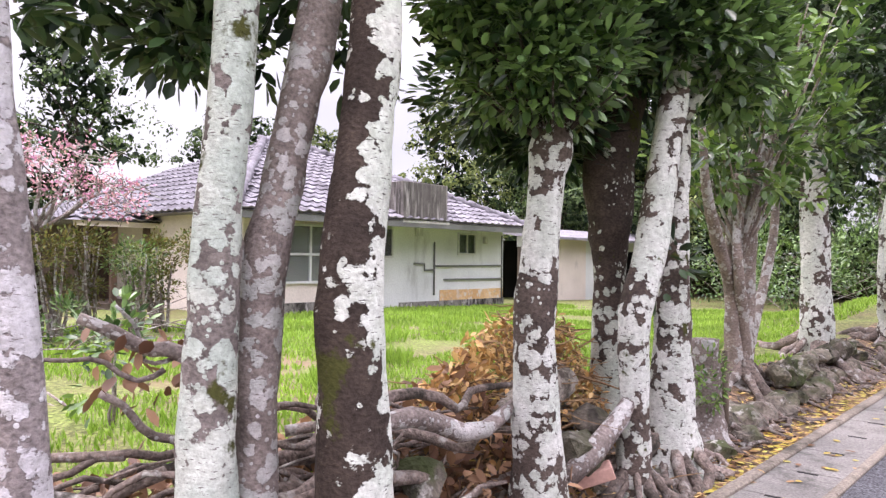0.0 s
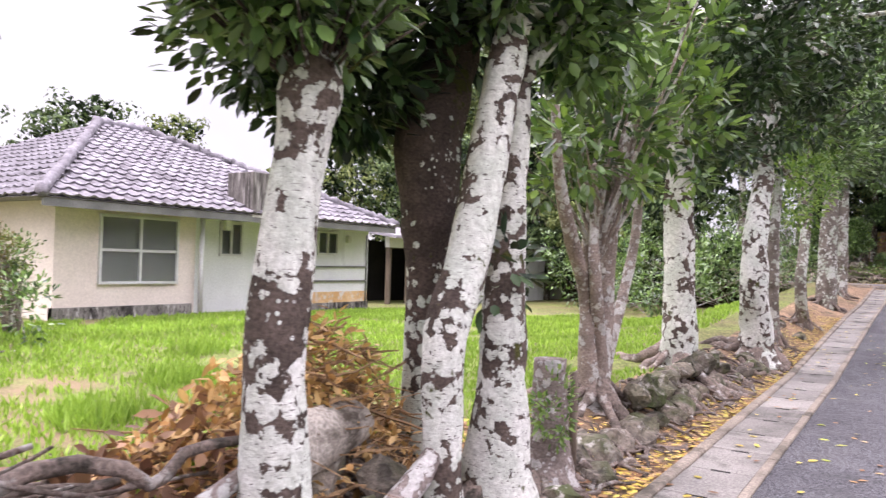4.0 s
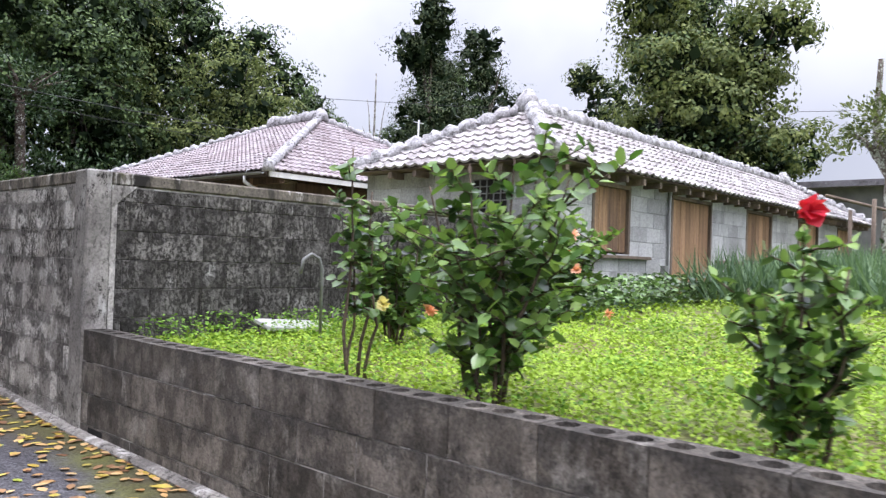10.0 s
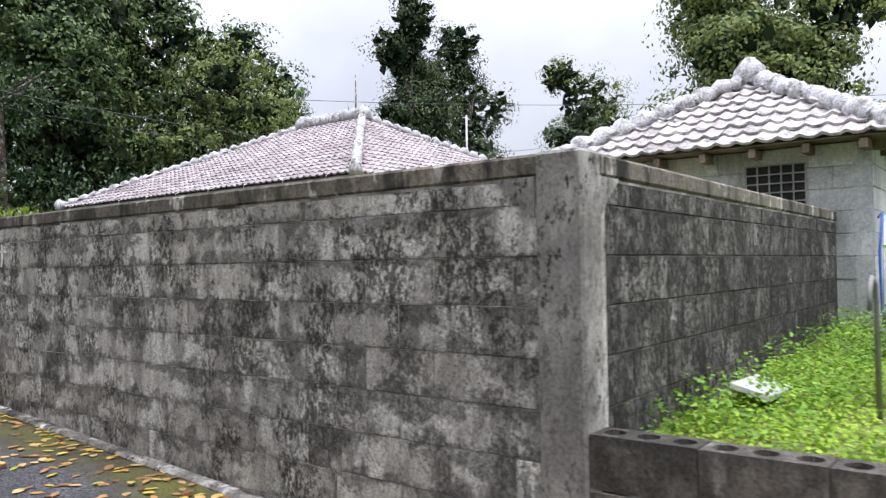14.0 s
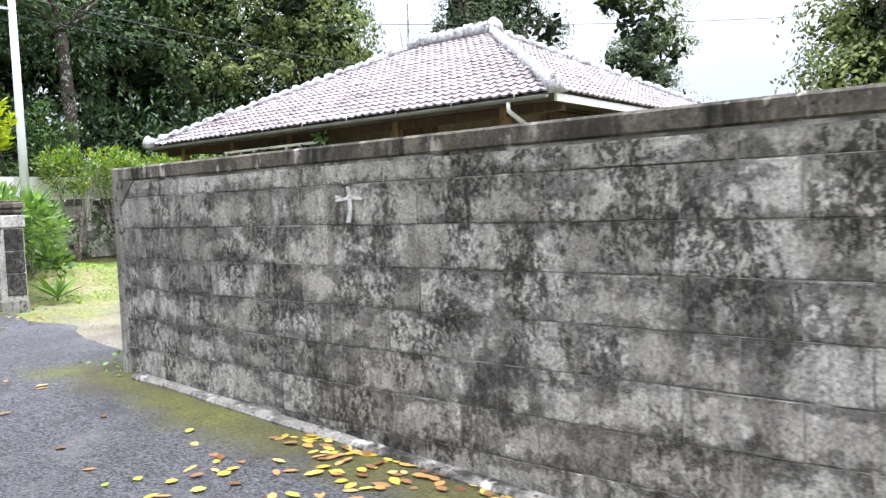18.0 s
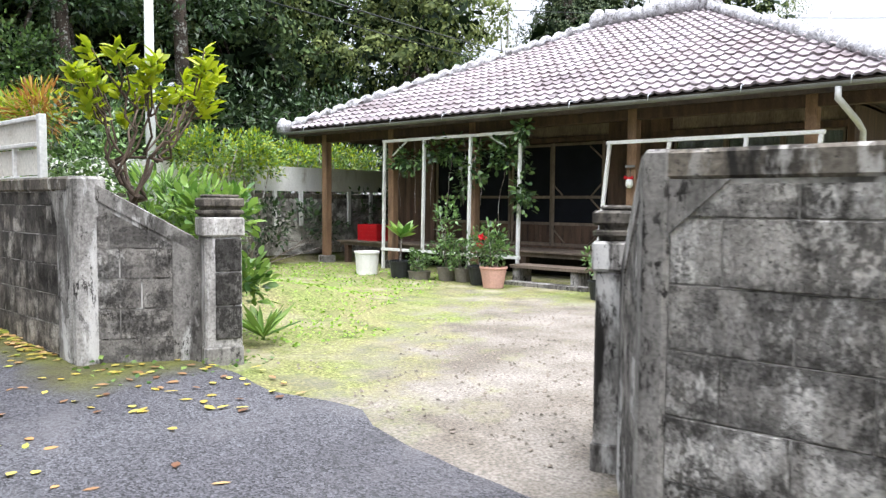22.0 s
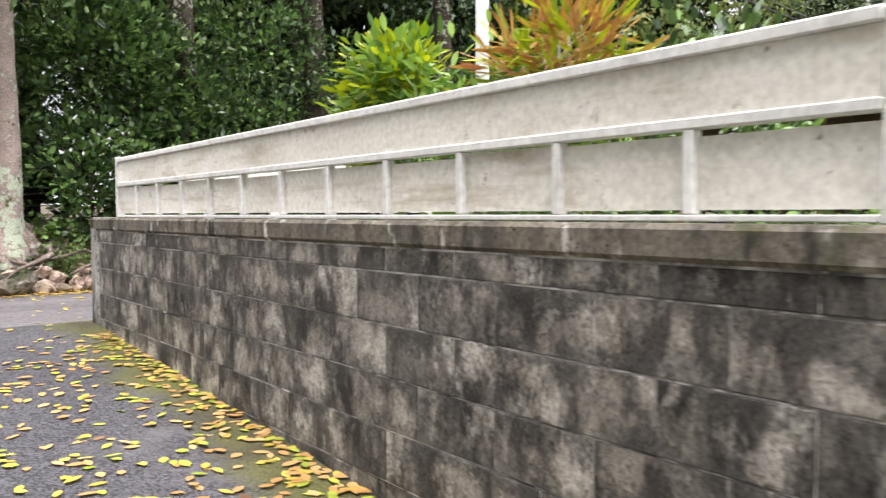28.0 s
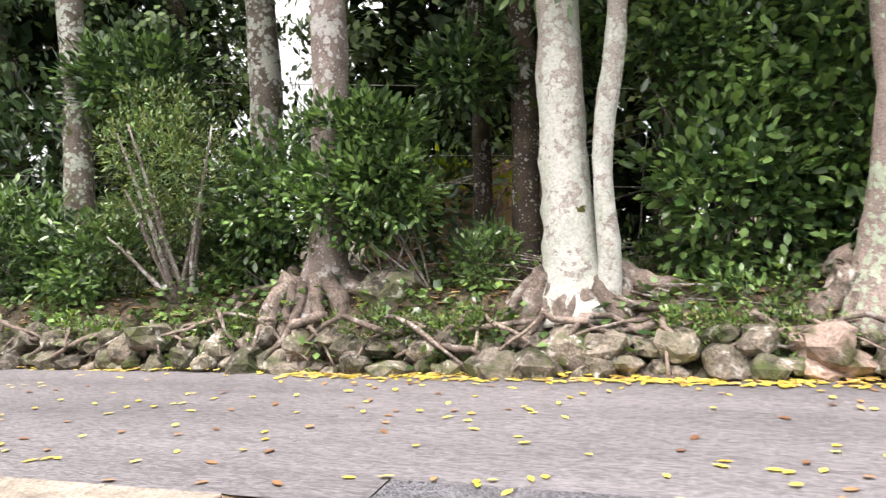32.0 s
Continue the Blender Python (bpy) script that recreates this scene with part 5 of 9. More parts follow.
part("lintel", box(9.6, 9.7, 16.48, 24.2, 2.16, 2.24, 0.004), M_wood, house)
part("transom", box(9.64, 9.69, 19.7, 23.2, 2.24, 2.5), M_wood_grey, house)
part("transom", box(9.64, 9.69, 16.48, 18.72, 2.24, 2.5), M_wood_grey, house)
part("sill", box(9.56, 9.72, 16.48, 24.2, 0.45, 0.53, 0.004), M_wood, house)


def screen_door(y0, y1, x, board, braces):
    d = part("screen_door", box(x, x + 0.012, y0 + 0.04, y1 - 0.04, 0.6, 2.1), M_screen, house, "dark insect-screen sliding door")
    for a, b, c, e in ((y0, y0 + 0.045, 0.53, 2.15), (y1 - 0.045, y1, 0.53, 2.15)):
        part("stile", box(x - 0.012, x + 0.02, a, b, c, e, 0.003), M_wood_grey, d)
    for z in (0.53, board, 1.28, 2.1):
        part("rail", box(x - 0.012, x + 0.02, y0 + 0.046, y1 - 0.046, z, z + 0.045, 0.003), M_wood_grey, d)
    n = 5
    for i in range(n):
        a = y0 + 0.05 + i * (y1 - y0 - 0.1) / n
        part("board", box(x - 0.004, x + 0.018, a + 0.003, a + (y1 - y0 - 0.1) / n - 0.003, 0.58, board), M_wood, d)
    if braces:
        for (ya, za), (yb, zb) in (((y0 + 0.05, 0.78), (y0 + 0.25, 0.58)), ((y1 - 0.05, 0.78), (y1 - 0.25, 0.58)), ((y0 + 0.05, 1.5), (y0 + 0.22, 1.32)), ((y0 + 0.05, 1.1), (y0 + 0.22, 1.27)), ((y1 - 0.05, 1.48), (y1 - 0.2, 1.33)), ((y0 + 0.05, 1.9), (y0 + 0.25, 2.08))):
            tube("brace", [(x - 0.01, ya, za), (x - 0.01, yb, zb)], 0.014, M_wood_grey, d, seg=4)
    return d


screen_door(19.75, 20.68, 9.6, 0.86, True)
screen_door(20.7, 21.5, 9.64, 0.86, False)
screen_door(21.52, 22.36, 9.64, 0.86, False)
screen_door(22.38, 23.18, 9.64, 0.86, False)
for i in range(3):
    y0 = 16.5 + i * 0.73
    w = part("window", box(9.66, 9.668, y0 + 0.03, y0 + 0.7, 0.98, 2.14), M_glass, house, "glazed sliding window with grey curtain behind")
    w.visible_shadow = False
    for a, b in ((y0, y0 + 0.035), (y0 + 0.695, y0 + 0.73)):
        part("stile", box(9.64, 9.69, a, b, 0.94, 2.16, 0.003), M_wood_grey, w)
    for z in (0.94, 1.2, 1.5, 1.8, 2.125):
        part("bar", box(9.645, 9.685, y0 + 0.036, y0 + 0.694, z, z + 0.03, 0.002), M_wood_grey, w)
    bm = bmesh.new()
    n = 24
    vs = [[bm.verts.new((9.8 + 0.025 * math.sin(k * 1.5), y0 + 0.02 + 0.7 * k / n, z)) for k in range(n + 1)] for z in (0.9, 2.15)]
    for k in range(n):
        bm.faces.new((vs[0][k], vs[0][k + 1], vs[1][k + 1], vs[1][k]))
    part("curtain", bm, M_curtain, w, "", True)
for i in range(18):
    y0 = 16.5 + i * 0.122
    part("wainscot_board", box(9.64, 9.68, y0 + 0.002, y0 + 0.118, 0.53, 0.93), M_wood_grey, house)
for i in range(10):
    y0 = 18.74 + i * 0.096
    part("wall_board", box(9.6, 9.622, y0 + 0.001, y0 + 0.094, 0.53, 2.5), M_wood, house)
for i in range(11):
    y0 = 23.2 + i * 0.1
    part("wall_board", box(9.6, 9.622, y0 + 0.001, y0 + 0.098, 0.53, 2.5), M_wood, house)


# white trellis frames before the veranda
def trellis(name, posts, x, z0, z1, lean, label, feet=()):
    g = thing(name, label, "trellis frame")
    a, b = posts[-1], posts[0]
    for i, yy in enumerate(posts):
        zb = feet[i] if feet else z0
        part("upright", prism([(x - 0.02, zb), (x + 0.02, zb), (x + 0.02 + 0.05 * 0, z1), (x - 0.02, z1)], yy - 0.022, yy + 0.022), M_white, g)
    for v in [v for ob in g.children for v in ob.data.vertices]:
        v.co.y += lean * (v.co.z - z0) / (z1 - z0)
    for z, dy in ((z0 - 0.03, 0), (z1, lean)):
        part("rail", box(x - 0.024, x + 0.024, a + dy - 0.04, b + dy + 0.04, z, z + 0.045, 0.003), M_white, g)
    return g


fr = trellis("trellis_frame", (23.27, 22.36, 21.4, 20.47), 8.4, 0.42, 2.2, -0.03, "white-painted timber trellis frame with creeper", (0.08, 0.44, 0.08, 0.08))
tube("brace", [(8.4, 23.05, 1.98), (8.4, 22.7, 2.22)], 0.016, M_white, fr, seg=4)
tube("brace", [(8.4, 21.05, 2.22), (8.4, 20.7, 2.02)], 0.016, M_white, fr, seg=4)
fr = trellis("trellis_frame", (19.17, 18.34, 17.4, 16.6), 8.4, 0.42, 1.98, -0.16, "white-painted trellis frame leaning to one side", (0.08, 0.45, 0.08, 0.08))
tube("brace", [(8.4, 19.1, 0.9), (8.4, 18.8, 0.44)], 0.02, M_white, fr, seg=4)

# ---- long block shed beside the garden ----
SX0, SX1, SY0, SY1, SZ, SRZ = 6.22, 20.0, 7.4, 10.75, 1.98, 2.95
shed = thing("shed", "long grey block shed with a lime-plastered tiled roof", "shed")
SRY = (SY0 + SY1) / 2
roof_shell(shed, (SX0, SY0, SX1, SY1), SZ, (SX0 + 1.85, SRY, SX1 - 1.5, SRY), SRZ, M_wood_grey)
roof_slope(shed, (SX0, SY0, SZ), (SX1, SY0, SZ), (SX0 + 1.85, SRY, SRZ), (SX1 - 1.5, SRY, SRZ), M_tile_white, 0.18, 0.25, 120)
roof_slope(shed, (SX0, SY1, SZ), (SX0, SY0, SZ), (SX0 + 1.85, SRY, SRZ), (SX0 + 1.85, SRY, SRZ), M_tile_white, 0.18, 0.25, 40)
roof_slope(shed, (SX1, SY1, SZ), (SX0, SY1, SZ), (SX1 - 1.5, SRY, SRZ), (SX0 + 1.85, SRY, SRZ), M_tile_white, 0.18, 0.25)
roof_slope(shed, (SX1, SY0, SZ), (SX1, SY1, SZ), (SX1 - 1.5, SRY, SRZ), (SX1 - 1.5, SRY, SRZ), M_tile_white, 0.18, 0.25)
ridge_cap(shed, (SX0 + 1.75, SRY, SRZ + 0.06), (SX1 - 1.4, SRY, SRZ + 0.06), 0.12, M_lime, 3)
for i, (a, b) in enumerate((((SX0, SY0), (SX0 + 1.85, SRY)), ((SX0, SY1), (SX0 + 1.85, SRY)), ((SX1, SY0), (SX1 - 1.5, SRY)), ((SX1, SY1), (SX1 - 1.5, SRY)))):
    ridge_cap(shed, (*a, SZ + 0.06), (*b, SRZ + 0.08), 0.11, M_lime, 20 + i, 0.25)
for xx in (SX0 + 1.8, SX1 - 1.45):
    tube("ridge_end", [(xx, SRY, SRZ), (xx, SRY, SRZ + 0.16), (xx, SRY, SRZ + 0.3)], [0.2, 0.16, 0.06], M_lime, shed, seg=10, rough=0.25)
for i in range(30):
    xx = SX0 + 0.3 + i * 0.45
    part("rafter_end", box(xx - 0.03, xx + 0.03, SY0 + 0.03, SY0 + 0.3, SZ - 0.1, SZ - 0.02), M_wood_grey, shed)
for i in range(6):
    yy = SY0 + 0.3 + i * 0.45
    part("rafter_end", box(SX0 + 0.03, SX0 + 0.3, yy - 0.03, yy + 0.03, SZ - 0.1, SZ - 0.02), M_wood_grey, shed)
SWX, SWY = SX0 + 0.27, SY0 + 0.27
OPEN = [(7.46, 8.4, 1.0, 1.86, "w"), (9.6, 11.0, 0.42, 1.86, "d"), (12.45, 13.7, 1.0, 1.86, "w"), (15.2, 16.5, 1.0, 1.86, "w"), (17.9, 19.0, 1.0, 1.86, "w")]
xs = sorted({SWX, SX1 - 0.27, *[o[0] for o in OPEN], *[o[1] for o in OPEN]})
for a, b in zip(xs, xs[1:]):
    gap = [o for o in OPEN if o[0] <= a + 1e-6 and o[1] >= b - 1e-6]
    for z0, z1 in ([(0.0, 1.97)] if not gap else [(0.0, gap[0][2]), (gap[0][3], 1.97)]):
        part("wall", box(a, b, SWY + 0.01, SWY + 0.15, z0, z1), M_blockgrey, shed)
part("wall", box(SWX + 0.01, SWX + 0.15, SWY + 0.15, SY1 - 0.27, 0, 1.97), M_blockgrey, shed)
part("wall", box(SX1 - 0.4, SX1 - 0.27, SWY + 0.15, SY1 - 0.27, 0, 1.97), M_blockgrey, shed)
part("wall", box(SWX, SX1 - 0.27, SY1 - 0.27, SY1 - 0.12, 0, 1.97), M_blockgrey, shed)
# unseen near-black sheet added behind the shed's openings
part("wall_core", box(SWX + 0.4, SX1 - 0.6, SWY + 0.6, SWY + 0.62, 0, 1.97), M_dark, shed)
shed_joints = [1.97 - 0.2 * k for k in range(11)]
for a, b in zip(xs, xs[1:]):
    gap = [o for o in OPEN if o[0] <= a + 1e-6 and o[1] >= b - 1e-6]
    if not gap:
        lay_blocks(shed, (a, SWY), (b, SWY), shed_joints, lambda x, y: 0.25, M_blockgrey, 0.13, seed=int(a * 10))
    elif gap[0][4] == "w":
        lay_blocks(shed, (a, SWY), (b, SWY), [z for z in shed_joints if z < 1.0], lambda x, y: 0.25, M_blockgrey, 0.13, seed=int(a * 10))
lay_blocks(shed, (SWX, SY1 - 0.27), (SWX, SWY), shed_joints, lambda x, y: 0.9, M_blockgrey, 0.1, seed=3)
for a, b, z0, z1, what in OPEN:
    name = "shutter" if what == "w" else "door"
    d = part(name, box(a + 0.05, b - 0.05, SWY + 0.05, SWY + 0.07, z0 + 0.02, z1 - 0.03), M_wood_orange, shed, "weathered orange-brown board " + name)
    n = round((b - a - 0.1) / 0.16)
    for i in range(n):
        x0 = a + 0.05 + i * (b - a - 0.1) / n
        part("board", box(x0 + 0.002, x0 + (b - a - 0.1) / n - 0.002, SWY + 0.03 + random.uniform(0, 0.008), SWY + 0.05, z0 + 0.03, z1 - 0.04), M_wood_orange, d)
    for x0 in (a, b - 0.05):
        part("jamb", box(x0, x0 + 0.05, SWY - 0.01, SWY + 0.12, z0, z1), M_wood_grey, d)
    part("head", box(a, b, SWY - 0.01, SWY + 0.12, z1 - 0.03, z1 + 0.02), M_wood_grey, d)
part("sill_rail", box(11.15, 19.2, SWY - 0.07, SWY - 0.005, 0.94, 0.99, 0.004), M_wood_grey, shed, "grey timber rail along the wall")
part("sill_rail", box(7.4, 8.9, SWY - 0.07, SWY - 0.005, 0.94, 0.98, 0.004), M_wood_grey, shed)
for i in range(14):
    xx = 11.3 + i * 0.55
    tube("rail_stay", [(xx, SWY - 0.03, 0.94), (xx, SWY - 0.03, 0.68)], 0.014, M_wood_grey, shed, seg=5)
# near-black plate paints the shade behind the vent grid
vent = part("vent", box(SWX - 0.004, SWX + 0.02, 8.2, 8.72, 1.4, 1.82), M_dark, shed, "gridded vent, its opening's shade painted on a near-black plate")
for i in range(6):
    part("vent_bar", box(SWX - 0.02, SWX - 0.004, 8.2 + i * 0.104 - 0.006, 8.2 + i * 0.104 + 0.006, 1.4, 1.82), M_gutter, vent)
    part("vent_bar", box(SWX - 0.024, SWX - 0.016, 8.2, 8.72, 1.4 + i * 0.084 - 0.006, 1.4 + i * 0.084 + 0.006), M_gutter, vent)
tube("wall_pipe", [(9.46, SWY - 0.03, 0.3), (9.46, SWY - 0.03, 1.92)], 0.018, M_gutter, shed, seg=6)
part("meter_box", box(9.3, 9.4, SWY - 0.07, SWY, 0.75, 0.87, 0.006), M_gutter, shed)

# ---- white house across the lawn ----
white_house = thing("house", "white rendered house with a grey tiled hipped roof", "house")
white_house.matrix_basis = Matrix.Translation((-0.005, 0.293, -0.096)) @ Matrix.Scale(1.115, 4)
WX, WY0, WY1, WZ0, WZ = -10.4, 4.2, 11.28, -0.4, 1.56
part("wall", box(WX - 8, WX, 6.57, WY1, WZ0, WZ), M_wall_white, white_house, "white rendered wall with grey stains")
part("wall", box(WX - 8, WX + 0.2, WY0, 6.55, WZ0, WZ), M_wall_cream, white_house, "cream rendered wall")
part("plinth", box(WX - 8, WX + 0.02, 7.9, WY1 + 0.02, WZ0 - 0.1, -0.02), M_plaster, white_house)
part("patch", box(WX + 0.001, WX + 0.014, 9.1, WY1 - 0.02, -0.02, 0.2), M_stain, white_house, "orange-stained render band")
part("plinth", box(WX + 0.1, WX + 0.22, WY0, 6.5, WZ0 - 0.1, 0.08), M_plaster, white_house)
ex = WX + 0.72
roof_shell(white_house, (WX - 8.5, WY0 - 0.5, ex, WY1 + 0.08), WZ, (WX - 3.6, 7.2, WX - 3.6, 8.2), 3.4, M_greytile)
roof_slope(white_house, (ex, WY0 - 0.5, WZ), (ex, WY1 + 0.08, WZ), (WX - 3.6, 7.2, 3.4), (WX - 3.6, 8.2, 3.4), M_greytile, 0.22, 0.26, 200)
roof_slope(white_house, (ex, WY1 + 0.08, WZ), (WX - 8.5, WY1 + 0.08, WZ), (WX - 3.6, 8.2, 3.4), (WX - 3.6, 8.2, 3.4), M_greytile, 0.22, 0.26)
roof_slope(white_house, (WX - 8.5, WY0 - 0.5, WZ), (ex, WY0 - 0.5, WZ), (WX - 3.6, 7.2, 3.4), (WX - 3.6, 7.2, 3.4), M_greytile, 0.22, 0.26)
for i, (a, b) in enumerate((((ex, WY0 - 0.5, WZ), (WX - 3.6, 7.2, 3.4)), ((ex, WY1 + 0.08, WZ), (WX - 3.6, 8.2, 3.4)), ((WX - 3.6, 7.1, 3.4), (WX - 3.6, 8.3, 3.4)))):
    ridge_cap(white_house, (a[0], a[1], a[2] + 0.06), (b[0], b[1], b[2] + 0.06), 0.1, M_greytile, 40 + i, 0.15)
part("fascia", box(ex - 0.06, ex - 0.02, WY0 - 0.45, WY1 + 0.04, WZ - 0.12, WZ - 0.01), M_gutter, white_house)
tank = thing("water_tank", "stained concrete water tank on the eaves", "water tank", at=(-11.15, 9.14, 1.66))
part("tank_body", box(-0.4, 0.3, -0.7, 0.7, 0, 0.8, 0.01), M_tank, tank)
part("ledge", box(-0.45, 0.34, -0.73, 0.74, -0.06, 0.0, 0.01), M_white, tank)
for yy in (7.3, 8.4):
    part("support", box(WX - 0.1, WX + 0.12, yy - 0.06, yy + 0.06, 1.3, 1.56), M_wall_white, white_house)


def sash(parent, x, y0, y1, z0, z1, halves=2, curtain=False):
    w = part("window", box(x - 0.03, x - 0.022, y0 + 0.03, y1 - 0.03, z0 + 0.03, z1 - 0.03), M_glass, parent, "aluminium sliding window")
    if curtain:
        part("curtain", box(x - 0.12, x - 0.11, y0 + 0.03, y1 - 0.6, z0, z1), M_curtain, w)
    # near-black sheet paints the room's shade behind the pane
    part("recess", box(x - 0.16, x - 0.15, y0, y1, z0, z1), M_dark, w)
    for a, b, c, d in ((y0, y1, z0, z0 + 0.04), (y0, y1, z1 - 0.04, z1), (y0, y0 + 0.035, z0 + 0.041, z1 - 0.041), (y1 - 0.035, y1, z0 + 0.041, z1 - 0.041)):
        part("window_frame", box(x - 0.05, x + 0.015, a, b, c, d), M_pipe, w)
    for k in range(1, halves):
        yy = y0 + (y1 - y0) * k / halves
        part("mullion", box(x - 0.04, x + 0.01, yy - 0.02, yy + 0.02, z0 + 0.041, z1 - 0.041), M_pipe, w)
    return w


sash(white_house, WX + 0.03, 9.65, 10.26, 0.94, 1.42)
sash(white_house, WX + 0.03, 7.2, 7.7, 0.86, 1.45)
big = sash(white_house, WX + 0.23, 4.85, 6.2, 0.4, 1.42, 2, True)
part("transom", box(WX + 0.19, WX + 0.24, 4.89, 6.16, 0.88, 0.92), M_pipe, big)
part("porch_lamp", box(WX + 0.005, WX + 0.1, 10.5, 10.62, 1.2, 1.36, 0.02), M_pipe, white_house)
for pts in ([(WX + 0.03, 8.9, 0.1), (WX + 0.03, 8.9, 1.2)], [(WX + 0.03, 8.3, 0.75), (WX + 0.03, 8.6, 0.75), (WX + 0.03, 8.6, 0.62), (WX + 0.03, 8.9, 0.62)], [(WX + 0.03, 8.9, 0.7), (WX + 0.03, 11.2, 0.72)], [(WX + 0.03, 9.2, 0.42), (WX + 0.03, 11.2, 0.42)], [(WX + 0.03, 11.2, -0.1), (WX + 0.03, 11.2, 1.4)]):
    tube("wall_pipe", pts, 0.02, M_gutter, white_house, seg=6)
tube("downpipe", [(WX + 0.3, 6.6, 1.5), (WX + 0.3, 6.6, -0.3)], 0.04, M_pipe, white_house, seg=8)
# porch wing, set back, its eaves on posts
PX = -13.2
for yy in (2.9, 3.4, 4.0):
    part("porch_post", box(PX + 0.1, PX + 0.2, yy, yy + 0.1, -0.4, 1.42), M_wood, white_house)
# dark timber colour stands in for shade on the porch wall
part("porch_wall", box(PX - 4, PX - 1.3, 3.4, 6.2, -0.4, 1.45), M_wood, white_house, "porch wall, its shade given by dark timber colour")
# no opening is cut: a near-black sheet paints the doorway's shade
part("porch_opening", box(PX - 1.29, PX - 1.27, 4.6, 5.1, -0.3, 1.3), M_dark, white_house, "near-black sheet painting the doorway's shade")
part("porch_deck", box(PX - 2.5, PX + 0.25, 2.6, 6.0, -0.12, 0.0), M_wood_grey, white_house)
for yy in (2.7, 3.5, 4.3, 5.1):
    part("deck_leg", box(PX + 0.1, PX + 0.2, yy, yy + 0.1, -0.45, -0.12), M_wood, white_house)
part("eaves_board", box(PX + 0.28, PX + 0.32, 2.7, 6.3, 1.34, 1.44), M_wall_cream, white_house)
roof_shell(white_house, (PX - 5, 2.55, PX + 0.4, 6.6), 1.43, (PX - 2.0, 5.5, PX - 2.0, 6.0), 2.3, M_greytile)
roof_slope(white_house, (PX + 0.4, 2.55, 1.43), (PX + 0.4, 6.6, 1.43), (PX - 2.0, 5.5, 2.3), (PX - 2.0, 6.0, 2.3), M_greytile, 0.22, 0.26)
roof_slope(white_house, (PX - 5, 2.55, 1.43), (PX + 0.4, 2.55, 1.43), (PX - 2.0, 5.5, 2.3), (PX - 2.0, 5.5, 2.3), M_greytile, 0.22, 0.26)
# outbuilding farther along, with two wide openings
out1 = thing("outbuilding", "pale block outbuilding with open dark doorways", "outbuilding")
OX = -13.0
for y0, y1, z0, z1, m in ((15.6, 17.6, 1.25, 1.55, M_wall_white), (19.3, 21.3, -0.65, 1.55, M_wall_white), (21.3, 24.5, 1.2, 1.55, M_wall_white), (24.5, 27.6, -0.65, 1.55, M_wall_white), (17.6, 19.3, -0.65, 1.55, M_wall_cream)):
    part("wall", box(OX - 0.15, OX, y0, y1, z0, z1), m, out1, "pale rendered wall")
for yy in (15.6, 16.55):
    part("post", box(OX - 0.12, OX, yy, yy + 0.1, -0.65, 1.25), M_wood_grey, out1)
# back wall near-black, painting the shade seen through the doorways
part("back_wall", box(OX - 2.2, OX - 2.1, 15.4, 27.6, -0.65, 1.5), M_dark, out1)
part("shelf", box(OX - 1.0, OX - 0.5, 21.5, 24.2, 0.3, 0.34), M_wood, out1)
part("shelf", box(OX - 1.0, OX - 0.5, 21.5, 24.2, -0.2, -0.16), M_wood, out1)
for k, yy in enumerate((21.7, 22.2, 22.9, 23.5)):
    part("crate", box(OX - 0.95, OX - 0.6, yy, yy + 0.4, -0.15, 0.05 + 0.06 * (k % 3), 0.01), M_wood_grey if k % 2 else M_pipe, out1)
bm = prism([(OX - 2.6, 1.95), (OX + 0.5, 1.5), (OX + 0.5, 1.58), (OX - 2.6, 2.03)], 15.2, 28.0)
part("roof", bm, M_greytile, out1, "low grey sheet roof")

# ---- trees ----
def trunk_mesh(parent, rows, mat, seed, seg=14, rough=0.16, label="", base=True, name="trunk"):
    """A trunk through (x, y, z, radius) rows, smoothed, flaring into the ground."""
    rows = [tuple(r) for r in rows]
    if base:
        x, y, z, r = rows[0]
        g = land_z(x, y) - 0.06
        if z > g + 0.05:
            rows = [(x, y, g, r * 1.55), (x, y, g + min(0.12, (z - g) * 0.5), r * 1.18)] + rows
        else:
            rows[0] = (x, y, g - 0.15, r * 1.1)
    pts, rad = [], []
    n = len(rows)
    for i in range(n - 1):
        a, b = rows[i], rows[i + 1]
        p, q = rows[max(i - 1, 0)], rows[min(i + 2, n - 1)]
        for k in range(4):
            t = k / 4
            c = [0.5 * (2 * a[j] + (b[j] - p[j]) * t + (2 * p[j] - 5 * a[j] + 4 * b[j] - q[j]) * t * t + (3 * a[j] - p[j] - 3 * b[j] + q[j]) * t ** 3) for j in range(4)]
            pts.append(c[:3])
            rad.append(max(c[3], 0.004))
    pts.append(rows[-1][:3])
    rad.append(rows[-1][3])
    return tube(name, pts, rad, mat, parent, label, seg=seg, rough=rough, seed=seed)


def add_limbs(parent, start, centres, mat, count, r0, seed, name="limb"):
    """Limbs from the trunk's top out to some clump centres."""
    rnd = random.Random(seed)
    for c in rnd.sample(list(map(tuple, centres)), min(count, len(centres))):
        pts = arc_points(start, c, 7, -0.08, 0.12, rnd.random() * 50)
        tube(name, pts, [r0 * (1 - 0.8 * i / 6) for i in range(7)], mat, parent, seg=6, rough=0.1)


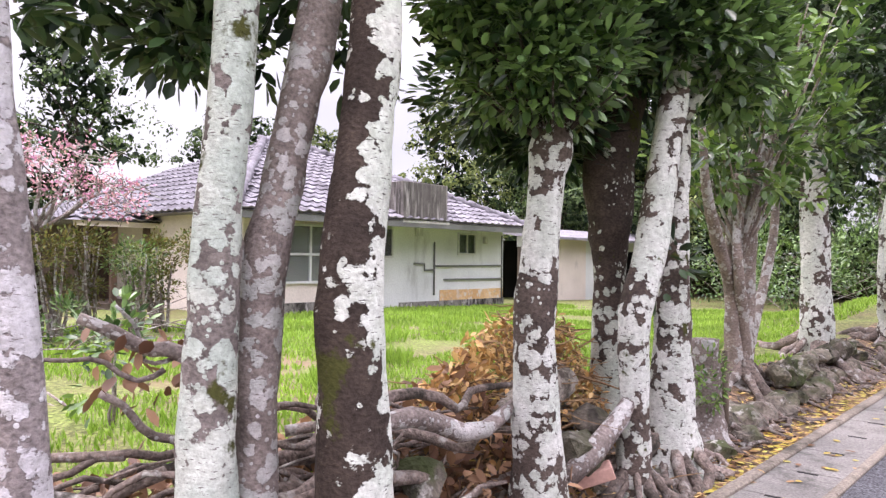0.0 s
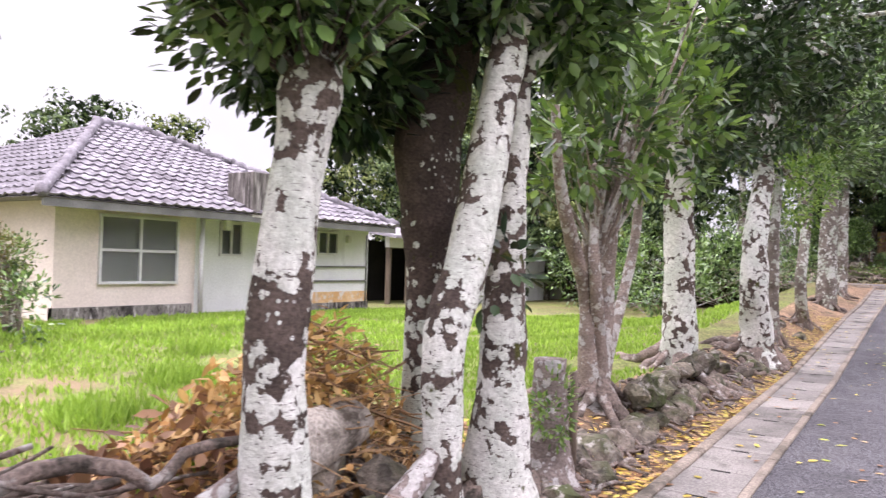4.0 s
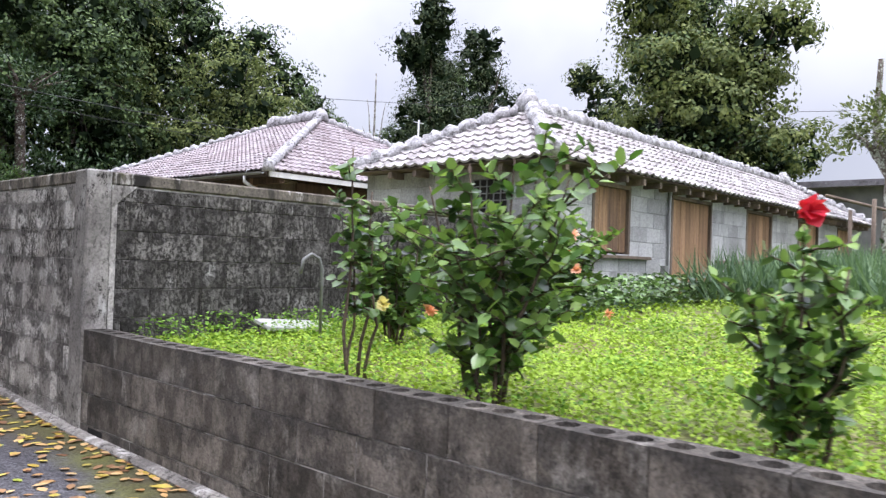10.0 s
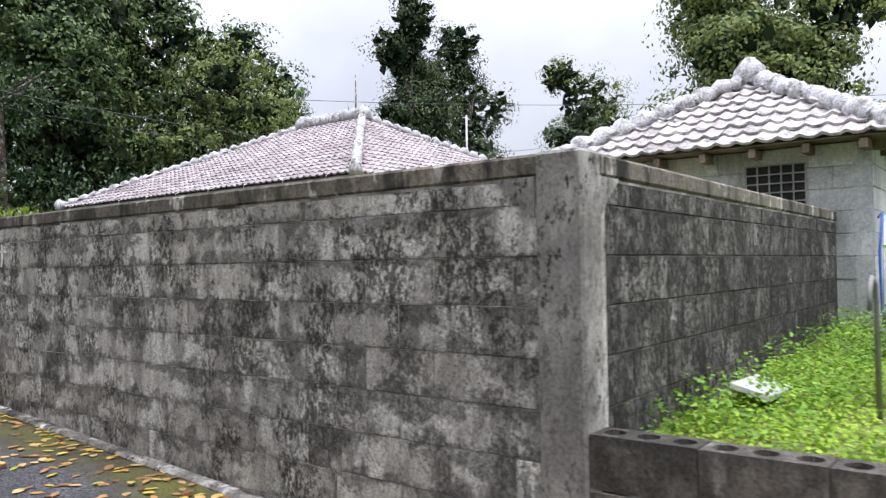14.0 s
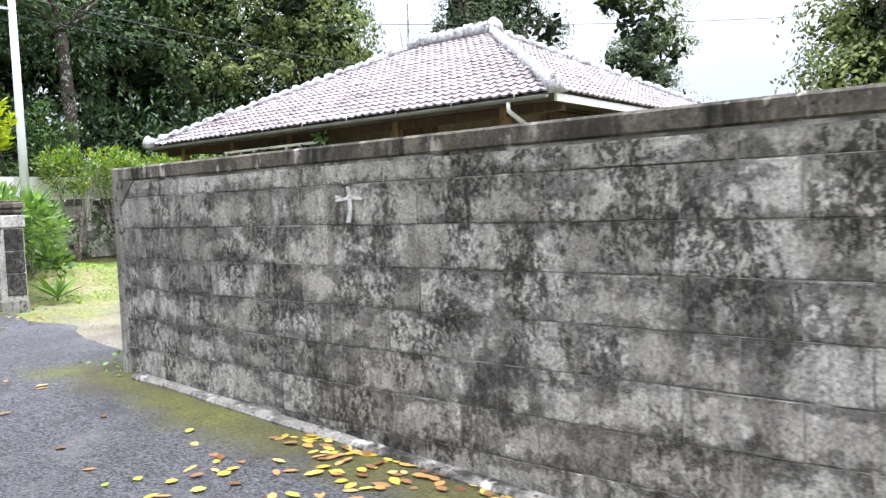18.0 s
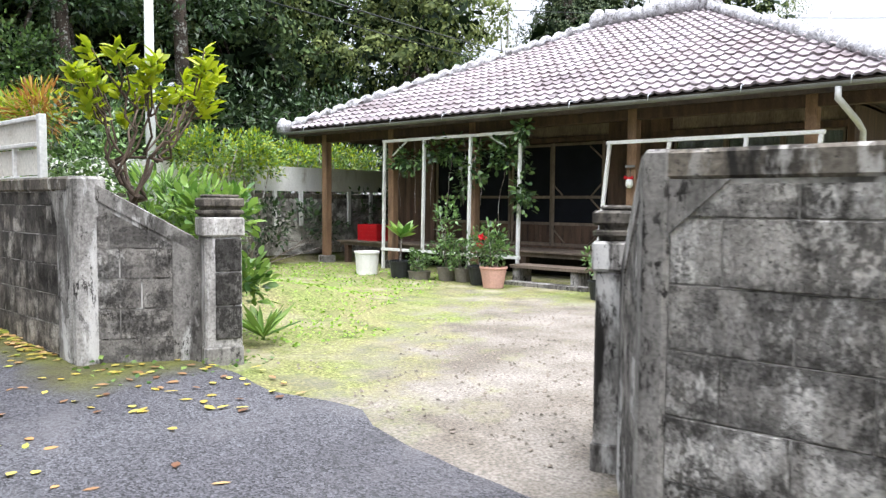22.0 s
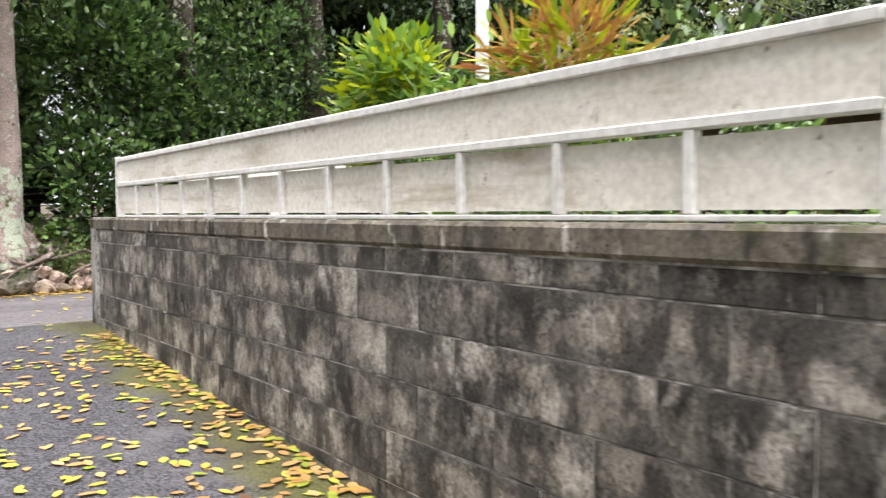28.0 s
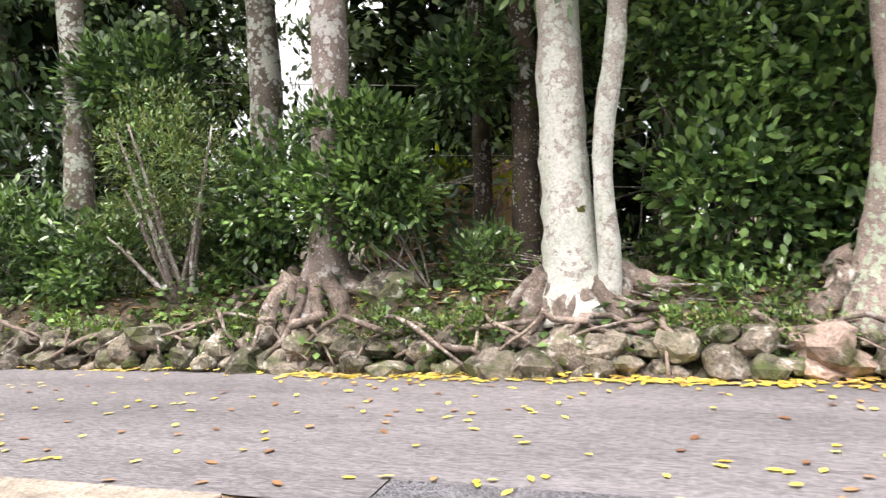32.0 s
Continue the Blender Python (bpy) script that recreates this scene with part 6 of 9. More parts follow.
def roots(parent, x, y, r, count, reach, mat, seed, avoid=None):
    rnd = random.Random(seed)
    count = int(count * 1.5)
    for i in range(count):
        a = 2 * math.pi * (i + rnd.uniform(-0.4, 0.4)) / count
        ln = reach * rnd.uniform(0.4, 1.3)
        thick = r * rnd.choice((0.14, 0.2, 0.26, 0.36))
        pts, rad = [], []
        bend, kink, ph = rnd.uniform(-1.1, 1.1), rnd.uniform(0.1, 0.4), rnd.uniform(0, 6)
        for k in range(11):
            t = k / 10
            aa = a + bend * t * t + kink * t * math.sin(6 * t + ph)
            px, py = x + math.cos(aa) * (r * 0.55 + ln * t), y + math.sin(aa) * (r * 0.55 + ln * t)
            if px > -1.66 and x < -1.6:
                px = -1.66 - 0.02 * rnd.random()
            h = 0.2 * (1 - t) ** 3 + 0.025 * math.sin(9 * t + ph) - 0.035 * t
            pts.append((px, py, land_z(px, py) + h))
            rad.append(thick * (1 - 0.75 * t) * rnd.uniform(0.8, 1.2) + 0.006)
        tube("root", pts, rad, mat, parent, seg=7, rough=0.35, seed=i)


def tree(label, rows, bark, blobs, clump, leaves, spread, leaf, lmat, limbs=8, extra=(), root=(0, 0), seed=0, group="", simple=False, hollow=0.45, seg=14, rough=0.16):
    t = thing("tree", label, "tree", group)
    trunk_mesh(t, rows, bark, seed, seg, rough)
    for i, r in enumerate(extra):
        trunk_mesh(t, r, bark, seed + 3 + i, 10, rough, base=False, name="stem")
    if root[0]:
        roots(t, rows[0][0], rows[0][1], rows[0][3], root[0], root[1], M_root, seed)
    pts, head, cen = clumps(blobs, clump, leaves, spread, hollow)
    top = rows[-1][:3]
    add_limbs(t, top, cen, bark, limbs, rows[-1][3] * 0.7, seed)
    mats = lmat if isinstance(lmat, tuple) else (lmat,)
    for j, m in enumerate(mats):
        leaf_cloud("crown", pts[j::len(mats)], head[j::len(mats)], leaf[0], leaf[1], m, t, simple=simple)
    return t


ROW = "trees along the lane"
tree("slender tree with pale lilac-grey lichen bark", [(-2.1, -1.84, 0.2, 0.075), (-2.1, -1.87, 0.62, 0.064), (-2.1, -1.91, 1.07, 0.055), (-2.1, -1.94, 1.36, 0.051), (-2.1, -1.98, 2.2, 0.045)],
     M_bark_lilac, [((-2.5, -2.1, 2.75), (0.7, 0.7, 0.7)), ((-2.4, -1.85, 1.62), (0.18, 0.16, 0.14))], 48, 26, 0.2, (0.1, 0.042), L_dark, 5, seed=1, group=ROW)
tree("straight tree trunk crusted with pale green lichen", [(-1.98, -1.37, 0.12, 0.098), (-1.98, -1.37, 0.34, 0.086), (-1.98, -1.35, 0.77, 0.073), (-1.98, -1.33, 1.12, 0.072), (-1.98, -1.3, 1.47, 0.071), (-1.98, -1.26, 2.2, 0.066)],
     M_bark_green, [((-2.7, -1.25, 2.35), (0.7, 0.6, 0.62)), ((-2.2, -1.3, 2.9), (0.8, 0.8, 0.6))], 90, 26, 0.2, (0.1, 0.042), L_dark, 7, root=(5, 0.4), seed=2, group=ROW)
tree("leaning brown tree trunk dotted with lichen, forked low", [(-1.99, -1.19, 0.07, 0.077), (-1.99, -1.19, 0.4, 0.073), (-1.99, -1.17, 0.77, 0.078), (-1.99, -1.11, 1.04, 0.07), (-1.99, -1.04, 1.34, 0.067), (-1.99, -0.96, 1.66, 0.073), (-1.99, -0.86, 2.3, 0.06)],
     M_bark_brown, [((-2.5, -0.8, 2.6), (0.7, 0.6, 0.7)), ((-2.4, -1.25, 1.72), (0.25, 0.22, 0.2)), ((-2.4, -0.95, 1.75), (0.22, 0.16, 0.22)), ((-2.2, -0.62, 1.7), (0.12, 0.1, 0.25)), ((-2.8, -0.95, 1.9), (0.25, 0.38, 0.2)), ((-2.8, -1.4, 1.87), (0.2, 0.25, 0.14))], 210, 26, 0.16, (0.1, 0.042), L_dark, 6,
     [[(-2.02, -1.2, 0.75, 0.04), (-2.06, -1.27, 1.0, 0.034), (-2.07, -1.26, 1.4, 0.03), (-2.1, -1.22, 1.9, 0.026)], [(-1.98, -1.08, 1.1, 0.03), (-1.98, -1.02, 1.25, 0.028), (-1.99, -0.98, 1.6, 0.024)]], (4, 0.35), seed=3, group=ROW)
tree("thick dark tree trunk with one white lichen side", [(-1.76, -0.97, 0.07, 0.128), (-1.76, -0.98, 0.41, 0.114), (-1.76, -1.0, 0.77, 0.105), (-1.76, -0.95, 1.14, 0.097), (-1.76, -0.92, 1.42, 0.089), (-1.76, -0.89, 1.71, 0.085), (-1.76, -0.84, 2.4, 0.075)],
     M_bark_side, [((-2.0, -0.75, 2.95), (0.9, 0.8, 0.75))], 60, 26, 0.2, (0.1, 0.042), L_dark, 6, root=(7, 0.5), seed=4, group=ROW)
t1 = tree("white lichen tree with a ball of glossy leaves at its neck", [(-1.87, 0.24, -0.23, 0.134), (-1.87, 0.23, 0.11, 0.112), (-1.87, 0.2, 0.49, 0.095), (-1.87, 0.24, 0.88, 0.087), (-1.87, 0.29, 1.19, 0.084), (-1.87, 0.32, 1.36, 0.1), (-1.87, 0.36, 1.67, 0.079), (-1.87, 0.43, 2.09, 0.081), (-1.87, 0.5, 2.9, 0.07)],
          M_bark_white, [((-1.9, 0.22, 1.82), (0.42, 0.42, 0.34)), ((-1.9, 0.14, 2.1), (0.48, 0.52, 0.36)), ((-1.95, 0.4, 2.45), (0.5, 0.55, 0.4))], 620, 20, 0.1, (0.075, 0.038), L_mid, 8, root=(8, 0.5), seed=5, group=ROW, hollow=0.5)
for i in range(44):
    a = random.uniform(0, 6.28)
    tube("twig", arc_points((-1.87, 0.32, 1.36), (-1.87 + 0.38 * math.cos(a), 0.3 + 0.38 * math.sin(a), 1.6 + random.uniform(0, 0.4)), 5, 0.0, 0.05, i), [0.008, 0.007, 0.006, 0.005, 0.003], M_bark_dark, t1, seg=5)
tree("dark knobbly tree trunk, white lichen below", [(-2.28, 1.64, -0.07, 0.124), (-2.28, 1.61, 0.72, 0.11), (-2.28, 1.6, 1.07, 0.13), (-2.28, 1.61, 1.46, 0.15), (-2.28, 1.75, 1.88, 0.136), (-2.28, 1.89, 2.35, 0.111), (-2.28, 1.92, 2.88, 0.1)],
     M_bark_foot, [((-2.6, 1.3, 1.66), (0.32, 0.4, 0.2)), ((-2.65, 0.9, 1.85), (0.4, 0.4, 0.25)), ((-2.5, 1.15, 1.8), (0.4, 0.45, 0.28)), ((-2.25, 1.35, 2.15), (0.55, 0.6, 0.38)), ((-2.2, 1.5, 2.7), (0.75, 0.85, 0.5)), ((-2.4, 1.9, 3.3), (1.0, 1.1, 0.7))], 640, 26, 0.18, (0.1, 0.045), L_dark, 8, root=(5, 0.4), seed=6, group=ROW, rough=0.24)
tree("leaning white lichen trunk with a cut top", [(-1.83, 1.1, -0.32, 0.1), (-1.83, 1.08, 0.14, 0.078), (-1.83, 1.09, 0.56, 0.088), (-1.83, 1.25, 0.89, 0.093), (-1.83, 1.38, 1.27, 0.088), (-1.83, 1.52, 1.71, 0.082), (-1.83, 1.64, 2.05, 0.08)],
     M_bark_white, [((-1.8, 1.75, 2.35), (0.5, 0.6, 0.42)), ((-1.75, 2.1, 2.1), (0.35, 0.4, 0.35))], 140, 24, 0.16, (0.1, 0.046), L_mid, 6, root=(9, 0.75), seed=7, group=ROW)
tree("squat lichen trunk with moss patches on a root mound", [(-1.95, 1.75, -0.21, 0.19), (-1.92, 1.72, 0.07, 0.141), (-1.9, 1.7, 0.4, 0.107), (-1.9, 1.7, 0.73, 0.099), (-1.9, 1.72, 1.06, 0.083), (-1.9, 1.76, 1.7, 0.07)],
     M_bark_white, [((-1.95, 1.7, 0.95), (0.16, 0.16, 0.28)), ((-1.95, 2.1, 2.3), (0.5, 0.5, 0.4))], 36, 18, 0.12, (0.1, 0.043), L_dark, 5, root=(10, 0.8), seed=8, group=ROW)
tree("many-stemmed pale tree with light green narrow leaves", [(-2.4, 4.11, -0.15, 0.15), (-2.4, 4.14, 0.05, 0.125), (-2.4, 4.18, 0.25, 0.08), (-2.4, 4.2, 0.5, 0.04), (-2.38, 4.1, 0.9, 0.03)],
     M_bark_stem, [((-2.35, 3.9, 1.85), (0.7, 0.95, 0.6)), ((-2.3, 4.7, 2.1), (0.75, 0.9, 0.75)), ((-2.3, 4.4, 2.9), (0.8, 1.1, 0.7))], 150, 20, 0.18, (0.125, 0.056), (L_bright, L_mid, L_gloss), 26,
     [[(-2.4, 4.05, -0.15, 0.09), (-2.4, 3.99, 0.25, 0.07), (-2.4, 3.93, 0.65, 0.055), (-2.4, 3.66, 1.02, 0.055), (-2.4, 3.41, 1.44, 0.042), (-2.4, 3.31, 1.95, 0.03)],
      [(-2.4, 4.22, -0.15, 0.1), (-2.4, 4.32, 0.24, 0.08), (-2.4, 4.39, 0.89, 0.066), (-2.4, 4.47, 1.38, 0.066), (-2.4, 4.54, 1.63, 0.057), (-2.4, 5.0, 2.19, 0.045), (-2.4, 5.5, 2.71, 0.03)],
      [(-2.4, 4.25, -0.15, 0.08), (-2.4, 4.45, 0.2, 0.06), (-2.4, 4.82, 0.69, 0.045), (-2.4, 5.06, 1.15, 0.045), (-2.4, 5.15, 1.58, 0.03)],
      [(-2.35, 4.14, -0.1, 0.08), (-2.33, 4.06, 0.3, 0.055), (-2.3, 3.85, 0.8, 0.045), (-2.35, 3.95, 1.2, 0.035), (-2.3, 3.8, 1.6, 0.02)],
      [(-2.42, 4.2, 0.0, 0.07), (-2.45, 4.28, 0.4, 0.05), (-2.5, 4.15, 0.9, 0.04), (-2.5, 4.3, 1.5, 0.03)]], (10, 0.8), seed=9, group=ROW, hollow=0.3)
tree("stout white lichen tree standing on boulders", [(-2.37, 6.45, -0.12, 0.2), (-2.37, 6.41, 0.13, 0.175), (-2.37, 6.38, 0.6, 0.16), (-2.37, 6.33, 1.2, 0.15), (-2.37, 6.29, 1.61, 0.145), (-2.37, 6.34, 2.21, 0.12), (-2.37, 6.36, 2.98, 0.11)],
     M_bark_white, [((-2.4, 6.3, 2.3), (0.85, 0.9, 0.65)), ((-2.3, 6.6, 3.4), (1.3, 1.4, 1.0)), ((-2.3, 6.4, 4.8), (1.4, 1.5, 1.0))], 420, 28, 0.24, (0.115, 0.05), L_dark, 14, root=(9, 0.9), seed=10, group=ROW)
tree("tall leaning tree with patchy white bark", [(-2.0, 8.55, -0.06, 0.22), (-2.0, 8.41, 0.33, 0.18), (-2.0, 8.25, 0.75, 0.165), (-2.0, 8.39, 1.44, 0.138), (-2.0, 8.9, 2.22, 0.118), (-2.0, 9.3, 2.92, 0.11), (-2.0, 9.7, 4.0, 0.1)],
     M_bark_white, [((-2.1, 9.2, 3.0), (1.1, 1.4, 0.75)), ((-1.8, 9.6, 4.3), (1.7, 1.8, 1.2)), ((-2.2, 9.0, 5.6), (1.6, 1.8, 1.0))], 480, 28, 0.26, (0.125, 0.055), L_dark, 14, root=(8, 0.8), seed=11, group=ROW)
tree("slender grey tree beside the gutter", [(-2.1, 10.3, 0.0, 0.1), (-2.1, 10.2, 0.9, 0.085), (-2.1, 10.3, 1.5, 0.07), (-2.1, 10.6, 2.3, 0.06)],
     M_bark_far, [((-2.1, 10.8, 2.6), (0.7, 0.8, 0.6)), ((-2.0, 11.4, 2.2), (0.6, 0.7, 0.6))], 90, 24, 0.2, (0.09, 0.035), L_bright, 8, root=(6, 0.5), seed=12, group=ROW)
tree("slender forked grey tree", [(-2.0, 12.6, 0.0, 0.115), (-2.0, 12.3, 0.74, 0.09), (-2.0, 12.8, 1.5, 0.085), (-2.0, 13.2, 2.5, 0.075), (-2.0, 13.4, 3.3, 0.06)],
     M_bark_far, [((-2.0, 13.2, 3.1), (1.0, 1.2, 0.8)), ((-2.0, 13.4, 4.6), (1.5, 1.7, 1.1))], 280, 26, 0.28, (0.13, 0.055), L_mid, 10, root=(6, 0.5), seed=13, group=ROW)
tree("tall pale-barked tree beside the lane", [(-2.05, 16.56, 0.1, 0.21), (-2.05, 16.7, 0.98, 0.19), (-2.05, 17.0, 2.1, 0.17), (-2.05, 17.2, 3.1, 0.15), (-2.05, 17.3, 4.3, 0.13)],
     M_bark_far, [((-2.0, 16.8, 4.0), (1.5, 1.9, 1.0)), ((-1.7, 17.2, 5.4), (1.8, 2.2, 1.3))], 300, 26, 0.32, (0.16, 0.07), L_dark, 10, root=(6, 0.6), seed=14, group=ROW, simple=True)
tree("tall pale-barked tree beside the lane", [(-2.1, 20.3, 0.3, 0.16), (-2.1, 20.6, 1.68, 0.14), (-2.1, 20.9, 2.9, 0.12), (-2.1, 21.0, 4.3, 0.1)],
     M_bark_far, [((-2.1, 20.6, 4.2), (1.6, 2.0, 1.1)), ((-1.8, 21.4, 5.6), (1.8, 2.2, 1.3))], 300, 26, 0.32, (0.16, 0.07), L_dark, 10, root=(6, 0.6), seed=15, group=ROW, simple=True)

# ---- wooded bank across the road ----
BANK = "trees on the bank"
tree("white-barked tree with a broad root flare", [(-0.69, 28.75, 0.95, 0.36), (-0.71, 28.75, 1.16, 0.265), (-0.73, 28.75, 1.36, 0.225), (-0.75, 28.75, 1.87, 0.195), (-0.76, 28.75, 2.37, 0.181), (-0.76, 28.75, 3.06, 0.175), (-0.76, 28.75, 5.0, 0.15)],
     M_bark_chalk, [((-0.8, 29.0, 5.2), (2.0, 1.6, 1.2)), ((-0.6, 28.7, 4.1), (1.4, 1.2, 0.7))], 170, 26, 0.3, (0.14, 0.06), L_mid, 10,
     [[(-0.44, 28.62, 1.0, 0.1), (-0.43, 28.6, 1.47, 0.084), (-0.45, 28.6, 2.11, 0.074), (-0.35, 28.6, 2.74, 0.083), (-0.28, 28.6, 3.32, 0.073), (-0.22, 28.6, 4.4, 0.06)]], (10, 0.7), 31, BANK)
tree("grey-green barked tree with a flaring foot", [(1.36, 28.65, 0.85, 0.33), (1.37, 28.65, 1.03, 0.27), (1.4, 28.65, 1.36, 0.19), (1.44, 28.65, 1.84, 0.14), (1.46, 28.65, 2.41, 0.1), (1.44, 28.65, 3.26, 0.1), (1.42, 28.65, 5.0, 0.09)],
     M_bark_mossy, [((1.5, 28.9, 5.2), (2.0, 1.6, 1.2)), ((1.6, 28.8, 4.2), (1.2, 1.0, 0.7))], 170, 26, 0.3, (0.14, 0.06), L_mid, 10, root=(9, 0.6), seed=32, group=BANK)
tree("mossy-footed tree with pale patched bark", [(-3.04, 28.85, 0.75, 0.32), (-2.98, 28.85, 1.04, 0.25), (-2.91, 28.85, 1.36, 0.205), (-2.88, 28.85, 1.74, 0.161), (-2.8, 28.85, 2.85, 0.159), (-2.75, 28.85, 4.6, 0.15)],
     M_bark_brown, [((-2.9, 29.2, 5.4), (1.6, 1.4, 1.0))], 130, 26, 0.34, (0.13, 0.05), L_dark, 10, root=(9, 0.8), seed=33, group=BANK)
for i, (x, y, r) in enumerate(((-4.33, 30.2, 0.19), (-1.28, 29.6, 0.125), (-1.92, 30.4, 0.095), (-6.4, 29.6, 0.16), (3.6, 29.4, 0.17), (5.8, 29.8, 0.19), (-8.6, 29.4, 0.2), (8.4, 29.8, 0.18))):
    z = land_z(x, y)
    tree("dark tree on the shaded bank", [(x, y, z, r * 1.2), (x + 0.03, y, z + 1.2, r), (x + 0.05, y, z + 2.5, r * 0.92), (x - 0.04, y, z + 4.6, r * 0.8)], M_bark_far if i % 3 == 0 else M_bark_dark,
         [((x, y + 0.3, 6.0), (1.9, 1.6, 1.3))], 110, 26, 0.38, (0.16, 0.065), L_dark, 8, seed=40 + i, group=BANK, simple=True)


def bush(label, blobs, count, leaves, spread, leaf, mat, stems=(), stem_r=0.012, name="shrub", group="", simple=False, hollow=0.3, bark=None, tall=None):
    b = thing(name, label, "shrub", group)
    pts, head, cen = clumps(blobs, count, leaves, spread, hollow)
    if stems is None:
        stems = ()
    elif not len(stems):
        stems = [(c[0], c[1], land_z(c[0], c[1]) - 0.05) for c, _ in blobs]
    if len(stems):
        rnd = random.Random(len(cen))
        for s in stems:
            for c in rnd.sample(list(map(tuple, cen)), min(5, len(cen))):
                tube("stem", arc_points(s, c, 6, -0.03, 0.06, rnd.random() * 30), [stem_r * (1 - 0.7 * k / 5) for k in range(6)], bark or M_bark_brown, b, seg=5)
    mats = mat if isinstance(mat, tuple) else (mat,)
    for j, m in enumerate(mats):
        leaf_cloud("foliage", pts[j::len(mats)], head[j::len(mats)], leaf[0], leaf[1], m, b, simple=simple)
    return b


UNDER = "undergrowth on the bank"
GLOSS = (L_mid, L_gloss, L_dark, L_mid)
bush("dense glossy evergreen undergrowth", [((0.4, 29.05, 1.9), (0.62, 0.4, 0.85)), ((0.35, 29.2, 3.2), (0.85, 0.5, 0.95)), ((1.2, 29.3, 2.3), (0.5, 0.4, 1.3))], 470, 24, 0.2, (0.105, 0.06), GLOSS, [(0.3, 29.1, 1.1), (0.6, 29.1, 1.1)], group=UNDER)
bush("dense glossy evergreen undergrowth", [((2.55, 29.0, 1.85), (0.85, 0.4, 0.8)), ((2.6, 29.2, 3.2), (1.2, 0.5, 0.95)), ((3.6, 29.2, 2.4), (0.6, 0.4, 1.3))], 470, 24, 0.22, (0.105, 0.06), GLOSS, [(2.4, 29.1, 1.1), (2.8, 29.1, 1.1)], group=UNDER)
bush("dense glossy evergreen undergrowth", [((4.6, 29.3, 2.2), (1.3, 0.5, 1.1)), ((4.9, 29.6, 3.7), (1.6, 0.6, 0.9)), ((7.2, 29.6, 2.6), (1.6, 0.6, 1.4))], 460, 24, 0.26, (0.1, 0.058), GLOSS, [(4.4, 29.3, 1.1), (7, 29.4, 1.1)], group=UNDER)
bush("thick evergreen bush on the bank", [((-2.55, 28.85, 2.0), (0.75, 0.4, 0.5)), ((-2.6, 28.95, 2.5), (0.6, 0.4, 0.3))], 280, 24, 0.17, (0.09, 0.044), GLOSS, [(-2.4, 28.95, 1.1), (-2.0, 29, 1.1)], group=UNDER)
bush("thick evergreen bush on the bank", [((-3.6, 29.0, 2.0), (0.6, 0.4, 0.6)), ((-4.0, 29.3, 1.5), (0.7, 0.4, 0.4))], 190, 24, 0.17, (0.09, 0.044), GLOSS, [(-3.5, 29, 1.1)], group=UNDER)
bush("fine-twigged grey-green shrub on the bank", [((-4.5, 28.75, 2.35), (0.75, 0.5, 0.85)), ((-4.9, 28.95, 1.7), (0.9, 0.4, 0.4))], 300, 26, 0.2, (0.055, 0.018), (L_farlight, L_mid), [(-4.4, 28.75, 1.05), (-4.45, 28.75, 1.05), (-4.35, 28.78, 1.05)], 0.03, group=UNDER)
bush("low leafy bush at the bank's foot", [((-5.6, 28.9, 1.5), (0.8, 0.4, 0.5)), ((-6.8, 29.0, 1.7), (0.9, 0.4, 0.7))], 220, 24, 0.18, (0.1, 0.042), GLOSS, group=UNDER)
bush("low leafy bush among the roots", [((-0.2, 29.4, 1.25), (0.5, 0.3, 0.3)), ((-1.5, 29.0, 1.35), (0.35, 0.25, 0.3)), ((0.55, 28.6, 1.05), (0.35, 0.12, 0.2))], 110, 22, 0.14, (0.07, 0.03), GLOSS, group=UNDER)
bush("overhanging evergreen branches above the bank", [((-1.75, 29.5, 3.05), (0.5, 0.4, 0.3)), ((-1.2, 29.9, 3.3), (0.7, 0.4, 0.35)), ((0.5, 29.7, 3.9), (0.9, 0.4, 0.4)), ((-5.6, 29.6, 3.4), (1.0, 0.4, 0.5))], 330, 24, 0.2, (0.11, 0.052), (L_dark, L_mid), None, group=UNDER)
bush("shaded understorey beyond the bank", [((-7.5, 30.5, 2.3), (3.0, 1.0, 1.5)), ((-4.0, 31.2, 2.2), (2.0, 1.0, 1.0)), ((-0.5, 31.2, 4.4), (1.8, 0.8, 0.8)), ((2.5, 31.0, 3.5), (3.0, 1.0, 2.0)), ((9.5, 30.5, 2.8), (3.5, 1.0, 2.0)), ((14, 30.5, 2.8), (3.5, 1.0, 2.0))], 650, 24, 0.42, (0.18, 0.075), L_dark, group=UNDER, simple=True)
bush("yellow-leaved shrub before a tan wall", [((-2.75, 31.7, 2.3), (0.35, 0.25, 0.4)), ((-2.0, 31.7, 2.2), (0.3, 0.25, 0.3))], 26, 12, 0.16, (0.12, 0.05), L_yellow, [(-2.6, 31.7, 1.2), (-2.2, 31.7, 1.2)], 0.03)
tan = thing("board_fence", "tan board fence behind the wood", "fence")
for i in range(11):
    part("board", box(-4.2 + i * 0.25, -3.955 + i * 0.25, 32.4 + 0.012 * (i % 2), 32.43 + 0.012 * (i % 2), 0.5, 2.5 + random.uniform(0, 0.06)), M_wood_orange, tan)
for z in (1.0, 2.2):
    part("rail", box(-4.2, -1.45, 32.445, 32.5, z, z + 0.08), M_wood_grey, tan)

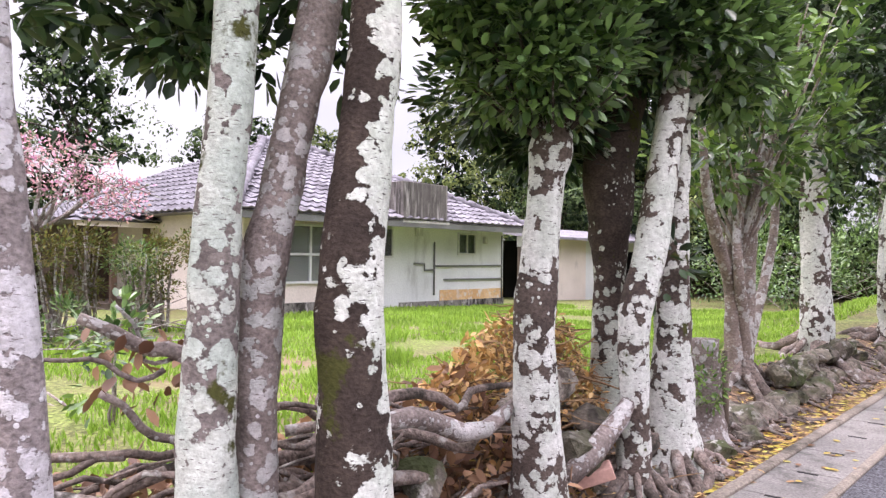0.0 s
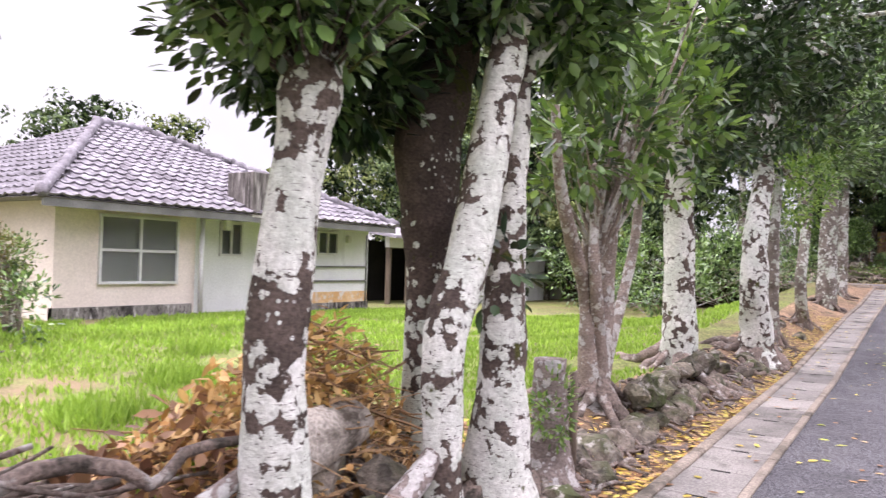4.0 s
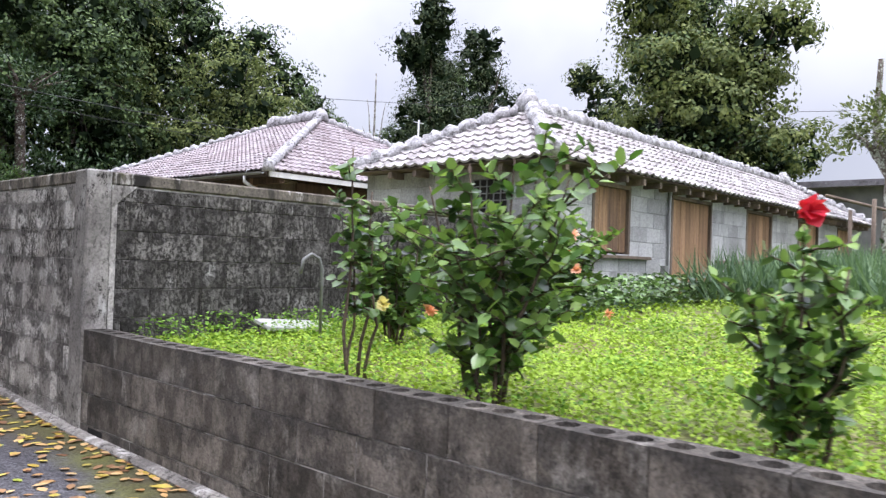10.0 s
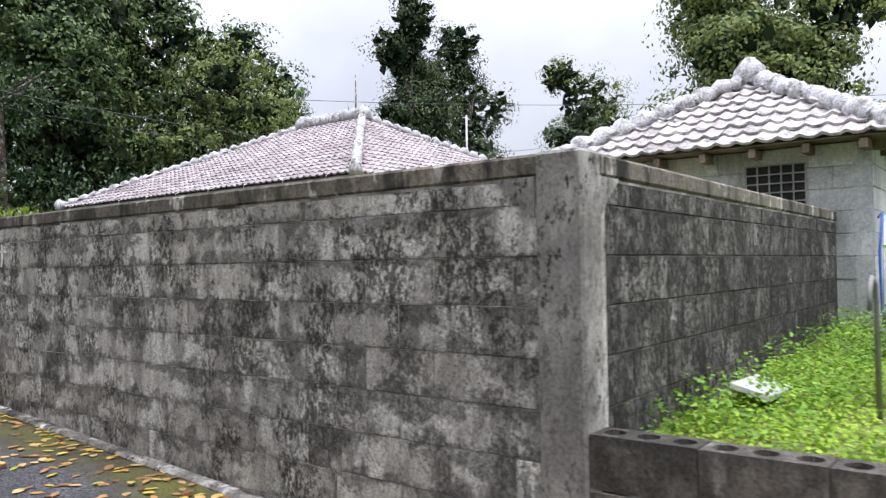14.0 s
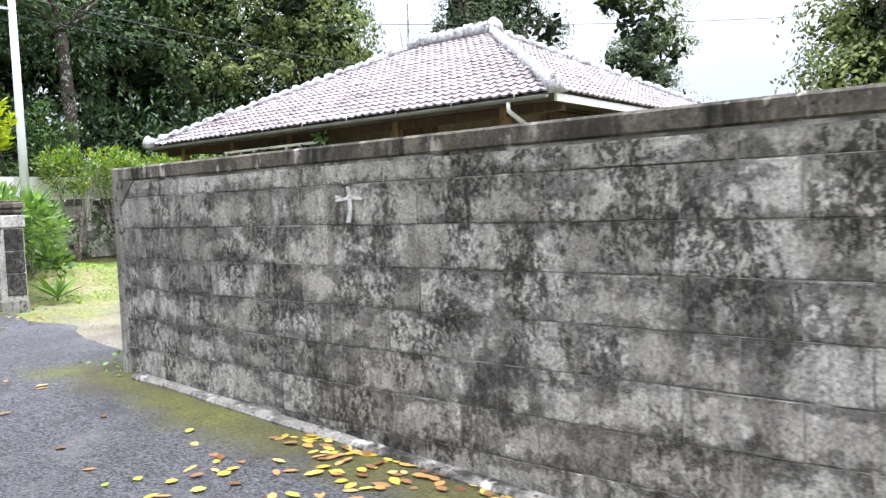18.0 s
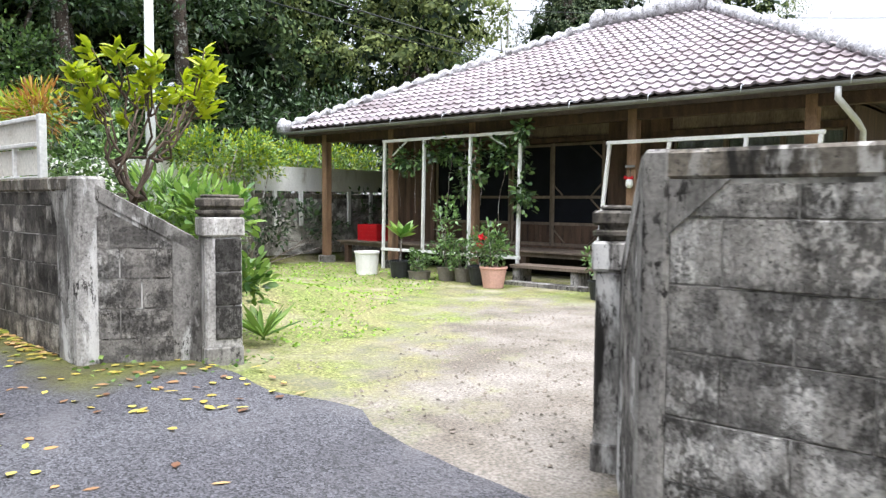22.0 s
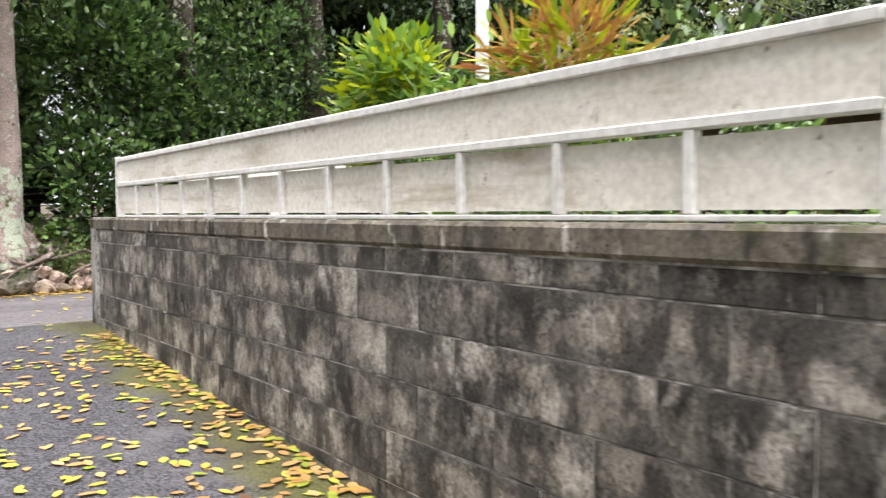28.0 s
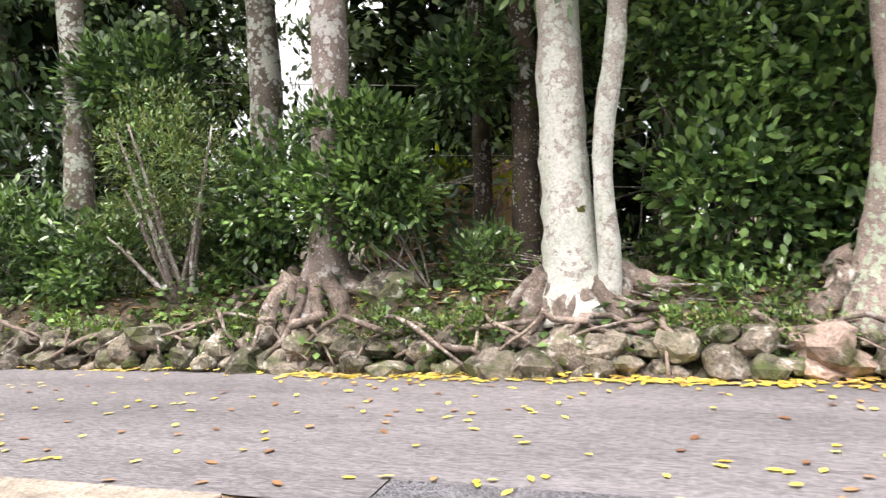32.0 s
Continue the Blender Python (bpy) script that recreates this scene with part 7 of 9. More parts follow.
# ---- wood behind, and trees round about ----
def wood_tree(label, x, y, h, w, mat, leaf, count, seed, group, slim=1.0, low=0.28):
    z = land_z(x, y)
    rnd = random.Random(seed)
    blobs = []
    for k in range(7):
        t = low + (0.95 - low) * k / 6
        rr = w * (1.15 - 0.55 * abs(t - 0.55) / 0.45) * slim
        blobs.append(((x + rnd.uniform(-0.5, 0.5) * w, y + rnd.uniform(-0.4, 0.4) * w, z + h * t), (rr * rnd.uniform(0.6, 0.95), rr * rnd.uniform(0.6, 0.95), h * rnd.uniform(0.08, 0.13))))
    t = thing("tree", label, "tree", group)
    trunk = [(x, y, z, 0.024 * h), (x + 0.1, y, z + h * 0.3, 0.019 * h), (x - 0.1, y, z + h * 0.6, 0.012 * h)]
    trunk_mesh(t, trunk, M_bark_dark, seed, 9)
    pts, head, cen, face = crown_shell(blobs, count, 42, 0.066 * h ** 0.9)
    add_limbs(t, trunk[-1][:3], cen, M_bark_dark, 10, 0.008 * h, seed)
    leaf_cloud("crown", pts, head, leaf[0] * 0.42, leaf[1] * 0.56, mat, t, simple=True, spread=0.12, tip=0.3, fold=0.12, face=face)
    # oversized near-black leaves put deep shade into the crown's gaps
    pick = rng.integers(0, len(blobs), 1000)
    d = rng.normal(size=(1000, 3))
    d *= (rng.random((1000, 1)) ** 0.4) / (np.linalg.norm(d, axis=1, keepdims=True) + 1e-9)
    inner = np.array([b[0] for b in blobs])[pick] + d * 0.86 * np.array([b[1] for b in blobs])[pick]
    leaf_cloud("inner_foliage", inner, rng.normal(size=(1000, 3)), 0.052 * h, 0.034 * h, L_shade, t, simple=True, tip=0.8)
    return t


WOOD = "wood beyond the cross road"
rw = random.Random(5)
for i in range(23):
    x = -26 + i * 2.0 + rw.uniform(-0.7, 0.7)
    y = 34.2 + rw.uniform(-1.0, 2.5)
    h = rw.uniform(9.5, 12.5) if x < 14 else rw.uniform(11.5, 13.0)
    if -8.6 < x < -4.6:
        continue
    wood_tree("tall dark evergreen tree of the wood", x, y, h, rw.uniform(2.1, 2.9), L_far if i % 3 else L_farlight, (0.42, 0.2), 300, 100 + i, WOOD, 1.0, 0.08)
for i in range(10):
    x = -30 + i * 5.6 + rw.uniform(-1, 1)
    if x < 16 and not -11.5 < x < -5.0:
        wood_tree("tall dark evergreen tree of the wood", x, 39 + rw.uniform(-1, 2), rw.uniform(11, 13.5), 3.2, L_far, (0.55, 0.26), 130, 130 + i, WOOD, 1.0, 0.1)
wood_tree("tall dark evergreen tree of the wood", 20.4, 34.2, 9.8, 2.3, L_far, (0.4, 0.19), 330, 151, WOOD, 1.0, 0.05)
wood_tree("broad evergreen tree at the wood's edge", 17.6, 31.5, 8.6, 2.8, L_farlight, (0.36, 0.17), 330, 150, WOOD, 1.0, 0.05)
AROUND = "trees behind the houses"
for i, (x, y, h, w, m) in enumerate(((34.3, 36, 15.6, 2.6, L_pine), (36.9, 37.5, 14.2, 2.4, L_pine), (40.4, 36, 15.6, 3.3, L_pine), (37, 38, 11.0, 4.2, L_far), (43.5, 30, 10.0, 2.6, L_pine), (52, 33.5, 15.0, 3.8, L_farlight), (30, 41, 9.5, 2.6, L_far))):
    wood_tree("tall conifer behind the roofs", x, y, h, w, m, (0.5, 0.16), 260, 160 + i, AROUND, 0.9, 0.15)
for i, (x, y, h, w) in enumerate(((20.6, 13.3, 9.4, 2.2), (22.3, 12.6, 9.8, 2.5), (21.0, 11.0, 7.8, 1.9))):
    wood_tree("broad dark tree behind the shed", x, y, h, w, L_far if i % 2 else L_farlight, (0.36, 0.15), 480, 170 + i, AROUND, 1.0, 0.1)
for i, (x, y, h, w) in enumerate(((-29, 9.5, 9.0, 3.2), (-31, 5.0, 8.0, 3.0), (-26, 14, 6.5, 2.6), (-23, 23.5, 8.0, 3.0), (-20.5, 27, 8.0, 3.2), (-27, 19, 7.0, 3.0), (-17, 24, 6.0, 2.4), (-33, 0, 9, 3.5), (-13, 26, 7, 2.8), (-9.5, 24, 6.5, 2.4), (-6.5, 22, 5.5, 1.8))):
    wood_tree("rounded evergreen tree across the lawn", x, y, h, w, L_farlight if i % 2 else L_far, (0.42, 0.2), 140, 180 + i, AROUND, 1.0, 0.15)
dead = thing("tree", "bare dead tree above the roofs", "tree")
for k, (dx, dy, dz) in enumerate(((0, 0, 12.5), (0.9, 0.3, 9.6), (-0.8, 0.2, 9.0), (0.5, -0.4, 10.6), (-0.4, 0.3, 10.8), (1.2, 0, 8.4))):
    tube("branch", arc_points((31.5, 38, 0.3 if k == 0 else 6.0 + 0.3 * k), (31.5 + dx, 38 + dy, dz), 8, 0, 0.3, k), [0.16 - 0.018 * j if k == 0 else 0.07 - 0.008 * j for j in range(8)], M_bark_far, dead, seg=6)

# ---- stones, dead wood and litter under the lane's trees ----
def rock_data(r, seed, flat=0.75):
    bm = bmesh.new()
    bmesh.ops.create_icosphere(bm, subdivisions=2, radius=1)
    for v in bm.verts:
        n = noise.noise(v.co * 1.1 + Vector((seed * 7.3, 0, 0))) * 0.5 + noise.noise(v.co * 2.9 + Vector((seed * 3.1, 4, 0))) * 0.28
        v.co *= 1 + n
        v.co.x *= r[0]
        v.co.y *= r[1]
        v.co.z *= r[2]
    me = bpy.data.meshes.new("stone")
    bm.to_mesh(me)
    bm.free()
    me.materials.append(M_stone)
    return me


ROCKS = [rock_data((1, 1, 0.75), i) for i in range(7)]


PINK_ROCKS = []
for me in ROCKS:
    me = me.copy()
    me.materials[0] = M_stone_pink
    PINK_ROCKS.append(me)


def stones(parent, spots):
    for x, y, z, s in spots:
        ob = new("stone", random.choice(PINK_ROCKS if y > 28 and x > 1.3 + random.uniform(-1.2, 0.6) else ROCKS))
        ob.parent = parent
        ob.matrix_basis = pose(x, y, z, random.uniform(-15, 15), random.uniform(-15, 15), random.uniform(0, 360)) @ Matrix.Diagonal((s * random.uniform(0.8, 1.25), s, s * random.uniform(0.8, 1.15), 1))


bank_left = thing("stone_bank", "mossy stones stacked along the lane's tree bank", "stone bank", kind="structure")
spots = []
for i in range(13):
    y = 3.0 + i * 0.29 + random.uniform(-0.05, 0.05)
    spots.append((-2.05 + random.uniform(-0.05, 0.05), y, land_z(-1.9, y) + 0.06, random.uniform(0.12, 0.17)))
    if 3 < i:
        spots.append((-2.16 + random.uniform(-0.06, 0.06), y + 0.12, land_z(-1.9, y) + 0.27, random.uniform(0.11, 0.16)))
for i in range(46):
    y = random.choice((random.uniform(-0.6, 3.0), random.uniform(6.5, 12)))
    x = random.uniform(-2.5, -1.85)
    spots.append((x, y, land_z(x, y) + 0.03, random.uniform(0.05, 0.13)))
spots += [(-2.05, -0.35, -0.05, 0.1), (-1.95, 0.72, -0.12, 0.14), (-2.0, 0.95, -0.02, 0.12), (-2.3, 0.8, 0.05, 0.17)]
stones(bank_left, spots)
part("brick", box(-0.1, 0.1, -0.05, 0.05, 0, 0.07, 0.006, pose(-1.88, 0.78, -0.27, 8, -20, 35)), M_pinkpot, bank_left, "broken pink brick")

stump = thing("tree_stump", "sawn pale tree stump wrapped in green sprouts", "stump")
trunk_mesh(stump, [(-2.06, 2.6, -0.15, 0.12), (-2.06, 2.59, 0.1, 0.105), (-2.06, 2.59, 0.31, 0.1)], M_bark_brown, 77, 12)
pts, head, _ = clumps([((-2.0, 2.5, 0.05), (0.1, 0.12, 0.22))], 22, 12, 0.07, 0.6)
leaf_cloud("foliage", pts, head, 0.05, 0.022, L_bright, stump, kind="stuff")
tube("stake", [(-1.98, 2.75, -0.45), (-1.98, 2.75, 0.22)], 0.025, M_wood_grey, stump, seg=7)

pile = thing("branch_pile", "heap of long grey dead branches between the trunks", "branch pile")
rp = random.Random(11)
for i in range(64):
    z = -0.3 + 0.46 * (i / 64) + rp.uniform(-0.05, 0.05)
    x = -1.85 - 0.5 * rp.random() - 0.3 * (i / 64)
    a = (x + rp.uniform(-0.15, 0.15), -0.95 + rp.uniform(-0.3, 0.35), z + rp.uniform(-0.08, 0.08))
    b = (x + rp.uniform(-0.3, 0.2), 0.12 + rp.uniform(-0.45, 0.35), z + rp.uniform(-0.16, 0.1))
    r = rp.choice((0.006, 0.008, 0.011, 0.015, 0.02, 0.028))
    tube("branch", arc_points(a, b, 12, rp.uniform(-0.06, 0.08), 0.3, rp.random() * 90), [r * (1.15 - 0.6 * k / 11) * rp.uniform(0.9, 1.1) for k in range(12)], M_root, pile, seg=7, rough=0.2)
tube("branch", [(-1.96, -0.86, 0.2), (-1.95, -0.66, 0.235), (-1.95, -0.5, 0.235), (-1.95, -0.36, 0.19), (-1.95, -0.2, 0.125), (-1.94, -0.05, 0.12), (-1.94, 0.06, 0.16), (-1.95, 0.17, 0.2)], [0.03, 0.036, 0.042, 0.042, 0.04, 0.038, 0.032, 0.024], M_bark_brown, pile, "thick wavy pale branch", seg=10, rough=0.2)
pile = thing("branch_pile", "grey dead branches with dry leaves by the lawn", "branch pile")
for i in range(26):
    a = (-2.05 - 0.5 * rp.random(), -1.3 + rp.uniform(-0.15, 0.2), -0.2 + 0.016 * i + rp.uniform(-0.05, 0.05))
    b = (-2.4 - 0.6 * rp.random(), -1.75 + rp.uniform(-0.3, 0.2), -0.25 + 0.014 * i + rp.uniform(-0.08, 0.05))
    r = rp.choice((0.005, 0.008, 0.012, 0.02))
    tube("branch", arc_points(a, b, 8, 0.02, 0.15, rp.random() * 90), [r * (1.1 - 0.5 * k / 7) for k in range(8)], M_root, pile, seg=6, rough=0.15)
for a, b, r in (((-2.3, -1.12, 0.42), (-2.45, -1.56, 0.64), 0.03), ((-2.3, -1.2, 0.2), (-2.42, -1.5, 0.39), 0.018), ((-2.4, -1.3, 0.46), (-2.5, -1.72, 0.52), 0.01), ((-2.38, -1.28, 0.5), (-2.4, -1.46, 0.68), 0.008)):
    tube("branch", arc_points(a, b, 10, 0.0, 0.12, r * 900), [r * (1.1 - 0.05 * k) for k in range(10)], M_bark_brown, pile, "broken pale branch", seg=8, rough=0.25)
c = [(-2.3 - 0.3 * rp.random(), -1.5 + 0.35 * rp.random(), 0.3 + 0.3 * rp.random()) for _ in range(46)]
leaf_cloud("hanging_leaves", c, [(rp.gauss(0, 1), rp.gauss(0, 1), -1) for _ in c], 0.075, 0.045, L_litter, pile, kind="stuff")
n = 4200
c = np.stack([rng.uniform(-2.9, -1.8, n), rng.uniform(-2.4, 0.5, n), np.zeros(n)], 1)
c[:, 2] = [land_z(p[0], p[1]) + 0.02 + 0.26 * random.random() ** 2 for p in c]
leaf_cloud("dry_leaves", c, rng.normal(size=(n, 3)), 0.085, 0.045, L_litter, pile, kind="stuff")
twigs = thing("twig_heap", "heap of dry orange-brown twigs and leaves by the lawn", "twig heap")
HX, HY = -2.5, 1.3
heap = lambda x, y: 0.4 * math.exp(-((x - HX) ** 2 / 0.1 + (y - HY) ** 2 / 0.12)) + 0.34 * math.exp(-((x - HX) ** 2 / 0.2 + (y - 0.75) ** 2 / 0.5))  # noqa: E731
data = []
for i in range(1100):
    a = Vector((HX + rp.gauss(0, 0.27), HY + rp.gauss(0, 0.5), 0))
    a.z = land_z(a.x, a.y) + heap(a.x, a.y) * rp.random()
    b = a + Vector((rp.gauss(0, 0.14), rp.gauss(0, 0.18), rp.uniform(-0.08, 0.09)))
    w = rp.choice((0.6, 1, 1, 1.6))
    data.append(tube_data(arc_points(a, b, 4, 0, 0.06, i), [0.006 * w, 0.005 * w, 0.004 * w, 0.002 * w], 4))
link_mesh("twig_tangle", *joined(data), M_straw, twigs, kind="stuff")
n = 2600
c = np.stack([rng.normal(HX, 0.3, n), rng.normal(HY - 0.3, 0.6, n), np.zeros(n)], 1)
c[:, 2] = [land_z(p[0], p[1]) + heap(p[0], p[1]) * (0.4 + 0.65 * random.random()) + 0.02 for p in c]
leaf_cloud("dry_leaves", c[::2], rng.normal(size=(len(c[::2]), 3)), 0.07, 0.028, L_dry, twigs, kind="stuff")
leaf_cloud("dry_leaves", c[1::2], rng.normal(size=(len(c[1::2]), 3)), 0.055, 0.026, L_fallen_tan, twigs, kind="stuff")
log = thing("log", "grey fallen log leaning across the roots", "log")
tube("log", [(-1.9, 0.5, -0.22), (-1.85, 0.7, -0.1), (-1.82, 0.92, 0.04), (-1.84, 1.12, 0.16)], [0.05, 0.058, 0.05, 0.03], M_bark_brown, log, seg=12, rough=0.2)
log = thing("log", "pale rotten log lying behind the trunks", "log")
tube("log", [(-2.2, 0.45, 0.05), (-2.22, 0.75, 0.14), (-2.3, 1.1, 0.16)], [0.09, 0.12, 0.1], M_rot, log, seg=12, rough=0.25)
for i, y in enumerate((0.9, 1.25, 1.6, 2.0, 2.4, 3.3, 3.9, 5.2, 6.0, 7.0, 7.8, 9.0)):
    rt = thing("surface_root", "gnarled grey root running down the bank", "roots", "surface roots")
    for k in range(4):
        a = Vector((rp.uniform(-2.3, -2.0), y + rp.uniform(-0.25, 0.25), 0))
        b = Vector((rp.uniform(-1.82, -1.68), y + rp.uniform(-0.6, 0.6), 0))
        pts = arc_points(a, b, 11, 0, 0.3, rp.random() * 80)
        for j, q in enumerate(pts):
            q.x = min(q.x, -1.66)
            q.z = land_z(q.x, q.y) + 0.05 * math.sin(math.pi * j / 10) - 0.012 + 0.02 * math.sin(j * 1.7 + k)
        r = rp.choice((0.014, 0.022, 0.032, 0.045))
        tube("root", pts, [r * (1.15 - 0.07 * j) * rp.uniform(0.85, 1.15) for j in range(11)], M_root, rt, seg=7, rough=0.35, seed=k + i)
mat_roots = thing("fine_roots", "tangle of thin brown roots over the bank", "roots", kind="stuff")
data = []
for i in range(260):
    yy = rp.choice((rp.uniform(-0.6, 3.2), rp.uniform(-0.6, 3.2), rp.uniform(3.2, 10)))
    a = Vector((rp.uniform(-2.5, -1.75), yy, 0))
    b = a + Vector((rp.uniform(0.0, 0.5), rp.uniform(-0.5, 0.5), 0))
    b.x = min(b.x, -1.68)
    pts = arc_points(a, b, 7, 0, 0.16, i * 1.3)
    for k, q in enumerate(pts):
        q.x = min(q.x, -1.66)
        q.z = land_z(q.x, q.y) + 0.03 * math.sin(math.pi * k / 6) + rp.uniform(-0.006, 0.02)
    r = rp.choice((0.005, 0.008, 0.013, 0.02))
    data.append(tube_data(pts, [r * (1.1 - 0.1 * k) for k in range(7)], 5, 0.2, i))
link_mesh("root_strands", *joined(data), M_root, mat_roots, kind="stuff", smooth=True)


def litter(name, label, n, box4, mats, size=0.075, lift=0.012, edge=None, zfn=land_z):
    """Fallen leaves scattered flat over a stretch of ground."""
    x0, x1, y0, y1 = box4
    k = len(mats)
    for j, m in enumerate(mats):
        c = np.stack([rng.uniform(x0, x1, n // k), rng.uniform(y0, y1, n // k), np.zeros(n // k)], 1)
        if edge:
            c[:, 0] = x1 - (x1 - x0) * rng.random(n // k) ** edge if edge > 0 else x0 + (x1 - x0) * rng.random(n // k) ** -edge
        c[:, 2] = [zfn(p[0], p[1]) + 0.5 * lift + 0.008 * random.random() for p in c]
        a = rng.uniform(0, 6.283, n // k)
        h = np.stack([np.cos(a), np.sin(a), np.zeros(n // k)], 1)
        tagged(leaf_cloud(name, c, h, size, size * 0.56, m, kind="stuff", spread=0.05, tip=0.06, fold=0.06), label, "fallen leaves")


lane_z = lambda x, y: ground_z(y)  # noqa: E731
litter("fallen_leaves", "yellow fallen leaves on the earth beside the gutter", 4600, (-2.25, -1.6, -1.0, 15), (L_fallen, L_fallen_tan, L_fallen, L_fallen_brown), 0.058, 0.02, 1.3)
litter("fallen_leaves", "brown dry leaves among the roots", 4200, (-2.75, -1.72, -2.3, 3.4), (L_fallen_brown, L_fallen_brown, L_fallen), 0.065, 0.035)
litter("fallen_leaves", "yellow and brown leaves along the wall's foot", 1700, (0.5, 1.62, -1, 13.3), (L_fallen, L_fallen_tan, L_fallen_brown), 0.078, 0.016, 2.6, lane_z)
litter("fallen_leaves", "scattered pale leaves on the asphalt", 620, (-1.0, 1.2, -2, 26), (L_fallen, L_fallen_brown, L_fallen_green, L_fallen_tan), 0.07, 0.012, None, lane_z)
litter("fallen_leaves", "drift of yellow leaves along the dark wall", 860, (0.45, 1.54, 19.2, 25.3), (L_fallen, L_fallen_tan, L_fallen_green, L_fallen_tan), 0.076, 0.016, 2.8, lane_z)
litter("fallen_leaves", "yellow leaves at the gate", 70, (1.2, 2.4, 17.4, 18.9), (L_fallen, L_fallen, L_fallen_brown), 0.07, 0.02, None, lane_z)
litter("fallen_leaves", "yellow leaves along the far road edge", 2300, (-8, 6, 27.9, 28.16), (L_fallen, L_fallen_tan, L_fallen), 0.08, 0.02, 1.6)
litter("fallen_leaves", "scattered leaves on the cross road", 280, (-5, 4, 25.6, 28.0), (L_fallen, L_fallen_brown, L_fallen), 0.07, 0.02, None, lane_z)
litter("fallen_leaves", "yellow leaves lying on the bank", 2600, (-6.5, 4.5, 28.3, 30.0), (L_fallen, L_fallen_tan, L_fallen_brown), 0.09, 0.03)
litter("fallen_leaves", "leaves on the gutter slabs", 160, (-1.55, -1.1, 0, 24), (L_fallen, L_fallen_brown), 0.065, 0.02, None, lane_z)

# stone foot of the far bank
bank_far = thing("stone_bank", "mossy stones and roots along the far bank", "stone bank", kind="structure")
spots = []
for row in range(2):
    x = -9.0
    while x < 6.0:
        big = random.choice((0.08, 0.1, 0.13, 0.17, 0.2)) if x < 1.6 else random.uniform(0.08, 0.14)
        spots.append((x, 28.17 + 0.1 * row + random.uniform(-0.03, 0.05), 0.58 + (0.17 if x < 1.6 else 0.15) * row + random.uniform(-0.05, 0.06), big))
        x += big * random.uniform(1.2, 1.9)
spots += [(-2.35, 28.95, 1.12, 0.3), (-0.1, 28.85, 1.05, 0.14), (0.35, 28.8, 1.05, 0.12)]
stones(bank_far, spots)
for i in range(64):
    x = -7 + i * 0.175 + random.uniform(-0.2, 0.2)
    a = (x, 28.3 + random.random() * 0.35, land_z(x, 28.5) + 0.05)
    b = (x + random.uniform(-1.1, 1.1), 28.05 + random.random() * 0.12, 0.57 + random.random() * 0.2)
    thick = random.choice((0.022, 0.032, 0.046))
    tube("root", arc_points(a, b, 8, -0.08, 0.25, i), [random.uniform(0.7, 1.1) * thick * (1 - 0.09 * k) for k in range(8)], M_root if i % 3 else M_root_pale, bank_far, seg=7, rough=0.35)
for x, w in ((-5.2, 0.5), (-3.6, 0.4), (-2.2, 0.55), (-1.5, 0.4), (0.2, 0.4), (0.7, 0.45), (2.0, 0.3)):
    bush("low sprouting weeds among the bank's stones", [((x, 28.33, 0.86), (w, 0.14, 0.16))], 46, 16, 0.08, (0.045, 0.02), (L_mid, L_farlight, L_bright), [(x, 28.4, 0.7)], 0.006, group="weeds on the bank")

# loose stones of the yard's gravel
peb = thing("gravel", "loose grey gravel stones in the gateway", "gravel", kind="stuff")
data = []
for i in range(2600):
    gx, gy = rp.uniform(2.25, 6.8), rp.uniform(14.9, 19.5)
    if 0.62 * gx - gy + 15.7 + 1.5 * noise.noise((gx * 2, gy * 2, 0)) < -0.3:
        continue
    r = rp.choice((0.006, 0.008, 0.011, 0.016))
    c = Vector((gx, gy, land_z(gx, gy) + r * 0.3))
    data.append(([c + Vector((r * rp.uniform(0.7, 1.3) * sx, r * rp.uniform(0.7, 1.3) * sy, 0.6 * r * sz)) for sx, sy, sz in ((1, 0, 0), (0, 1, 0), (-1, 0, 0), (0, -1, 0), (0.1, 0.1, 1))], [(0, 1, 4), (1, 2, 4), (2, 3, 4), (3, 0, 4)]))
link_mesh("pebbles", *joined(data), M_kerb, peb, kind="stuff")


def blades(name, label, n, box4, length, width, mat, keep=None, zfn=land_z, lean=0.35):
    x0, x1, y0, y1 = box4
    c = np.stack([rng.uniform(x0, x1, n), rng.uniform(y0, y1, n), np.zeros(n)], 1)
    if keep is not None:
        c = c[[keep(p[0], p[1]) for p in c]]
    c[:, 2] = [zfn(p[0], p[1]) for p in c]
    h = np.tile([0.0, 0.0, 1.0], (len(c), 1)) + rng.normal(0, lean, (len(c), 3)) * [1, 1, 0.1]
    return tagged(leaf_cloud(name, c, h, length, width, mat, kind="stuff", spread=0.1, simple=True), label, "grass")


patchy = lambda x, y: noise.noise((x * 0.6, y * 0.6, 2)) + 0.35 * noise.noise((x * 2.1, y * 2.1, 5)) > -0.28  # noqa: E731
blades("grass", "bright green lawn grass", 42000, (-7.5, -2.45, -3.5, 9), 0.075, 0.016, L_grass, patchy)
blades("grass", "bright green lawn grass", 26000, (-11, -7.5, -3.5, 14), 0.1, 0.024, L_grass, patchy)
blades("grass", "bright green lawn grass", 9000, (-7.5, -3.0, 9, 16), 0.1, 0.025, L_grass, patchy)
for x, y in ((-4.6, 1.4), (-5.4, 2.6), (-6.8, 4.0)):
    blades("grass_tuft", "taller tuft of lawn grass", 900, (x - 0.45, x + 0.45, y - 0.45, y + 0.45), 0.2, 0.014, L_grass, lambda u, v, x=x, y=y: math.hypot(u - x, v - y) < 0.3 + 0.2 * noise.noise((u * 3, v * 3, 0)))

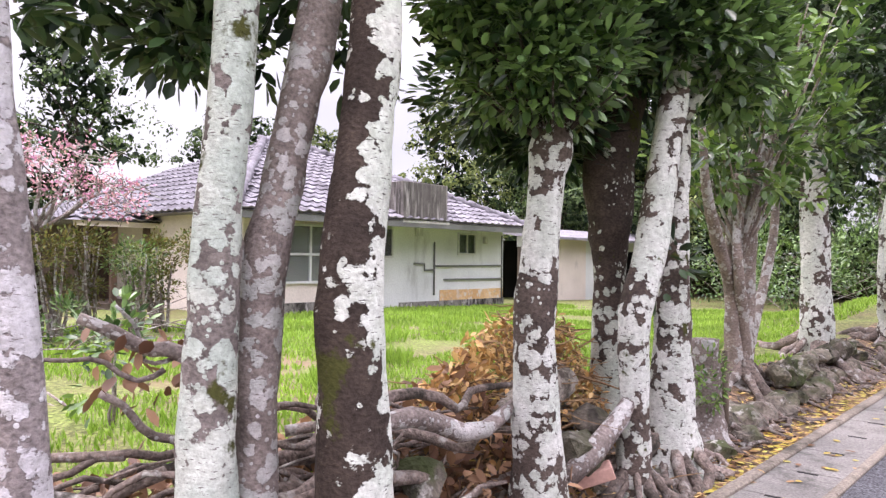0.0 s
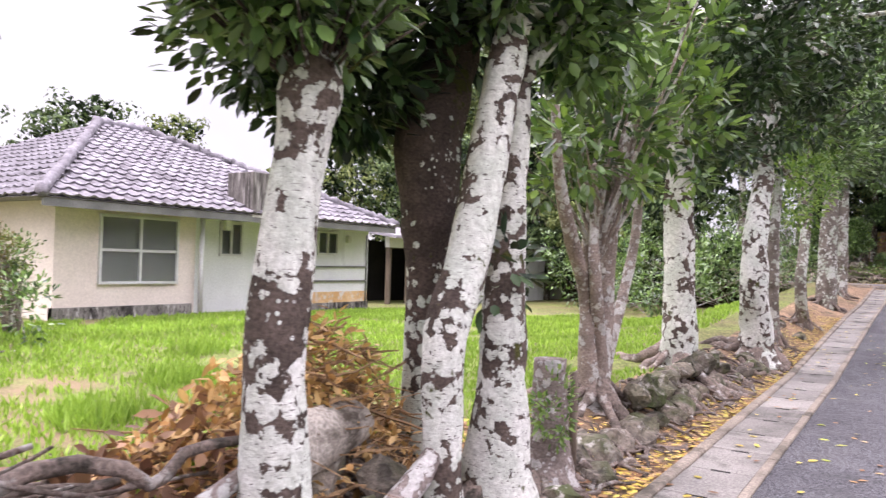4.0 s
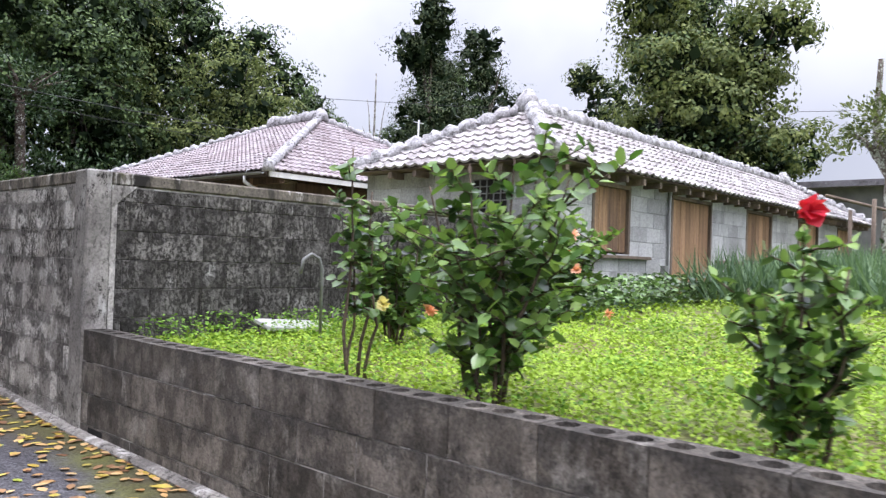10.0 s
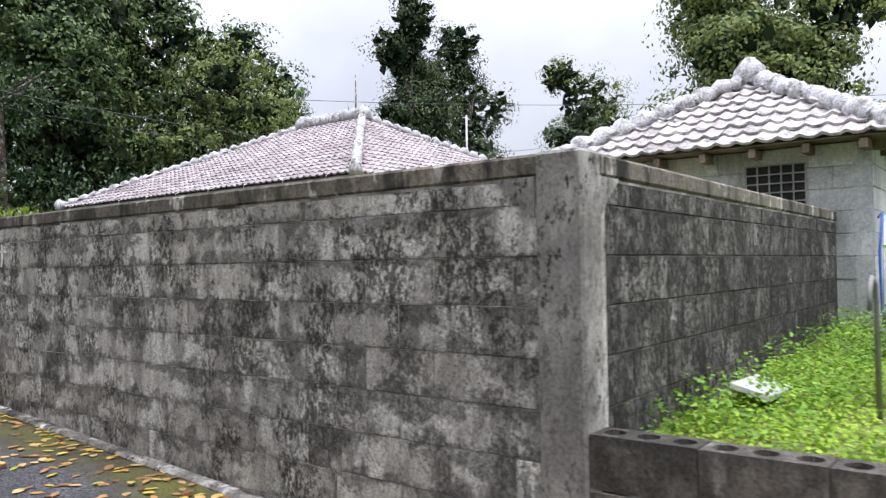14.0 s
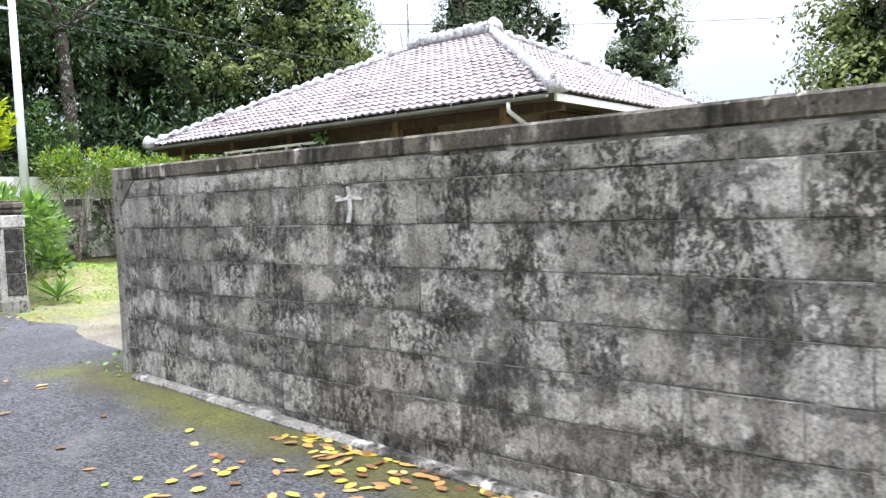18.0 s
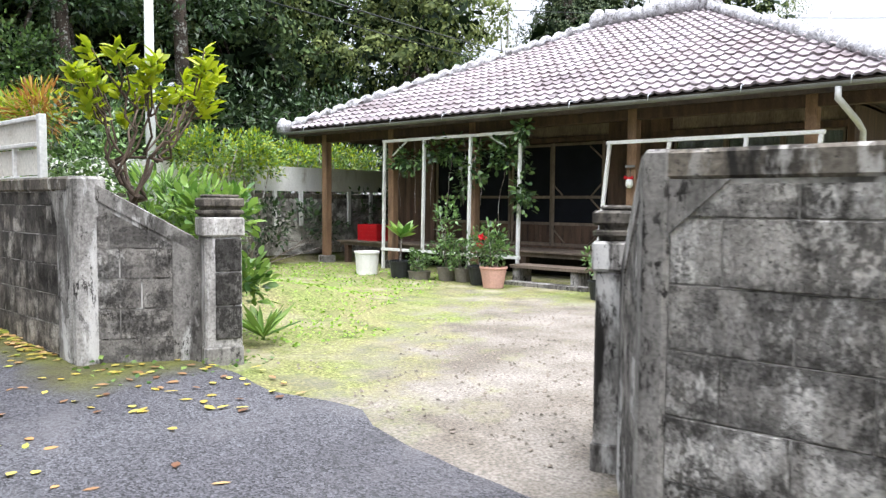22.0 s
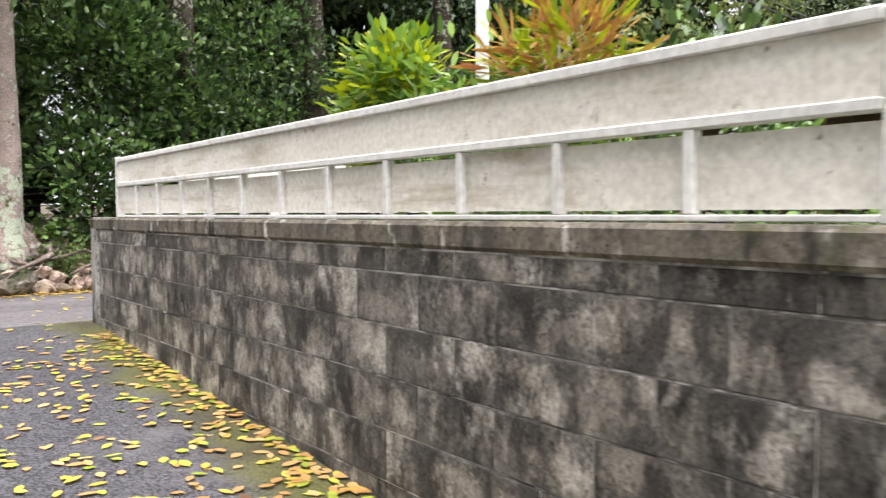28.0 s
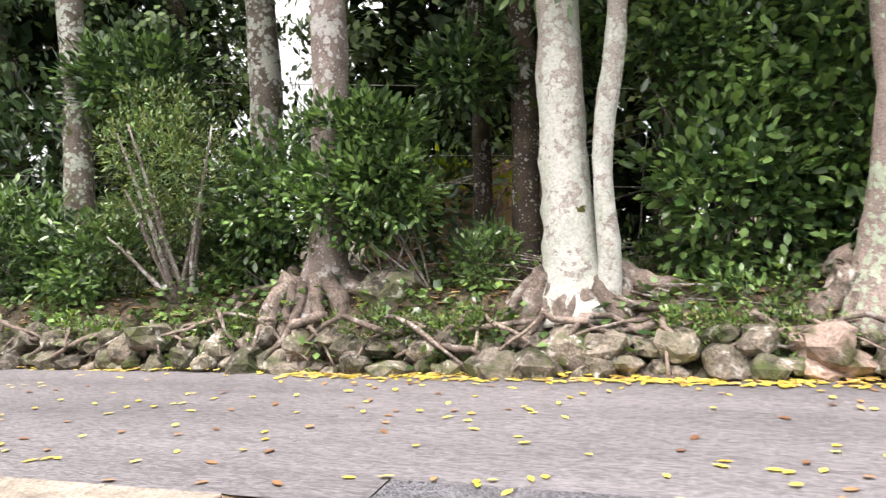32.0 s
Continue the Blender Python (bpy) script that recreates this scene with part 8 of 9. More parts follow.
# ---- garden behind the low wall ----
def flower(parent, at, size, mat, face):
    c = Vector(at)
    n = 10
    f = Vector(face).normalized()
    s = f.cross(Vector((0, 0, 1))).normalized()
    u = s.cross(f)
    cen, head = [], []
    for k in range(n):
        a = 2 * math.pi * k / n
        d = s * math.cos(a) + u * math.sin(a)
        cen.append(tuple(c))
        head.append(tuple(d + f * (0.35 if k % 2 else 0.9)))
    leaf_cloud("flower", cen, head, size, size * 0.95, mat, parent, spread=0.05)


def hibiscus(label, x, y, h, w, stems, low=0.25, flowers=(), leaf=(0.085, 0.064), per=9):
    """An open bush: thin stems with side twigs, broad leaves along them, lighter at the tips."""
    z = land_z(x, y)
    b = thing("hibiscus_bush", label, "shrub", "hibiscus bushes")
    rnd = random.Random(int(x * 100 + y * 10))
    old, oh, tip, th = [], [], [], []
    for i in range(stems):
        a = 2 * math.pi * i / stems + rnd.uniform(-0.5, 0.5)
        top = (x + w * rnd.uniform(0.2, 1.0) * math.cos(a), y + w * rnd.uniform(0.2, 1.0) * math.sin(a), z + h * rnd.uniform(0.55, 1.0))
        path = arc_points((x + 0.05 * math.cos(a), y + 0.05 * math.sin(a), z - 0.04), top, 9, -0.02, 0.1, rnd.random() * 60)
        tube("stem", path, [0.011 - 0.0009 * k for k in range(9)], M_twig, b, seg=5, rough=0.1)
        paths = [path]
        for k in range(2, 8):
            if k / 8 < low:
                continue
            for _ in range(2):
                aa = rnd.uniform(0, 6.28)
                ln = w * rnd.uniform(0.35, 0.8)
                side = arc_points(path[k], path[k] + Vector((math.cos(aa) * ln, math.sin(aa) * ln, ln * rnd.uniform(0.1, 0.8))), 5, 0, 0.04, rnd.random() * 70)
                tube("twig", side, [0.005, 0.005, 0.004, 0.003, 0.002], M_twig, b, seg=4)
                paths.append(side)
        for q in paths:
            n = len(q)
            for j in range(per):
                t = (j + 0.5) / per
                if q is path and t < max(low, 0.35):
                    continue
                f = t * (n - 1)
                p = q[int(f)].lerp(q[min(int(f) + 1, n - 1)], f - int(f))
                aa = j * 2.4 + rnd.uniform(-0.5, 0.5)
                hd = (math.cos(aa), math.sin(aa), rnd.uniform(-0.5, 0.5))
                if t > 0.4 and rnd.random() < 0.75:
                    tip.append(tuple(p))
                    th.append((hd[0], hd[1], rnd.uniform(0.1, 1.2)))
                else:
                    old.append(tuple(p))
                    oh.append(hd)
    leaf_cloud("old_leaves", old, oh, leaf[0], leaf[1], L_mid, b, droop=0.15, tip=0.6)
    leaf_cloud("young_leaves", tip, th, leaf[0] * 0.85, leaf[1] * 0.85, L_bright, b, tip=0.5)
    for at, s, m in flowers:
        flower(b, at, s, m, (-0.7, -0.6, 0.2))
    return b


hibiscus("tall leafy hibiscus bush with light green tips", 2.1, 4.92, 1.2, 0.36, 9, 0.1, leaf=(0.086, 0.056), per=11)
hibiscus("slim young hibiscus with bare lower stem", 2.12, 5.8, 1.22, 0.17, 4, 0.4, (((2.12, 5.62, 0.62), 0.05, L_cream),), leaf=(0.08, 0.052), per=7)
hibiscus("hibiscus bush with red blooms", 2.26, 3.72, 0.86, 0.22, 7, 0.2, (((2.25, 3.7, 1.05), 0.062, L_flower), ((2.2, 3.78, 0.74), 0.035, L_flower)), leaf=(0.072, 0.05), per=9)
hibiscus("leafy hibiscus bush beside the low wall", 2.35, 2.5, 0.75, 0.32, 7, 0.1)
hibiscus("leafy hibiscus bush beside the low wall", 3.0, 0.9, 0.85, 0.38, 7, 0.1)
hibiscus("hibiscus bush with peach-pink blooms", 5.5, 6.9, 1.15, 0.5, 11, 0.05, (((5.05, 6.4, 1.1), 0.065, L_peach), ((5.13, 6.5, 0.93), 0.06, L_flower), ((5.2, 6.45, 0.8), 0.06, L_peach), ((5.5, 6.3, 0.42), 0.06, L_peach)), leaf=(0.1, 0.07), per=12)
hibiscus("hibiscus bush near the block wall", 3.3, 6.75, 1.05, 0.34, 8, 0.1, (((3.3, 6.4, 0.5), 0.07, L_peach),), per=10)
hose = thing("hose", "blue and white hose hung on the shed corner", "hose")
tube("hose", [(6.5, 7.64, 1.3), (6.43, 7.6, 1.33), (6.37, 7.6, 1.25), (6.35, 7.62, 1.0), (6.4, 7.62, 0.5), (6.36, 7.56, 0.33)], 0.012, M_hose, hose, "blue rubber hose", seg=6)
tube("hose_end", [(6.5, 7.64, 1.31), (6.4, 7.58, 1.3), (6.3, 7.58, 0.95), (6.26, 7.6, 0.36)], 0.01, M_pipe, hose, "white hose", seg=6)
hook = thing("bent_pipe", "bent dark metal pipe standing in the garden", "pipe")
tube("pipe", [(3.0, 7.2, 0.2), (3.0, 7.2, 0.75), (2.97, 7.2, 0.83), (2.9, 7.2, 0.86), (2.83, 7.2, 0.82), (2.81, 7.2, 0.72)], 0.012, M_gutter, hook, seg=7)
sheet = thing("corrugated_sheet", "pale sheet lying by the wall", "sheet")
part("sheet", box(-0.35, 0.35, -0.1, 0.1, 0, 0.03, 0.004, pose(3.2, 7.75, 0.28, 15, 4, 5)), M_pipe, sheet)


def cover(name, label, n, box4, size, mat, height, keep=None):
    x0, x1, y0, y1 = box4
    c = np.stack([rng.uniform(x0, x1, n), rng.uniform(y0, y1, n), np.zeros(n)], 1)
    if keep is not None:
        c = c[[keep(p[0], p[1]) for p in c]]
    c[:, 2] = [land_z(p[0], p[1]) + height * random.random() ** 1.5 for p in c]
    a = rng.uniform(0, 6.283, len(c))
    h = np.stack([np.cos(a), np.sin(a), np.full(len(c), 0.35)], 1)
    return tagged(leaf_cloud(name, c, h, size, size * 0.9, mat, kind="stuff", simple=True, spread=0.25), label, "ground cover")


tufty = lambda x, y: noise.noise((x * 1.7, y * 1.7, 3)) + 0.5 * noise.noise((x * 5, y * 5, 8)) > 0.12  # noqa: E731
cover("ground_cover", "bright green clover-like ground cover", 46000, (1.82, 5.0, 1.5, 7.9), 0.024, L_clover, 0.06)
cover("ground_cover", "darker clumps of clover-like ground cover", 26000, (1.82, 6.0, 1.5, 7.9), 0.027, L_clover_dark, 0.12, tufty)
cover("ground_cover", "bright tall clover sprouts", 14000, (1.82, 6.0, 1.5, 7.9), 0.026, L_clover, 0.13, tufty)
cover("ground_cover", "bright green clover-like ground cover", 34000, (5.0, 14, -1, 7.9), 0.04, L_clover, 0.085)
cover("ground_cover", "bright green clover-like ground cover", 5000, (1.82, 5.0, -4, 1.5), 0.06, L_clover, 0.07)
cover("bank_plants", "moss and small ferns over the far bank", 8000, (-9, 5.5, 28.14, 29.4), 0.085, L_mid, 0.24, lambda x, y: noise.noise((x * 1.1, y * 2.3, 4)) > -0.05)
cover("bank_plants", "light green seedlings over the far bank", 2200, (-9, 5.5, 28.2, 29.6), 0.075, L_bright, 0.2, lambda x, y: noise.noise((x * 1.3, y * 2.0, 9)) > 0.05)
cover("yard_grass", "short moss and grass of the yard", 9000, (3.0, 8.4, 15.6, 25), 0.035, L_grass, 0.02, lambda x, y: y - 16.4 - 0.62 * x + 1.2 * noise.noise((x * 0.9, y * 0.9, 2)) > 0.2)
cover("weeds", "green weeds along the gate's foot", 700, (1.5, 2.7, 15.0, 19.3), 0.04, L_bright, 0.05, lambda x, y: (y < 15.5 and x < 1.9) or y > 18.3 + 0.3 * noise.noise((x * 3, y * 3, 1)))
cover("weeds", "taller weeds at the foot of the wall", 3000, (1.9, 6.4, 7.3, 7.94), 0.028, L_clover_dark, 0.2)
cover("weeds", "dark leafy weeds by the shed", 3200, (4.6, 9.0, 6.6, 7.4), 0.07, L_mid, 0.35)
blades("leek_bed", "blue-green leek leaves in a vegetable bed", 3600, (8.2, 14.5, 4.2, 6.9), 0.75, 0.035, L_onion, lean=0.45)
bush("leafy shrubs by the shed's far end", [((17.5, 6.0, 1.2), (1.5, 0.7, 0.8)), ((20.0, 5.0, 1.4), (1.5, 1.5, 1.0))], 120, 24, 0.3, (0.16, 0.07), L_mid)
poles = thing("pole_frame", "grey bamboo pole frame in the garden", "pole frame")
for x, y, h in ((13.6, 6.0, 2.1), (14.6, 6.6, 2.0), (16.5, 5.6, 2.2)):
    tube("upright", [(x, y, 0.3), (x, y, h)], 0.035, M_wood_grey, poles, seg=7)
tube("crossbar", [(12.0, 6.3, 2.03), (17.5, 5.8, 1.97)], 0.028, M_wood_grey, poles, seg=7)
tree("pollarded pale tree with a clipped round crown", [(17.0, 6.4, 0.4, 0.24), (17.0, 6.4, 1.6, 0.2), (17.05, 6.4, 2.5, 0.19), (17.0, 6.4, 2.9, 0.16)], M_bark_far, [((17.0, 6.4, 4.0), (1.0, 1.0, 0.5))], 90, 24, 0.25, (0.12, 0.05), L_farlight, 9, seed=201,
               extra=[[(17.0, 6.4, 2.6, 0.12), (16.6, 6.2, 3.2, 0.09), (16.4, 6.1, 3.9, 0.07)], [(17.0, 6.4, 2.6, 0.12), (17.4, 6.6, 3.3, 0.1), (17.5, 6.6, 4.0, 0.07)], [(17.0, 6.4, 2.7, 0.1), (16.9, 6.7, 3.5, 0.08), (16.6, 6.6, 5.2, 0.05)]])
grey_house = thing("house", "dark grey house wall behind the garden", "house")
part("wall", box(26, 26.3, 3, 11, 0, 3.6), M_gutter, grey_house)
part("roof", box(25.6, 31, 2.6, 11.4, 3.6, 3.8), M_greytile, grey_house)

# ---- behind the second wall and in the yard ----
plum = thing("frangipani_tree", "frangipani-like tree with bare limbs and yellow-green leaf tufts", "tree")
px, py, pz = 2.06, 19.22, 0.4
trunk_mesh(plum, [(px, py, pz, 0.04), (px + 0.01, py, pz + 0.4, 0.032), (px, py, pz + 0.85, 0.028)], M_twig, 5, 10)
rf = random.Random(21)
for i in range(5):
    a = 2 * math.pi * i / 5 + rf.uniform(-0.3, 0.3)
    elbow = Vector((px + 0.14 * math.cos(a), py + 0.14 * math.sin(a), pz + rf.uniform(1.0, 1.12)))
    tube("limb", arc_points((px, py, pz + 0.8), elbow, 6, 0.05, 0.16, i), [0.018 - 0.0012 * k for k in range(6)], M_twig, plum, seg=7, rough=0.25)
    for j in range(3):
        b2 = a + (j - 1) * 0.75 + rf.uniform(-0.25, 0.25)
        fork = Vector((px + 0.1 + 0.29 * math.cos(b2), py - 0.05 + 0.29 * math.sin(b2), pz + rf.uniform(1.3, 1.58)))
        tube("limb", arc_points(elbow, fork, 6, 0.05, 0.2, i * 3 + j), [0.011 - 0.0008 * k for k in range(6)], M_twig, plum, seg=6, rough=0.2)
        for q in range(3):
            c2 = b2 + (q - 1) * 0.6 + rf.uniform(-0.3, 0.3)
            out = rf.uniform(0.05, 0.22)
            e = fork + Vector((out * math.cos(c2), out * math.sin(c2), rf.uniform(0.08, 0.36)))
            tube("twig", arc_points(fork, e, 5, 0.02, 0.05, i * 9 + j * 3 + q), [0.008 - 0.0007 * k for k in range(5)], M_twig, plum, seg=5, rough=0.15)
            cen, heads = [], []
            for k in range(12):
                aa = rf.uniform(0, 6.28)
                cen.append(tuple(e - Vector((0, 0, 0.01 * k))))
                heads.append((math.cos(aa), math.sin(aa), rf.uniform(0.0, 1.1)))
            leaf_cloud("leaf_tuft", cen, heads, 0.125, 0.046, L_yellow, plum, spread=0.15, fold=0.35)
bush("feathery green shrub by the fence", [((2.5, 20.9, 1.55), (0.4, 0.5, 0.55)), ((2.4, 21.6, 1.5), (0.4, 0.5, 0.5)), ((2.7, 21.4, 1.0), (0.5, 0.6, 0.4))], 190, 22, 0.18, (0.06, 0.03), L_mid, [(2.5, 21.2, 0.5)], group="shrubs behind the fence")
bush("fern-like light green plant behind the gate wing", [((3.2, 20.4, 0.9), (0.35, 0.4, 0.4))], 60, 20, 0.2, (0.14, 0.03), L_bright, [(3.2, 20.4, 0.3)], group="shrubs behind the fence")
bush("leafy green shrub behind the gate wing", [((2.75, 19.35, 1.05), (0.3, 0.35, 0.32)), ((3.1, 19.4, 0.5), (0.18, 0.18, 0.22))], 40, 18, 0.15, (0.11, 0.06), L_bright, [(2.9, 19.4, 0.4)], group="shrubs behind the fence")
bush("yellow-green clipped shrub above the fence", [((2.17, 22.45, 2.04), (0.2, 0.28, 0.2)), ((2.2, 22.7, 1.85), (0.2, 0.26, 0.2))], 90, 18, 0.13, (0.085, 0.036), (L_yellow, L_bright), [(2.2, 22.5, 0.6)], group="shrubs behind the fence")
bush("croton with red and yellow strap leaves", [((2.22, 21.4, 2.0), (0.18, 0.34, 0.18))], 40, 16, 0.14, (0.14, 0.02), (L_red, L_yellow, L_red), [(2.25, 21.4, 0.6)], group="shrubs behind the fence")
bush("light green shrub behind the fence", [((2.3, 21.9, 1.75), (0.4, 0.6, 0.4)), ((2.6, 22.4, 1.4), (0.5, 0.8, 0.6))], 80, 18, 0.18, (0.08, 0.03), L_bright, [(2.4, 22, 0.5)], group="shrubs behind the fence")
for x, y, z in ((2.75, 20.1, 1.15), (3.5, 20.9, 0.95), (4.1, 21.8, 0.9)):
    bush("arching fern-like plant behind the gate wing", [((x, y, z), (0.3, 0.3, 0.3))], 34, 22, 0.16, (0.15, 0.028), (L_bright, L_mid), [(x, y, 0.3)], 0.01, group="ferns behind the gate")
yucca = thing("agave", "spiky green strap-leaved plant by the pillar", "plant")
c = [(2.95, 18.95, 0.15)] * 26
h = [(math.cos(a) * 1.0, math.sin(a) * 1.0, random.uniform(0.3, 1.3)) for a in [random.uniform(0, 6.28) for _ in range(26)]]
leaf_cloud("leaves", c, h, 0.38, 0.05, L_bright, yucca, spread=0.1, fold=0.4)
# clipped orchard hedge and white fence behind the house
for i in range(6):
    x, y = 6.2 + i * 0.95, 27.0 - 1.4 + 0.1 * (i % 2)
    y = 25.2 if i < 2 else 26.3
    bush("small round-crowned citrus-like tree by the fence", [((x, y + i * 0.12, 1.95), (0.65, 0.5, 0.48))], 110, 20, 0.18, (0.08, 0.035), (L_yellow, L_bright, L_mid), [(x, y + i * 0.12, 0.15)], 0.03, group="clipped yard trees")
back_fence = thing("panel_fence", "long white panel fence on a dark wall behind the yard", "fence")
part("wall_base", box(2.2, 24, 27.02 - 1.25, 27.1 - 1.25, 0.2, 0.75), M_block_dark, back_fence)
part("upper_panel", box(2.2, 24, 25.55, 25.57, 1.4, 1.85), M_white, back_fence)
for i in range(36):
    part("upright", box(2.4 + i * 0.6, 2.47 + i * 0.6, 25.53, 25.58, 0.75, 1.4), M_white, back_fence)
bush("shaded plants along the back fence", [((7.0, 25.2, 0.8), (2.5, 0.25, 0.4)), ((12, 25.3, 1.0), (3.0, 0.2, 0.6))], 130, 18, 0.2, (0.1, 0.05), L_dark)


# ---- pots and loose things before the veranda ----
def pot(x, y, r, h, mat, label, rim=True, taper=0.75):
    p = thing("plant_pot", label, "plant pot", "plant pots", (x, y, land_z(x, y) + 0.003))
    prof = [(r * taper, 0), (r * 0.98, h * 0.9), (r, h * 0.9), (r * 1.05, h * 0.92), (r * 1.05, h), (r * 0.93, h), (r * 0.9, h * 0.85)] if rim else [(r * taper, 0), (r, h), (r * 0.93, h), (r * 0.9, h * 0.85)]
    seg = 18
    v = [(q * math.cos(2 * math.pi * k / seg), q * math.sin(2 * math.pi * k / seg), z) for q, z in prof for k in range(seg)]
    f = [(i * seg + k, i * seg + (k + 1) % seg, (i + 1) * seg + (k + 1) % seg, (i + 1) * seg + k) for i in range(len(prof) - 1) for k in range(seg)]
    f.append(tuple(range(seg))[::-1])
    f.append(tuple((len(prof) - 1) * seg + k for k in range(seg)))
    link_mesh("pot_body", v, f, mat, p, smooth=False)
    return p


def pot_plant(p, blobs, count, leaves, spread, leaf, mat, stems=3, name="plant"):
    pts, head, cen = clumps(blobs, count, leaves, spread, 0.3)
    leaf_cloud(name, pts, head, leaf[0], leaf[1], mat, p)
    for c in list(map(tuple, cen))[:stems]:
        tube("stem", arc_points((0, 0, 0.1), c, 5, -0.02, 0.04, c[0] * 9), [0.008, 0.007, 0.006, 0.005, 0.003], M_bark_brown, p, seg=5)


p = pot(7.5, 22.7, 0.19, 0.36, M_whitepot, "square white planter beside the trellis", True, 0.85)
p = pot(7.48, 21.95, 0.17, 0.26, M_black, "black plastic pot with a striped broad-leaved plant")
tube("stem", [(0, 0, 0.2), (0.02, 0, 0.62)], [0.016, 0.012], M_bark_brown, p, seg=7)
cc = [(0.02, 0, 0.6)] * 18
leaf_cloud("plant", cc, [(math.cos(a), math.sin(a), random.uniform(0.2, 1.0)) for a in [k * 2.4 for k in range(18)]], 0.36, 0.11, L_bright, p, spread=0.1, fold=0.35)
p = pot(7.55, 21.62, 0.17, 0.12, M_greypot, "shallow grey pot with a round bush", True, 0.9)
pot_plant(p, [((0, 0, 0.27), (0.2, 0.2, 0.15))], 40, 12, 0.07, (0.05, 0.025), L_mid)
p = pot(7.68, 21.2, 0.15, 0.2, M_greypot, "grey pot with a tall leafy shrub")
pot_plant(p, [((0, 0, 0.7), (0.22, 0.25, 0.45)), ((0, 0, 0.4), (0.25, 0.25, 0.2))], 60, 11, 0.1, (0.07, 0.035), L_mid, 6)
p = pot(7.72, 20.92, 0.14, 0.2, M_greypot, "grey pot with small leafy stems")
pot_plant(p, [((0, 0, 0.4), (0.2, 0.2, 0.25))], 30, 10, 0.09, (0.06, 0.03), L_mid)
p = pot(7.6, 20.5, 0.19, 0.26, M_black, "large black plastic pot with leafy stems")
pot_plant(p, [((0, 0, 0.5), (0.2, 0.25, 0.25))], 26, 10, 0.1, (0.06, 0.03), L_mid)
p = pot(7.42, 20.15, 0.18, 0.28, M_pinkpot, "pink clay pot with a red-flowered plant")
pot_plant(p, [((0.05, 0.05, 0.55), (0.2, 0.28, 0.3))], 40, 10, 0.1, (0.07, 0.04), L_mid, 5)
flower(p, (-0.1, 0.12, 0.66), 0.07, L_flower, (-0.7, -0.6, 0.2))
flower(p, (-0.05, 0.2, 0.55), 0.06, L_flower, (-0.7, -0.6, 0.2))
for x, y, r, lab, hh in ((7.32, 18.5, 0.16, "black pot with a thin bare-stemmed plant", 0.35), (7.48, 18.15, 0.19, "black pot of trailing leaves and a yellow bloom", 0.3), (7.6, 17.85, 0.19, "black pot of bright leafy stems", 0.7), (7.6, 17.48, 0.17, "black pot with an orange tag", 0.45)):
    p = pot(x, y, r * 0.84, 0.22, M_black, lab)
    pot_plant(p, [((0, 0, 0.28 + hh * 0.45), (0.2, 0.22, hh * 0.5))], int(14 + hh * 22), 9, 0.1, (0.06, 0.028), L_bright if "bright" in lab or "trailing" in lab else L_mid, 5)
    if "orange" in lab:
        part("tag", box(-0.1, -0.094, -0.05, 0.05, 0.28, 0.42), M_orange, p, "orange plastic plant tag")
    if "yellow" in lab:
        flower(p, (-0.1, 0, 0.36), 0.05, L_cream, (-0.7, -0.6, 0.2))
p = pot(7.55, 17.0, 0.26, 0.13, M_greypot, "shallow stone basin of low plants", True, 0.9)
pot_plant(p, [((0, 0.1, 0.16), (0.2, 0.15, 0.06))], 24, 10, 0.06, (0.04, 0.025), L_mid)
link_mesh("white_stones", *joined([([Vector((0.1 + 0.05 * k + 0.04 * x, -0.1 + 0.03 * y, 0.13 + 0.05 * z)) for x, y, z in ((-1, -1, 0), (1, -1, 0), (1, 1, 0), (-1, 1, 0), (0, 0, 1))], [(0, 1, 4), (1, 2, 4), (2, 3, 4), (3, 0, 4), (3, 2, 1, 0)]) for k in range(3)]), M_whitepot, p)
bench = thing("step_bench", "low grey timber step before the veranda", "step")
part("top", box(8.05, 8.4, 19.15, 20.35, 0.3, 0.345, 0.004), M_wood_grey, bench)
for yy in (19.25, 20.2):
    part("leg", box(8.08, 8.37, yy, yy + 0.12, 0.08, 0.3), M_plaster, bench)
part("lower_step", box(7.85, 8.04, 19.0, 20.3, 0.08, 0.13), M_plaster, bench)
crate = thing("crate", "red plastic crate on the veranda deck", "crate", at=(9.15, 24.3, 0.493))
for a, b, c, d, z0, z1 in ((-0.18, 0.18, -0.26, 0.26, 0, 0.02), (-0.18, 0.18, -0.26, -0.24, 0.021, 0.3), (-0.18, 0.18, 0.24, 0.26, 0.021, 0.3), (-0.18, -0.16, -0.239, 0.239, 0.021, 0.3), (0.16, 0.18, -0.239, 0.239, 0.021, 0.3)):
    part("panel", box(a, b, c, d, z0, z1, 0.003), M_redplastic, crate)
for z in (0.09, 0.16, 0.23):
    part("rib", box(-0.192, -0.181, -0.25, 0.25, z, z + 0.014), M_redplastic, crate)
chair = thing("deck_chair", "slatted timber reclining chair on the veranda", "chair", at=(8.95, 17.6, 0.493), turn=0)
for sx in (-0.25, 0.25):
    tube("back_rail", [(sx, 0.22, 0.3), (sx, 0.62, 0.95)], 0.02, M_wood_orange, chair, seg=6)
    tube("seat_rail", [(sx, 0.3, 0.36), (sx, -0.1, 0.3), (sx, -0.55, 0.34)], 0.02, M_wood_orange, chair, seg=6)
    tube("arm", arc_points((sx, 0.42, 0.0), (sx, -0.38, 0.0), 9, -0.5, 0, 0), 0.028, M_wood_orange, chair, seg=6)
    tube("arm_rest", [(sx, 0.4, 0.54), (sx, -0.4, 0.52)], 0.03, M_wood_orange, chair, seg=6)
